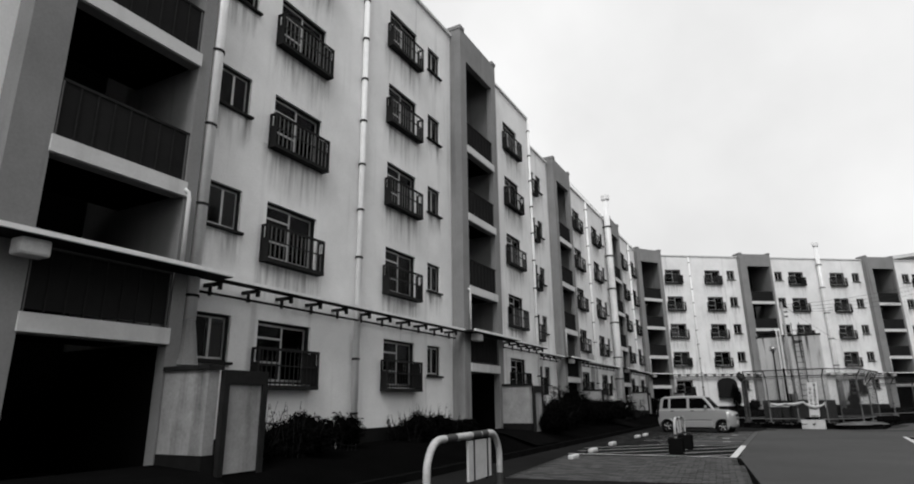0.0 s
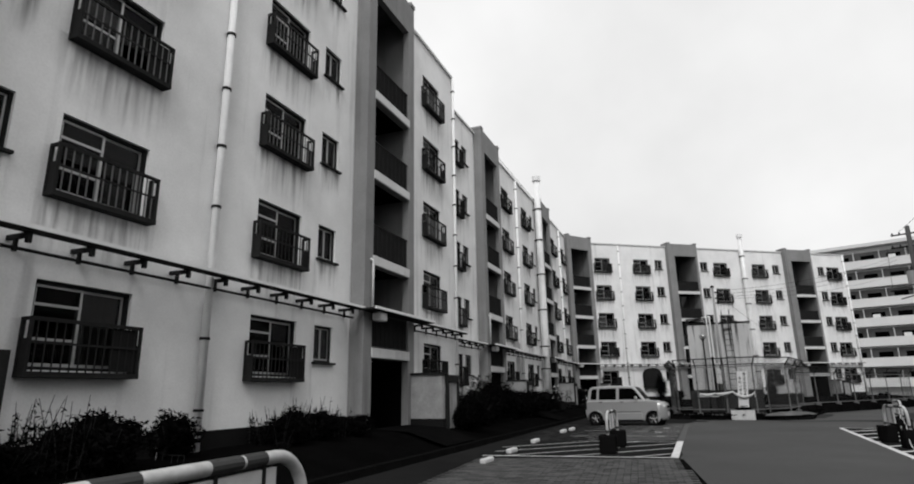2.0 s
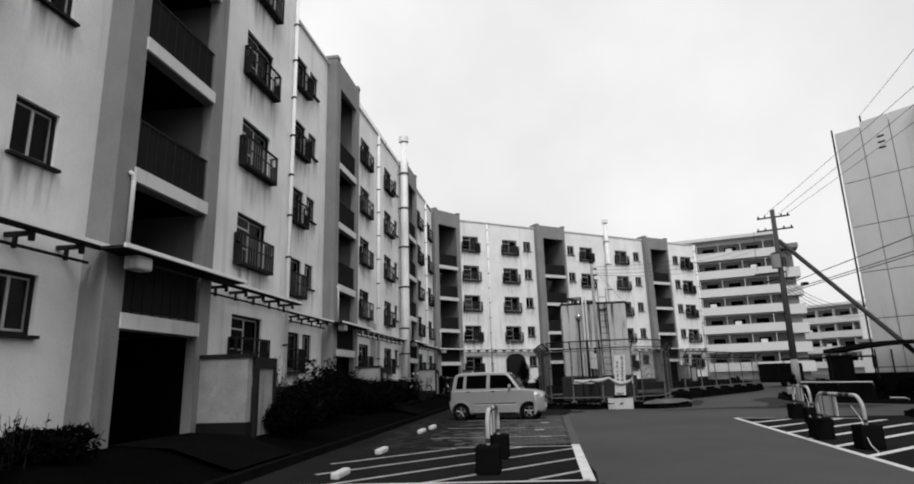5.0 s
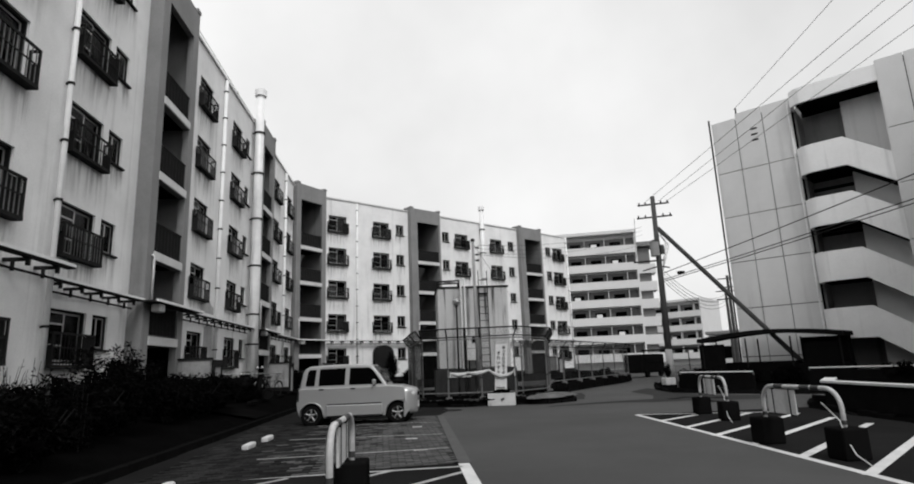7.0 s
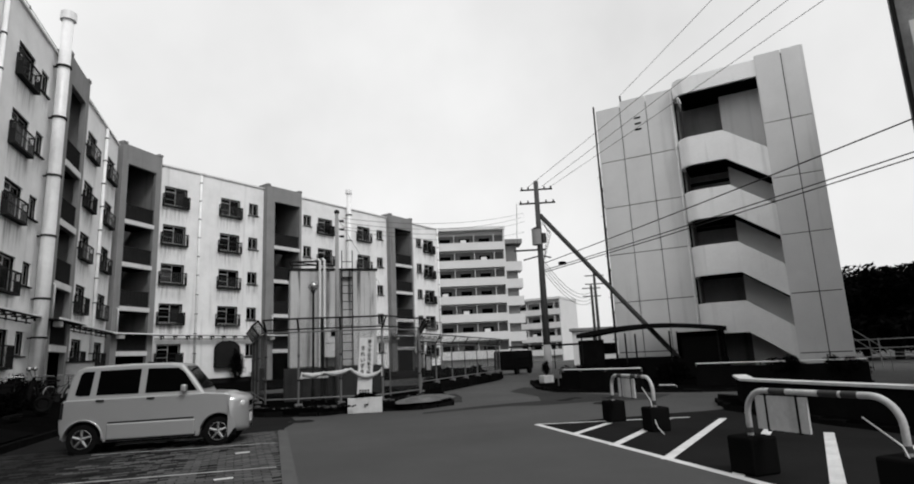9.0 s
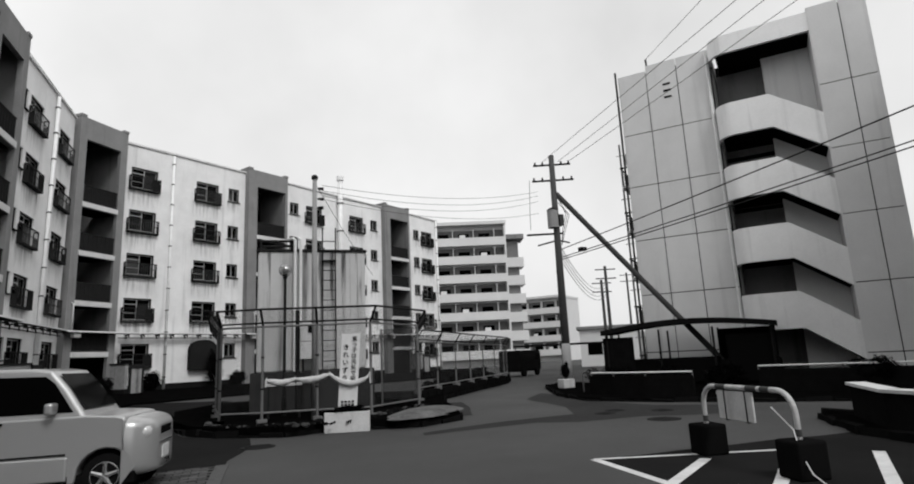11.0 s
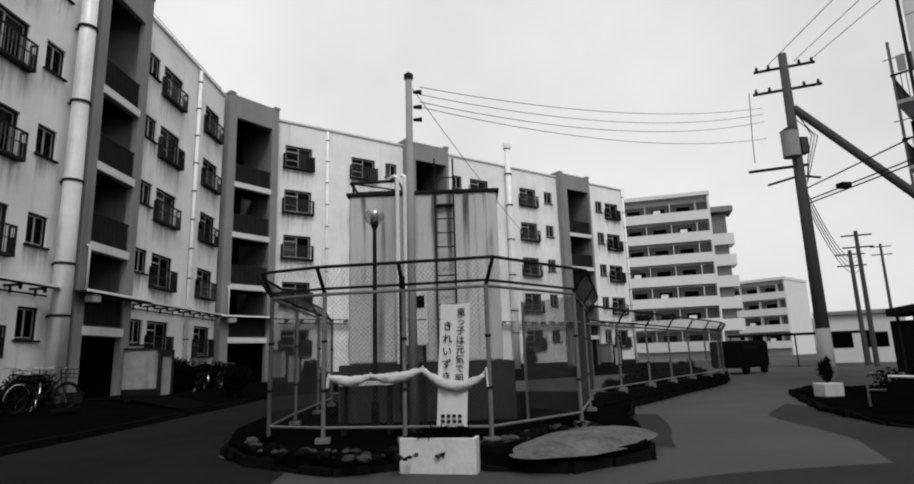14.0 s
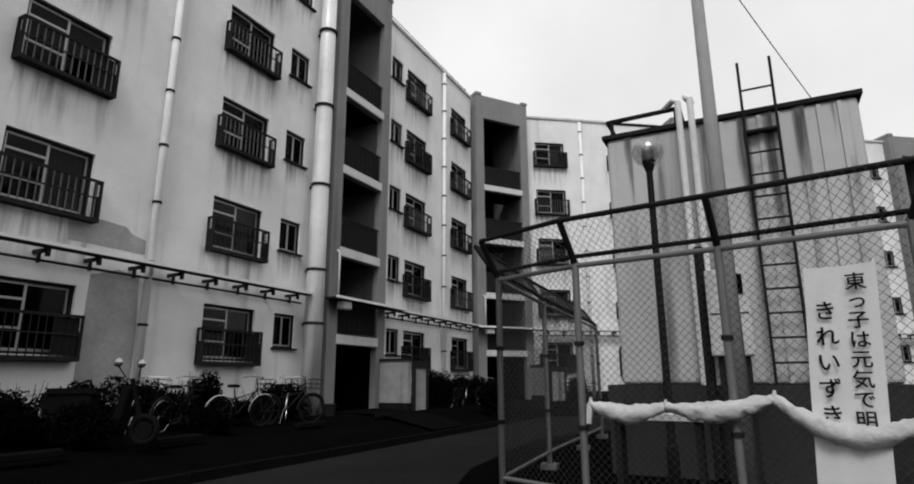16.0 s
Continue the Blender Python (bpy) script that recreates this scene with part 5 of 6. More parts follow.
shell = part("shell", Mesh().box(0, TL, 0, 2.9, 1.344, 4.9), M_TANK, tank)
bevel(shell, .06, 3)
for k in range(8):
    x = 1.35 + k * .23
    part("rib", Mesh().box(x - .025, x + .025, -.03, .002, 1.36, 4.86), M_TANK, tank)
for x, w_, z1_ in ((.16, .22, 2.4), (.62, .16, 3.0), (1.28, .14, 1.6), (1.72, .2, 1.5), (2.08, .12, 2.6), (2.42, .16, 1.5), (2.86, .2, 2.2)):
    part("rust_stain", Mesh().quad((x, -.034, z1_), (x + w_, -.034, z1_), (x + w_, -.034, 4.88), (x, -.034, 4.88)), M_RUSTRUN, tank, "dark rust streak")
part("top_edge", Mesh().box(-.05, TL + .05, -.05, 2.95, 4.9, 4.96), M_BAND, tank)
lad = thing("ladder", "dark steel ladder fixed to the tank front", "ladder", TM)
for x in (1.86, 2.25):
    part("stile", Mesh().tube([(x, -.14, 1.35), (x, -.14, 5.62)], .018, 8), M_BAND, lad)
for k in range(13):
    part("rung", Mesh().tube([(1.86, -.14, 1.6 + .3 * k), (2.25, -.14, 1.6 + .3 * k)], .014, 6), M_BAND, lad)
part("bracket", Mesh().box(1.84, 2.27, -.14, 0, 4.6, 4.63), M_BAND, lad)
plat = thing("pipe_rack", "dark steel pipe rack with pale pipes on the tank top", "pipe rack", TM)
for x, y in ((.08, .1), (1.0, .1), (.08, .9), (1.0, .9)):
    part("post", Mesh().tube([(x, y, 4.95), (x, y, 5.24)], .03, 6), M_BAND, plat)
part("frame", Mesh().tube([(.02, .1, 5.22), (1.06, .1, 5.24), (1.06, .9, 5.24), (.02, .9, 5.22), (.02, .1, 5.22)], .035, 6), M_BAND, plat)
part("cross_bar", Mesh().tube([(.02, .1, 5.22), (1.06, .9, 5.24)], .02, 6), M_BAND, plat)
for x, zt in ((1.06, 5.28), (1.22, 5.30)):
    part("riser_pipe", Mesh().tube([(x - .22 if x < 1.1 else x, .15, zt), (x - .06, -.10, zt), (x, -.14, zt - .05), (x, -.14, 3.2), (x, -.14, .25)], .045, 8), M_PIPE, plat)
part("riser_pipe", Mesh().tube([(1.14, -.2, .25), (1.14, -.2, 3.1)], .06, 8), M_BAND, plat)
cab = thing("control_cabinet", "pale wall cabinet with a small dark window", "cabinet", TM)
bevel(part("body", Mesh().box(1.2, 1.68, -.5, -.22, 1.68, 2.74), M_WHITE, cab), .02)
part("window", Mesh().box(1.42, 1.62, -.515, -.5, 2.42, 2.66), M_CARGLASS, cab)
part("door_seam", Mesh().box(1.22, 1.66, -.508, -.5, 2.18, 2.195), M_BAND, cab)
part("leg", Mesh().box(1.26, 1.32, -.4, -.3, .2, 1.68), M_BAND, cab)
part("leg", Mesh().box(1.56, 1.62, -.4, -.3, .2, 1.68), M_BAND, cab)
bench = thing("bench", "low pale bench inside the fence", "bench", pose(7.7, 36.9, .22, 0, 0, -10))
part("seat", Mesh().box(-.45, .45, -.15, .15, .80, .86), M_SLAB, bench)
for x in (-.38, .38):
    part("leg", Mesh().box(x - .03, x + .03, -.12, .12, 0, .80), M_BAND, bench)

lamp = thing("street_lamp", "dark lamp post with a milky glass globe", "lamp", pose(7.83, 37.62, .2))
part("pole", Mesh().tube([(0, 0, 0), (0, 0, .5), (0, 0, .52), (0, 0, 3.72)], [.07, .065, .045, .038], 10), M_DARKFRAME, lamp)
part("collar", Mesh().tube([(0, 0, 3.68), (0, 0, 3.80)], [.05, .085], 10), M_DARKFRAME, lamp)
part("lamp_body", Mesh().tube([(0, 0, 3.78), (0, 0, 3.82), (0, 0, 3.98), (0, 0, 4.02)], [.05, .075, .075, .03], 12), M_GALV, lamp, "grey lamp fitting inside the globe")
part("globe", Mesh().ball((0, 0, 3.92), .185, 18, 12), M_GLOBE, lamp, smooth=True)

cp = thing("utility_pole", "slim grey concrete pole with insulators", "pole", pose(8.48, 36.9, .2))
part("shaft", Mesh().tube([(0, 0, 0), (0, 0, 6.5)], [.085, .06], 14), M_CONC, cp, smooth=True)
part("cap", Mesh().tube([(0, 0, 6.42), (0, 0, 6.5), (0, 0, 6.54)], [.09, .09, .04], 12), M_BAND, cp)
for z in (5.6, 5.85, 6.15):
    part("insulator", Mesh().tube([(.08, 0, z), (.24, -.02, z)], [.03, .05], 8), M_BAND, cp)

# banner with brush writing
def text_mesh(body, size):
    cu = bpy.data.curves.new("writing", "FONT")
    cu.body, cu.size, cu.align_x, cu.align_y, cu.offset, cu.resolution_u = body, size, "CENTER", "CENTER", size * .016, 3
    tmp = bpy.data.objects.new("tmp", cu)
    scene.collection.objects.link(tmp)
    dg = bpy.context.evaluated_depsgraph_get()
    me = bpy.data.meshes.new_from_object(tmp.evaluated_get(dg))
    bpy.data.objects.remove(tmp)
    me.materials.clear(); me.materials.append(M_INK)
    return me


BT0, BT1 = Vector((8.855, 35.55)), Vector((9.275, 35.38))
db = (BT1 - BT0).normalized(); nb_ = Vector((db.y, -db.x))
BM = frame_of((db.x, db.y), (nb_.x, nb_.y), BT0.dot(db), BT0.dot(nb_) + .06)
ban = thing("banner", "white cloth banner with black brush writing tied to the fence", "banner", BM)
clo = Mesh()
nx, nz = 8, 26
for j in range(nz + 1):
    for i in range(nx + 1):
        x, z = .46 * i / nx, 2.22 - 1.79 * j / nz
        clo.v.append((x - .11 * j / nz, .012 * math.sin(i * 1.3 + j * .35), z + .03 * abs(i / nx - .5)))
for j in range(nz):
    for i in range(nx):
        a = j * (nx + 1) + i
        clo.f.append((a, a + nx + 1, a + nx + 2, a + 1))
part("cloth", clo, M_BANNER, ban, smooth=True)
for body, x, z0, dz, size in (("東っ子は元気で明", .328, 2.09, .138, .132), ("きれいずき", .128, 1.89, .185, .150)):
    for k, ch in enumerate(body):
        part("character", text_mesh(ch, size), None, ban, m=pose(x - .06 * (2.2 - z0 + dz * k), -.028, z0 - dz * k, 90, 0, 0))
for k in range(4):
    for j in range(2):
        part("small_writing_bar", Mesh().box(-.03 + k * .085, .025 + k * .085, -.03, -.024, .50 + j * .075, .545 + j * .075), M_INK, ban)
for x in (0, .43):
    part("tie", Mesh().tube([(x, 0, 2.19), (x + .02, .06, 2.28)], .006, 5), M_BANNER, ban)

gar = thing("cloth_garland", "white cloth swag tied along the fence front", "cloth swag")
knots = [Vector(p) for p in ((7.13, 36.04, 1.20), (7.76, 35.85, 1.19), (8.54, 35.58, 1.27), (9.40, 35.26, 1.16))]
for a, b_ in zip(knots, knots[1:]):
    sw = Mesh()
    pts = []
    for k in range(25):
        t_ = k / 24
        p = a.lerp(b_, t_); p.z -= .13 * math.sin(math.pi * t_) * (1.5 if b_.x > 9 else .55)
        pts.append(p)
    sw.tube(pts, [.034 + .046 * math.sin(math.pi * k / 24) for k in range(25)], 12)
    sw.v = [(x + .02 * noise.noise(Vector((x * 14, y * 14, z * 30))), y + .03 * noise.noise(Vector((x * 12, y * 12, z * 34 + 5))), z + .024 * noise.noise(Vector((x * 16, y * 16, z * 26 + 9)))) for x, y, z in sw.v]
    part("swag", sw, M_SWAG, gar, smooth=True)
for kx in knots:
    part("knot", Mesh().tube([kx + Vector((0, 0, -.02)), kx + Vector((.01, 0, .06))], [.026, .010], 8), M_SWAG, gar)
part("tail", Mesh().tube([knots[-1], knots[-1] + Vector((.05, -.02, .12)), knots[-1] + Vector((.06, -.03, -.16))], .014, 6), M_BANNER, gar)
part("tail", Mesh().tube([knots[0], knots[0] + Vector((-.02, -.02, -.17))], [.032, .024], 8), M_SWAG, gar)

S0, S1 = Vector((8.15, 34.52)), Vector((9.09, 34.16))
ds = (S1 - S0).normalized(); ns = Vector((ds.y, -ds.x))
sg = thing("planter_box", "white painted planter box with dark plants on the island", "planter", frame_of((ds.x, ds.y), (ns.x, ns.y), S0.dot(ds), S0.dot(ns)))
bx = part("box", Mesh().box(0, 1.0, 0, .24, 0, .44), M_WHITE, sg); bevel(bx, .012)
tri_mark = Mesh()
tri_mark.v = [(.53, -.006, .255), (.61, -.006, .275), (.585, -.006, .185), (.53, 0, .255), (.61, 0, .275), (.585, 0, .185)]
tri_mark.f = [(0, 2, 1), (0, 1, 4, 3), (1, 2, 5, 4), (2, 0, 3, 5)]
part("mark", tri_mark, M_INK, sg)
part("soil", Mesh().box(.04, .96, .03, .21, .44, .452), M_SOIL, sg)

# small tubular hoop rail by the pole
hoop = thing("hoop_rail", "small pale tubular hoop rail at the kerb", "rail", pose(18.55, 38.6, .1, 0, 0, -62))
part("tube", Mesh().tube([(0, 0, 0), (0, 0, .62), (.08, 0, .70), (.72, 0, .70), (.8, 0, .62), (.8, 0, 0)], .028, 8), M_GALV, hoop)
part("cross_tube", Mesh().tube([(0, 0, .35), (.8, 0, .35)], .022, 8), M_GALV, hoop)
sgn_ = thing("fallen_board", "small white board lying on the bed edge", "board", pose(19.35, 33.1, .12, 70, 0, -60))
part("board", Mesh().box(-.28, .28, -.02, .02, 0, .26), M_WHITE, sgn_)

# ---- tube barriers ----
def barrier(a, b_, h, blocks, label, board=(.25, .85), bh=.42, tail=False):
    a, b_ = Vector(a), Vector(b_)
    L_ = (b_ - a).length
    ang = math.degrees(math.atan2((b_ - a).y, (b_ - a).x))
    th = thing("barrier", label, "barrier", pose(a.x, a.y, 0, 0, 0, ang), "tube barriers")
    r = .27
    arc = lambda cx, s: [(cx + s * r * math.cos(q), 0, h - r + r * math.sin(q)) for q in [math.pi * k / 16 for k in range(8, -1, -1)]]
    pts = [(0, 0, .02), (0, 0, h - r - .02)] + arc(r, -1)[::-1] + arc(L_ - r, 1) + [(L_, 0, h - r - .02), (L_, 0, .02)]
    part("tube", Mesh().tube(pts, .033, 12), M_BARRIER, th, "scratched white tube", smooth=True)
    for x0, x1 in ((.36, .58), (L_ * .55, L_ * .55 + .22), (L_ - .55, L_ - .38)):
        part("band", Mesh().tube([(x0, 0, h), (x1, 0, h)], .035, 12), M_TAPE, th)
    for x in (0, L_):
        part("band", Mesh().tube([(x, 0, .45), (x, 0, h - .42)], .035, 12), M_TAPE, th)
        if blocks:
            bl = part("block", Mesh().box(x - .19, x + .19, -.19, .19, 0, bh), M_BLACK, th, "dark weighting block")
            bevel(bl, .03)
    x0, x1 = L_ * board[0], L_ * board[1]
    bd_ = part("board", Mesh().box(x0, x1, -.012, .012, h - .42, h - .05), M_WHITE, th, "torn white board")
    for x in (x0 + (x1 - x0) * .22, x0 + (x1 - x0) * .82):
        part("strap", Mesh().box(x - .012, x + .012, -.018, .018, h - .44, h + .03), M_BAND, bd_)
    if tail:
        part("rope", Mesh().tube([(L_ * .8, -.03, h - .2), (L_, -.06, h - .42), (L_ + .12, -.1, .28), (L_ + .3, -.13, .1), (L_ + .55, -.15, .01)], .007, 6), M_BANNER, th)
    return th


barrier((.44, 5.30), (.57, 7.05), 1.14, False, "white tube barrier with a torn board beside the yard", (.5, .84))
barrier((2.34, 18.95), (2.62, 20.65), .94, True, "white tube barrier on dark blocks in the hatched bay", (.3, .7))
barrier((9.5, 22.12), (9.28, 20.35), .93, True, "white tube barrier on dark blocks at the bays", (.08, .46), tail=True)
barrier((11.94, 27.37), (11.40, 25.6), .95, True, "white tube barrier on dark blocks at the bays", (.2, .6), tail=True)

# ---- power poles and wires ----
wp = thing("utility_pole", "dark weathered power pole with crossarms and a transformer", "pole", pose(20.25, 41.75, 0))
part("shaft", Mesh().tube([(0, 0, 0), (.25, .3, 10.45)], [.19, .12], 14), M_POLEDK, wp, smooth=True)
part("sleeve", Mesh().tube([(.0, .0, .12), (.045, .055, 1.9)], [.20, .185], 14), M_CONC, wp, smooth=True)
for z, l_ in ((10.0, .85), (9.25, .95), (6.75, 1.0)):
    c = Vector((.25 * z / 10.45, .3 * z / 10.45, z)); dx = Vector((.86, -.5, 0)) * l_
    sgn = -1.35 if z < 7 else -1
    part("crossarm", Mesh().tube([c + dx * sgn, c + dx * (1 if z > 7 else .25)], .045, 6), M_BAND, wp)
    for s in (-.9, -.5, .5, .9):
        if z > 7:
            p = c + dx * s
            part("insulator", Mesh().tube([p, p + Vector((0, 0, .16))], [.05, .035], 8), M_BAND, wp)
part("transformer", Mesh().tube([(-.16, -.02, 6.95), (-.16, -.02, 7.75)], .24, 16), M_CONC, wp, "grey transformer can")
part("transformer_lid", Mesh().tube([(-.16, -.02, 7.75), (-.16, -.02, 7.85)], [.26, .12], 16), M_BAND, wp)
part("strut", Mesh().tube([(.30, .2, 8.6), (5.0, -3.85, .75), (5.4, -4.2, .05)], .12, 10), M_POLEDK, wp, "dark leaning strut pole")
part("drop_wire", Mesh().tube([(-.9, .5, 9.2), (-1.0, .5, 7.6), (-1.05, .45, 6.9)], .012, 5), M_CABLE, wp)
for k_ in range(3):
    part("drop_wire", Mesh().tube([(.22, .2, 8.9 - .3 * k_), (.5 + .1 * k_, -.1, 7.6), (.35, .0, 6.9 - .2 * k_), (.3, .1, 6.2)], .014, 5), M_CABLE, wp)
part("side_box", Mesh().box(.22, .44, -.02, .24, 7.1, 7.6), M_POLEDK, wp)
part("stay_arm", Mesh().tube([(-.75, .42, 6.2), (.18, .2, 6.45), (.6, -.1, 6.3)], .035, 6), M_BAND, wp)
for z_ in (2.6, 3.4, 4.2, 5.0):
    part("step_bolt", Mesh().tube([(-.16, .05, z_), (.26, .13, z_ + .02)], .012, 5), M_BAND, wp)
part("junction_box", Mesh().box(.9, 1.2, -.5, -.25, 5.9, 6.05), M_BLACK, wp)


def wire(name, a, b_, sag, r=.011, label="thin black overhead wire"):
    a, b_ = Vector(a), Vector(b_)
    pts = []
    for k in range(21):
        t_ = k / 20
        p = a.lerp(b_, t_); p.z -= sag * 4 * t_ * (1 - t_)
        pts.append(p)
    return solid(name, Mesh().tube(pts, r, 5), M_CABLE, label, "overhead wire", group="overhead wires")


def beyond(a, b_, k):
    a, b_ = Vector(a), Vector(b_)
    return a + (b_ - a) * k


for a, tgt in (((20.1, 42.25, 10.15), (20.1, 20.25, 13.75)), ((20.75, 41.9, 10.15), (21.13, 19.9, 13.75)), ((21.2, 41.65, 10.15), (22.73, 19.7, 13.75)), ((25.28, 40.36, 15.3), (16.74, 22.27, 12.6))):
    wire("overhead_wire", a, beyond(a, tgt, 1.4), .06)
for z, tgt in ((6.0, (18.89, 22.01, 6.75)), (5.65, (22.45, 22.06, 6.95)), (5.55, (22.6, 22.06, 6.82))):
    a = Vector((20.45, 41.95, z))
    wire("overhead_wire", a, beyond(a, tgt, 1.4), .12, .02, "thick black overhead cable")
for z0, z1, s_ in ((6.25, 8.7, .35), (6.1, 8.5, .42), (5.95, 8.25, .45), (5.85, 7.7, .4)):
    wire("overhead_wire", (8.68, 36.88, z0 + .2), (19.7, 42.2, z1), s_, .007)
wire("overhead_wire", (8.5, 36.9, 6.5), (12.5, 44.0, 5.0), .1, .007)
for k in range(4):
    wire("overhead_wire", (20.45, 42.0, 6.4 - .22 * k), (39.4, 61.0, 7.4 - .3 * k), 1.2, .016)
for (x, y, h) in ((39.6, 61.2, 8.9), (57.9, 78.4, 11.3), (41.0, 63.5, 8.0)):
    p = thing("utility_pole", "distant dark power pole with crossarms", "pole", pose(x, y, 0), "distant poles")
    part("shaft", Mesh().tube([(0, 0, 0), (0, 0, h)], [.17, .12], 10), M_POLEDK, p)
    for z in (h - .3, h - 1.1):
        part("crossarm", Mesh().tube([(-.8, .4, z), (.8, -.4, z)], .05, 6), M_BAND, p)
pl = thing("flower_pot", "white planter pot with a leafy plant at the pole foot", "planter", pose(19.75, 41.25, .1))
bevel(part("pot", Mesh().box(-.28, .28, -.22, .22, 0, .36), M_WHITE, pl), .03)

# roof wires along the near roof
for b_, u0, u1 in ((blk_b, 34.8, 55.0),):
    part("roof_wire", Mesh().tube([(u0, .1, ROOF_Z + .55), (u1, .1, ROOF_Z + .35)], .012, 5), M_CABLE, b_)
    for k in range(4):
        u = u0 + (u1 - u0) * k / 3
        part("wire_post", Mesh().tube([(u, .1, ROOF_Z), (u, .1, ROOF_Z + .6 - .2 * k / 3)], .02, 6), M_BAND, b_)


# ---- far buildings ----
def balcony_block(m, length, floors, pitch, label, step=True):
    b_ = thing("apartment_building", label, "apartment building", m, "estate blocks")
    H_ = floors * pitch + 1.6
    part("wall", Mesh().box(0, length, 1.3, 11, 0, H_), M_FARWALL, b_)
    part("roof_edge", Mesh().box(-.1, length + .1, -.25, 11, H_, H_ + .5), M_FARWALL, b_)
    part("end_wall", Mesh().box(length - .25, length, -.1, 1.3, 0, H_), M_FARWALL, b_)
    for k in range(floors):
        z = k * pitch + 1.2
        part("balcony", Mesh().box(0, length - .25, -.1, .05, z, z + 1.25), M_FARWALL, b_, "white balcony parapet")
        part("balcony_floor", Mesh().box(0, length - .25, .05, 1.3, z, z + .15), M_FARWALL, b_)
        # Dark sheet on the pale back wall: balcony shade put into colour.
        part("shaded_recess", Mesh().box(.1, length - .3, 1.2, 1.29, z + .15, z + pitch - .25), M_FARDARK, b_)
        for q in range(int(length / 3.2)):
            x = .5 + q * 3.2
            part("balcony_door", Mesh().box(x, x + 1.7, 1.14, 1.195, z + .2, z + 2.1), M_CARGLASS, b_)
            if (q * 7 + k * 3) % 4 == 0:
                part("laundry", Mesh().box(x + .2, x + 1.1, .3, .34, z + 1.1, z + 1.75), M_BANNER, b_)
            part("divider", Mesh().box(x + 2.3, x + 2.38, .05, 1.19, z + .15, z + pitch - .25), M_FARWALL, b_)
    if step:
        for k in range(floors - 1):
            z = k * pitch + .9
            part("stair_parapet", Mesh().box(length + .05, length + 2.9, 2.6, 6.0, z, z + 1.5), M_FARWALL, b_)
        # Core coloured dark for the shade between the stair parapets.
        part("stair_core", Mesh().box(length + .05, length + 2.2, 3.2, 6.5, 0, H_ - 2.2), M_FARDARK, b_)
        part("stair_roof", Mesh().box(length + .05, length + 3.1, 2.4, 6.5, H_ - 1.9, H_ - 1.2), M_TOWER, b_)
    return b_


R_ = Vector((51.3, 96.6)); df = Vector((.9063, -.4226)); nf = Vector((-.4226, -.9063))
o_ = R_ - df * 27
balcony_block(frame_of((df.x, df.y), (nf.x, nf.y), o_.dot(df), o_.dot(nf)), 27.0, 7, 2.85, "white seven-storey block with long balconies far behind")
g0, g1 = Vector((73.0, 131.0)), Vector((79.4, 121.6))
df2 = (g1 - g0).normalized(); nf2 = Vector((df2.y, -df2.x))
o2 = g1 - df2 * 30
balcony_block(frame_of((df2.x, df2.y), (nf2.x, nf2.y), o2.dot(df2), o2.dot(nf2)), 30.0, 4, 2.9, "white balcony block in the far distance", False)
hs = thing("house", "small pale house far down the road", "house", pose(44.9, 72.4, 0, 0, 0, -40))
part("wall", Mesh().box(0, 6, 0, 6, 0, 3.9), M_FARWALL, hs)
part("roof", Mesh().box(-.3, 6.3, -.3, 6.3, 3.9, 4.2), M_TOWER, hs)
for x in (.8, 3.2):
    part("window", Mesh().box(x, x + 1.5, -.03, -.005, 1.2, 2.4), M_CARGLASS, hs)
cpt = thing("carport", "dark low carport roof far down the road", "shelter", pose(37.5, 66.5, 0, 0, 0, -38))
part("roof", Mesh().box(-4, 5, 0, 3.0, 2.25, 2.4), M_SHEET, cpt)
for x in (-3.8, 0.5, 4.8):
    part("post", Mesh().tube([(x, .1, 0), (x, .1, 2.25)], .05, 8), M_DARKFRAME, cpt)
van = thing("van", "dark parked van by the far fence", "car", pose(27.5, 57.0, 0, 0, 0, 35))
bevel(part("body", Mesh().box(0, 4.2, 0, 1.7, .35, 1.85), M_BLACK, van), .15)
for x in (.8, 3.4):
    part("wheel", Mesh().tube([(x, -.02, .32), (x, .2, .32)], .32, 16), M_TYRE, van)
part("window", Mesh().box(.4, 3.6, -.015, -.002, 1.15, 1.6), M_CARGLASS, van)
hill = Mesh()
nh = 60
for k in range(nh + 1):
    a = radians(-20 + 160 * k / nh)
    h = 13 + 7 * noise.noise(Vector((k * .16, 2, 0))) + 4 * noise.noise(Vector((k * .5, 5, 0)))
    for rr, zz in ((520, -1), (560, h * .8), (640, h)):
        hill.v.append((rr * math.cos(a), rr * math.sin(a), zz * 1.6))
for k in range(nh):
    for j in range(2):
        a = 3 * k + j
        hill.f.append((a, a + 3, a + 4, a + 1))
solid("backdrop_hill", hill, M_HILL, "low wooded hills on the horizon", "hill", kind="structure")


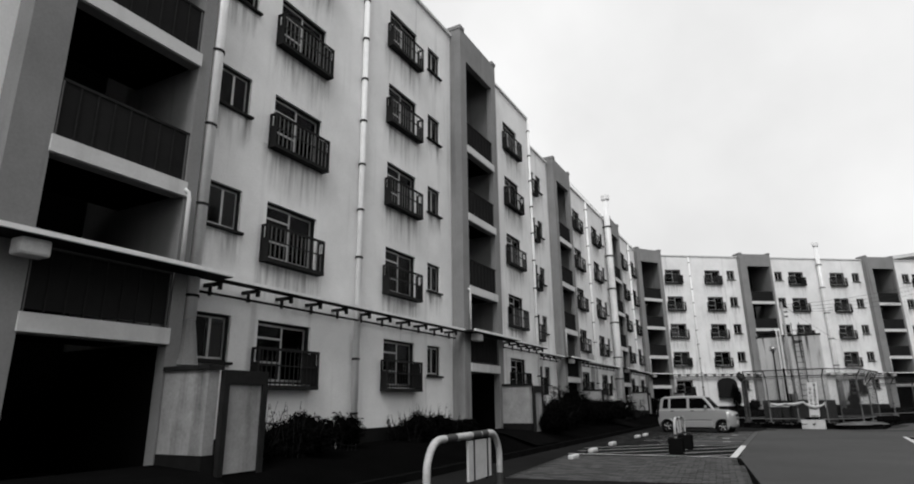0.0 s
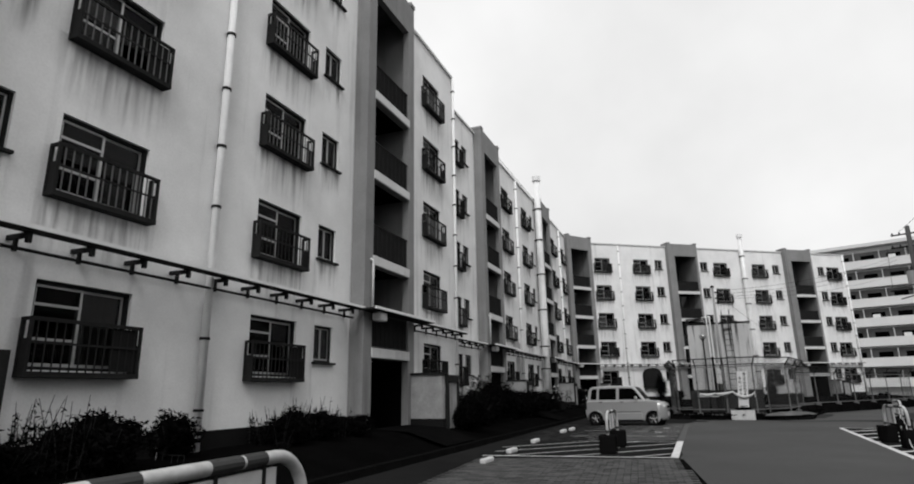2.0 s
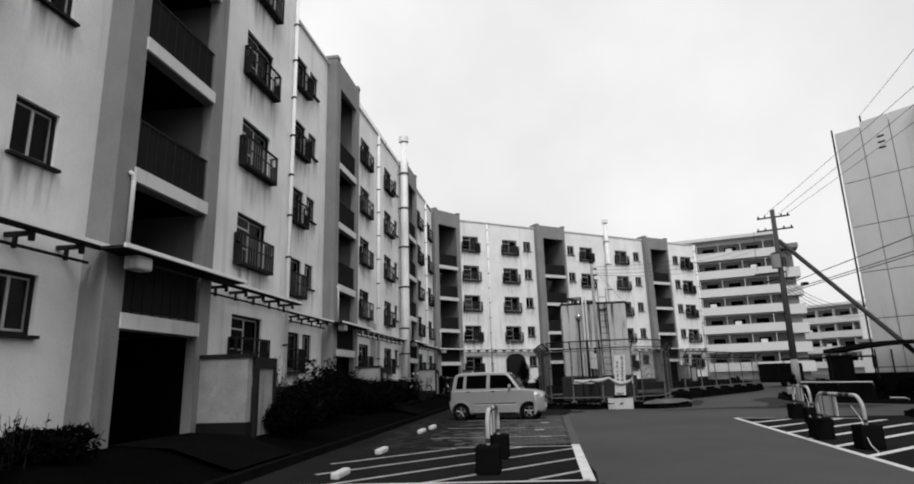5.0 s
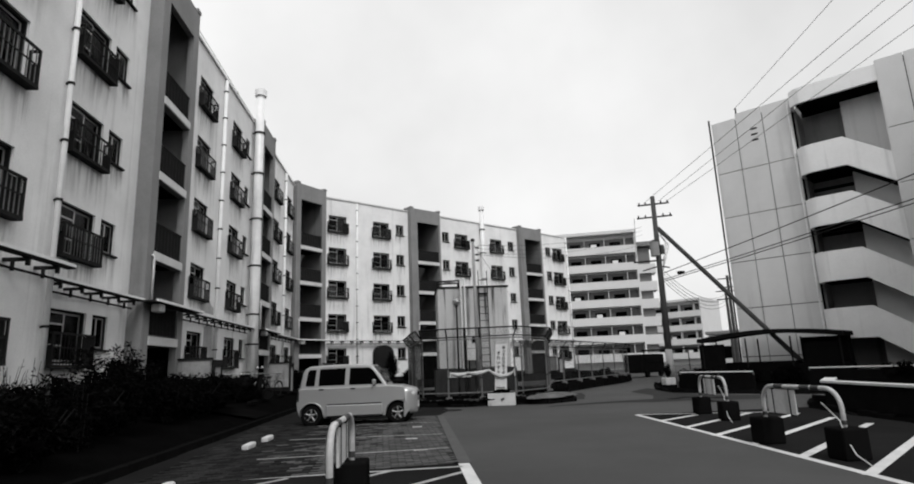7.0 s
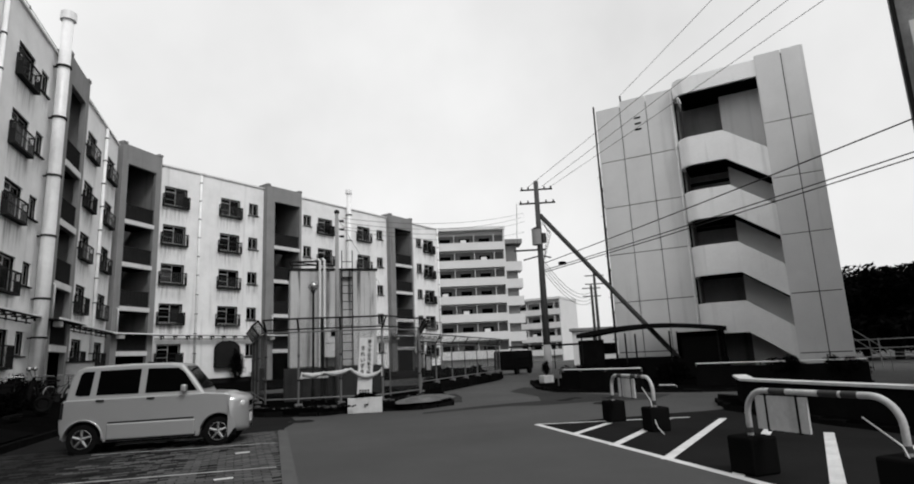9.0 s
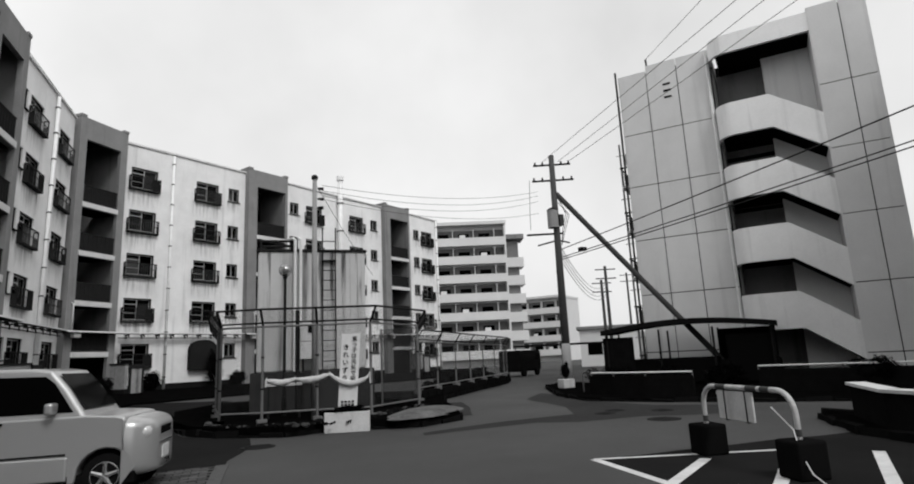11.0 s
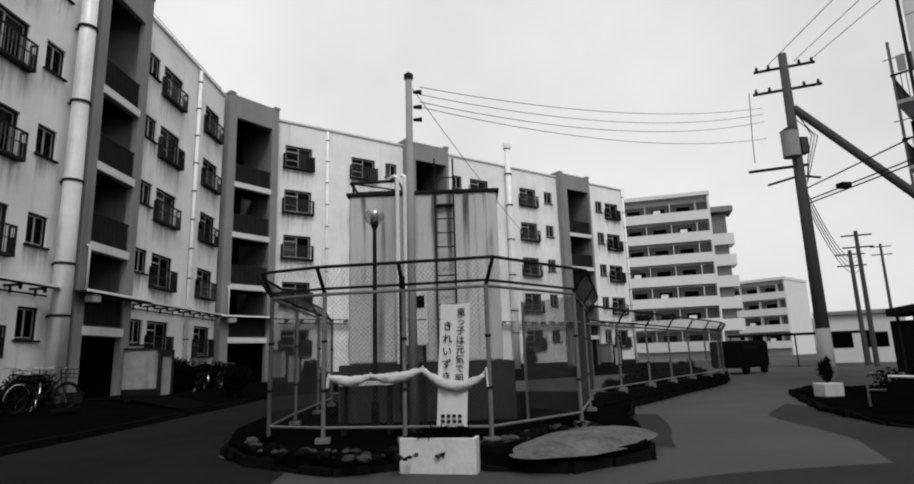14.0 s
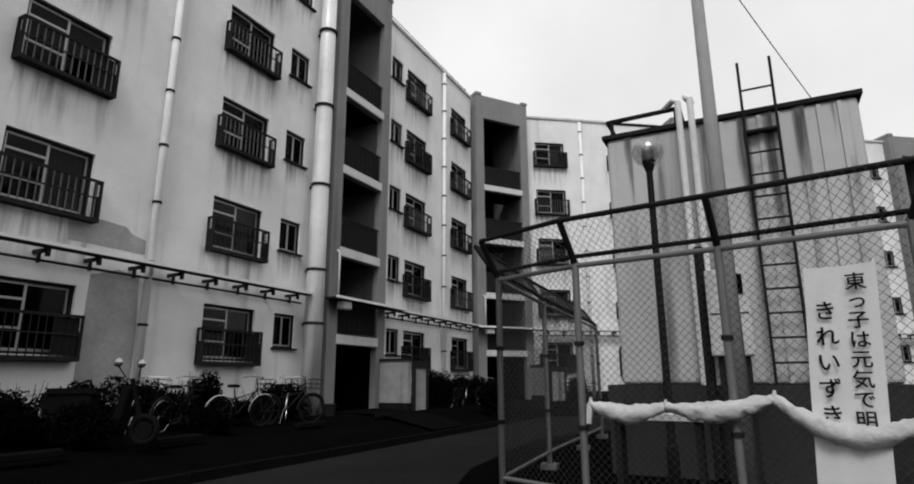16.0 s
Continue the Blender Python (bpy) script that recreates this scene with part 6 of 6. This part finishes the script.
# ---- plants ----
def leaves(mesh, rng, centre, radii, count, size, upright=0.0):
    for _ in range(count):
        while True:
            p = Vector((rng.uniform(-1, 1), rng.uniform(-1, 1), rng.uniform(-1, 1)))
            if .25 < p.length < 1:
                break
        k = .75 + .35 * noise.noise(p * 2.3 + Vector(centre))
        c = Vector((centre[0] + p.x * radii[0] * k, centre[1] + p.y * radii[1] * k, centre[2] + p.z * radii[2] * k))
        a = Vector((rng.gauss(0, 1), rng.gauss(0, 1), rng.gauss(upright, .7))).normalized() * size * rng.uniform(.6, 1.4)
        s = a.cross(Vector((rng.gauss(0, 1), rng.gauss(0, 1), rng.gauss(0, 1)))).normalized() * size * .32
        i = len(mesh.v)
        mesh.v += [tuple(c - a), tuple(c + s), tuple(c + a), tuple(c - s)]
        mesh.f.append((i, i + 1, i + 2, i + 3))


def bush(x, y, z, rx, ry, h, label, count=1500, size=.05, seed=1, name="bush", mat_=None, upright=0.0):
    rng = random.Random(seed)
    th = thing(name, label, name, pose(x, y, z), "shrubs by the wall")
    st = Mesh()
    for k in range(6):
        a = rng.uniform(0, 6.28)
        st.tube([(0, 0, -.05), (rx * .4 * math.cos(a), ry * .4 * math.sin(a), h * .4), (rx * .7 * math.cos(a), ry * .7 * math.sin(a), h * .75)], [.025, .018, .008], 5)
    part("branching", st, M_BARK, th)
    cr = Mesh()
    leaves(cr, rng, (0, 0, h * .52), (rx, ry, h * .52), count, size, upright)
    for _ in range(4):
        leaves(cr, rng, (rng.uniform(-.6, .6) * rx, rng.uniform(-.6, .6) * ry, h * rng.uniform(.6, .85)), (rx * .4, ry * .4, h * .3), count // 6, size, upright)
    leaves(cr, rng, (0, 0, h * .48), (rx * .78, ry * .78, h * .46), count // 3, size * 2.1, upright)
    part("crown", cr, mat_ or M_LEAF, th)
    return th


def weeds(x, y, z, w, h, label, seed, stalks=40, mat_=None):
    rng = random.Random(seed)
    th = thing("weed_clump", label, "weeds", pose(x, y, z), "shrubs by the wall")
    st, lv = Mesh(), Mesh()
    for _ in range(stalks):
        px, py = rng.uniform(-w, w), rng.uniform(-.3, .3)
        hh = h * rng.uniform(.45, 1.05)
        tip = Vector((px + rng.gauss(0, .12), py + rng.gauss(0, .12), hh))
        st.tube([(px, py, 0), ((px + tip.x) / 2, (py + tip.y) / 2, hh * .6), tip], [.008, .006, .003], 4, False)
        for k in range(30):
            t_ = 1 - rng.random() ** .7 * .95
            s_ = .05 + .11 * (1 - t_)
            leaves(lv, rng, (px + (tip.x - px) * t_, py + (tip.y - py) * t_, hh * t_ * .93), (s_, s_, s_), 1, .035 + .035 * (1 - t_), .6)
    part("stalk_growth", st, M_BARK, th)
    part("foliage", lv, mat_ or M_LEAF, th)
    return th


def on1(u, off):
    return D1[0] * u + N1[0] * off, D1[1] * u + N1[1] * off


random.seed(5)
for i, (u, off, rx, h) in enumerate(((11.6, -6.2, .55, .85), (9.9, -6.3, .7, .8), (8.9, -6.0, .5, .6))):
    bush(*on1(u, off), .40, rx, .5, h, "dark clipped shrub against the wall", 1400, .045, 20 + i)
for i, (u, off, w_, h) in enumerate(((9.6, -6.5, .7, 1.1), (14.3, -6.4, .45, .85), (15.3, -6.4, .5, 1.0), (16.3, -6.4, .45, .8), (17.3, -6.4, .4, .6))):
    weeds(*on1(u, off), .40, w_, h, "dark ragged weeds growing along the wall", 40 + i, 60)
for i, (u, off, rx, ry, h) in enumerate(((14.4, -6.2, .7, .45, .75), (15.4, -6.2, .7, .45, .8), (16.7, -6.25, .8, .4, .65), (10.2, -6.0, .8, .6, .95), (36.2, -6.9, 1.2, .7, .95), (37.6, -7.2, 1.0, .6, 1.0), (38.9, -7.1, 1.1, .7, 1.1), (40.6, -7.2, 1.1, .5, .75), (42.4, -7.15, .9, .5, .95), (37.0, -6.1, .9, .4, .75), (39.6, -6.2, .6, .3, .55), (49.6, -7.0, 1.0, .6, 1.4), (51.2, -7.0, 1.0, .5, 1.2), (53.0, -7.1, 1.1, .5, 1.2), (23.4, -5.6, .95, .7, 1.1), (24.6, -5.5, .95, .7, 1.2), (21.9, -5.3, .7, .5, .7), (26.6, -5.75, 1.15, .8, 1.75), (25.7, -5.5, .6, .6, 1.3),
                                      (28.8, -5.7, .9, .7, 1.15), (30.2, -5.6, 1.1, .8, 1.25), (31.8, -5.7, 1.1, .8, 1.1), (33.2, -5.9, .8, .7, .9), (22.6, -5.7, .7, .5, .8))):
    bush(*on1(u, off), .35, rx, ry, h, "dense dark shrub on the bank", 2300, .05, 60 + i)
weeds(*on1(22.7, -5.9), .45, .8, 1.6, "pale tall weeds among the shrubs", 77, 60, M_LEAFPALE)
bush(*on1(22.3, -5.1), .2, .95, .5, 1.15, "dense dark shrub on the bank", 2300, .05, 58)
bush(*on1(50.2, -4.9), .25, .75, .6, 1.15, "round dark shrub by the corner entrance", 1800, .05, 57)
weeds(*on1(24.0, -5.9), .3, .8, 1.35, "dark tall weeds among the shrubs", 78, 50)
for i, (u, w_, h) in enumerate(((36.6, .9, .9), (38.3, .8, .8), (40.4, .6, 1.1), (42.4, .8, .8), (43.5, .4, 1.0))):
    weeds(*on1(u, -7.7), .5, w_, h, "tangled weeds behind the bicycles", 90 + i, 45, M_LEAFPALE if i in (2, 4) else M_LEAF)
bush(*on1(40.0, -7.0), .45, .55, .45, 1.1, "dark potted shrub behind the bicycles", 1200, .05, 99)
bush(19.75, 41.25, .44, .25, .2, .7, "leafy potted plant at the pole foot", 350, .05, 100)
bush(8.66, 34.44, .42, .44, .10, .14, "low dark plants filling the planter", 500, .04, 101)
for i, (u2, h) in enumerate(((31.0, 1.2), (34.8, 2.3), (36.4, 1.0), (42.5, 1.2), (46.5, 1.5))):
    x, y = D2[0] * u2 + N2[0] * (OFF_C + .9), D2[1] * u2 + N2[1] * (OFF_C + .9)
    bush(x, y, .4, .7, .6, h, "dark shrub before the far wing", 1200, .06, 110 + i)
for i in range(7):
    bush(15.6 + i * 1.25, 45.3 + i * 1.45, .1, .7, .6, .45 + .2 * (i % 3), "dark shrub behind the roadside fence", 900, .07, 130 + i)
for i, (x, y) in enumerate(((19.0, 37.5), (20.2, 36.0), (21.0, 34.5), (22.6, 30.8), (23.4, 29.3))):
    bush(x, y, .1, .9, .8, .9, "dark shrub in the walled bed", 1100, .06, 150 + i)


def tree(x, y, h, r, seed, label):
    rng = random.Random(seed)
    t_ = thing("tree", label, "tree", pose(x, y, 0), "trees behind the estate")
    part("trunk", Mesh().tube([(0, 0, 0), (.1, .05, h * .3), (.05, .1, h * .6)], [.3, .22, .12], 8), M_BARK, t_)
    lb = Mesh(); cr = Mesh()
    for k in range(9):
        a = rng.uniform(0, 6.28); zz = h * rng.uniform(.12, .8); rr = r * rng.uniform(.4, .75)
        tip = (rr * math.cos(a), rr * math.sin(a), zz + h * .1)
        lb.tube([(.05, .05, zz * .75), tip], [.1, .03], 5)
        leaves(cr, rng, tip, (r * .55, r * .55, h * .22), 700, .26)
    leaves(cr, rng, (0, 0, h * .72), (r * .75, r * .75, h * .3), 1500, .30)
    leaves(cr, rng, (0, 0, h * .32), (r * .95, r * .95, h * .3), 1200, .34)
    part("limb_growth", lb, M_BARK, t_)
    part("crown", cr, M_LEAF, t_)


for i in range(9):
    k = -6.0 + 1.9 * i
    x, y = 48.5 - .5 * k + (i % 2) * 4.5, 43.2 + .865 * k + (i % 2) * 2.5
    h, r = 5.6 + 1.2 * ((i * 7) % 3) * .6, 3.2 + .5 * (i % 3)
    tree(x, y, h, r, 200 + i, "dark broad tree beyond the stair building")


# ---- bicycles ----
def bicycle(m, label, seed=0):
    bk = thing("bicycle", label, "bicycle", m, "parked bicycles")
    for cx in (0, 1.06):
        wh = part("wheel", Mesh().tube([(cx + .31 * math.cos(2 * math.pi * k / 24), 0, .33 + .31 * math.sin(2 * math.pi * k / 24)) for k in range(25)], .018, 6, False), M_TYRE, bk)
        part("rim", Mesh().tube([(cx + .285 * math.cos(2 * math.pi * k / 24), 0, .33 + .285 * math.sin(2 * math.pi * k / 24)) for k in range(25)], .009, 5, False), M_CHROME if seed % 3 == 0 else M_RAIL, wh)
        sp = Mesh()
        for k in range(12):
            a = 2 * math.pi * k / 12
            sp.tube([(cx, 0, .33), (cx + .28 * math.cos(a), 0, .33 + .28 * math.sin(a))], .0025, 3, False)
        part("spoke_ring", sp, M_RAIL, wh)
        part("mudguard", Mesh().tube([(cx + .345 * math.cos(radians(a)), 0, .33 + .345 * math.sin(radians(a))) for a in range(20, 181, 16)], .016, 5), M_CHROME if seed % 2 else M_BAND, bk)
    fr = Mesh()
    fr.tube([(0, 0, .33), (.42, 0, .30), (.30, 0, .80)], .014, 6)
    fr.tube([(.42, 0, .30), (.88, 0, .78)], .017, 6)
    fr.tube([(.34, 0, .60), (.86, 0, .72)], .014, 6)
    fr.tube([(0, 0, .33), (.33, 0, .62)], .010, 6)
    fr.tube([(1.06, 0, .33), (.90, 0, .70), (.84, 0, 1.0)], .015, 6)
    part("frame", fr, M_DARKFRAME, bk)
    part("handlebar", Mesh().tube([(.70, -.27, 1.0), (.84, -.2, 1.03), (.84, .2, 1.03), (.70, .27, 1.0)], .012, 6), M_CHROME, bk)
    bevel(part("saddle", Mesh().box(.16, .40, -.07, .07, .82, .88), M_BLACK, bk), .03)
    bs_ = Mesh()
    for z in (.78, .88, .98):
        bs_.tube([(.94, -.15, z), (1.2, -.15, z), (1.2, .15, z), (.94, .15, z), (.94, -.15, z)], .006, 4)
    for x, y in ((.94, -.15), (1.2, -.15), (1.2, .15), (.94, .15), (1.07, -.15), (1.07, .15)):
        bs_.tube([(x, y, .78), (x, y, .98)], .005, 4)
    part("basket", bs_, M_RAIL, bk)
    part("stand", Mesh().tube([(.02, .05, .33), (-.08, .1, .0)], .01, 5), M_CHROME, bk)
    return bk


for i, (u, off, turn) in enumerate(((38.7, -6.5, 60), (39.9, -6.4, 35), (41.1, -6.3, 20), (41.9, -6.5, 80), (50.3, -6.4, 50), (51.3, -6.5, 70), (52.3, -6.4, 40), (38.4, -6.8, 75))):
    x, y = on1(u, off)
    bicycle(pose(x, y, .46, 4, 0, 81 + turn - 40), "old bicycle with a front basket parked by the wall", i)
bicycle(pose(-4.9, 13.35, .36, 84, 0, -22), "old bicycle lying on the dark bank", 9)
sx, sy = on1(37.2, -6.0)
sc = thing("scooter", "dark covered scooter with two bright mirrors by the wall", "scooter", pose(sx, sy, .45, 0, 0, 20))
sb = Mesh()
sb.v = [(x, s * w_, z) for s in (-1, 1) for x, z, w_ in ((-.85, .62, .10), (-.55, .34, .15), (.28, .22, .16), (.42, .30, .14), (.52, .86, .12), (.40, .92, .12), (.30, .36, .15), (.0, .40, .15), (-.05, .76, .14), (-.80, .80, .11))]
sb.f = [tuple(range(10))[::-1], tuple(range(10, 20))] + [(k, (k + 1) % 10, 10 + (k + 1) % 10, 10 + k) for k in range(10)]
bevel(part("body", sb, M_BLACK, sc), .03)
part("seat", Mesh().box(-.7, .05, -.16, .16, .78, .86), M_BLACK, sc)
part("fork", Mesh().tube([(.72, 0, .24), (.48, 0, 1.0)], .035, 8), M_BLACK, sc)
for s in (-1, 1):
    part("mirror", Mesh().ball((.42, s * .36, 1.24), .07, 10, 6), M_CHROME, sc)
    part("mirror_stalk", Mesh().tube([(.48, s * .2, 1.02), (.42, s * .36, 1.2)], .01, 5), M_BLACK, sc)
for x in (-.55, .75):
    part("wheel", Mesh().tube([(x + .19 * math.cos(2 * math.pi * k / 20), 0, .24 + .19 * math.sin(2 * math.pi * k / 20)) for k in range(21)], .05, 8, False).tube([(x, -.03, .24), (x, .03, .24)], .13, 14), M_TYRE, sc)
part("number_plate", Mesh().box(-.80, -.79, -.1, .1, .42, .58), M_WHITE, sc)
for i, (u, off) in enumerate(((40.6, -7.3), (41.2, -7.35), (44.0, -6.9), (44.3, -7.2))):
    x, y = on1(u, off)
    pt = thing("flower_pot", "dark plastic flower pot by the wall", "flower pot", pose(x, y, .5), "flower pots")
    part("pot", Mesh().tube([(0, 0, 0), (0, 0, .26), (0, 0, .30), (0, 0, .30)], [.13, .18, .20, .16], 14), M_BAND, pt)

# ---- pavers of the parking bay, last ----
pav = thing("paved_bay", "weathered concrete pavers with mossy joints in the parking bay", "paving", kind="structure")
px0, px1, py0, py1 = 0.35, 4.55, 22.5, 31.6
bed = Mesh()
bed.prism([(-.3, py0), (4.35, py0), (5.75, py1), (0.6, py1)], -.02, .005)
part("bed", bed, M_JOINT, pav)
pm = Mesh().box(-.112, .112, -.052, .052, 0, .045)
pm_data = pm.data("paver", M_PAVER)
rest, mossy = Mesh(), Mesh()
random.seed(31)
count = 0
row = 0
y = py0 + .07
while y < py1 - .05:
    shift = (y - py0) / (py1 - py0)
    xa, xb = -.2 + .9 * shift, 4.3 + 1.4 * shift
    x = xa + (.12 if row % 2 else 0)
    while x < xb:
        z = -.031 + random.uniform(-.003, .003)
        rot = pose(x, y, z, random.uniform(-.6, .6), random.uniform(-.6, .6), random.uniform(-.8, .8))
        if 2.2 < x < 4.6 and 22.5 < y < 25.2 and count < 300:
            part("paver", pm_data, None, pav, m=rot)
            count += 1
        else:
            dry = (x - xa) / (xb - xa) + random.uniform(-.3, .3) + .25 * noise.noise(Vector((x * .8, y * .8, 2)))
            (rest if dry > .55 else mossy).box(-.112, .112, -.052, .052, 0, .045, rot)
        x += .24
    y += .122
    row += 1
part("bed", Mesh().prism([(-.9, 12.4), (3.7, 12.4), (3.85, 17.75), (-.5, 17.75)], -.02, .005), M_JOINT, pav)
y, row = 12.5, 0
while y < 17.7:
    x = -.75 + .06 * (y - 12.5) + (.12 if row % 2 else 0)
    while x < 3.55 + .03 * (y - 12.5):
        rest.box(-.112, .112, -.052, .052, 0, .045, pose(x, y, -.031 + random.uniform(-.003, .003), random.uniform(-.6, .6), random.uniform(-.6, .6), random.uniform(-.8, .8)))
        x += .24
    y += .122
    row += 1
tagged(part("pavers_far", rest, M_PAVERALL, pav), kind="stuff")
tagged(part("pavers_mossy", mossy, M_PAVERMOSS, pav, "dark mossy pavers"), kind="stuff")
edge = Mesh().box(0, 9.2, -.07, .12, -.02, .016)
part("edging", edge, M_PAVER, pav, m=pose(4.42, 22.45, 0, 0, 0, 81.2))
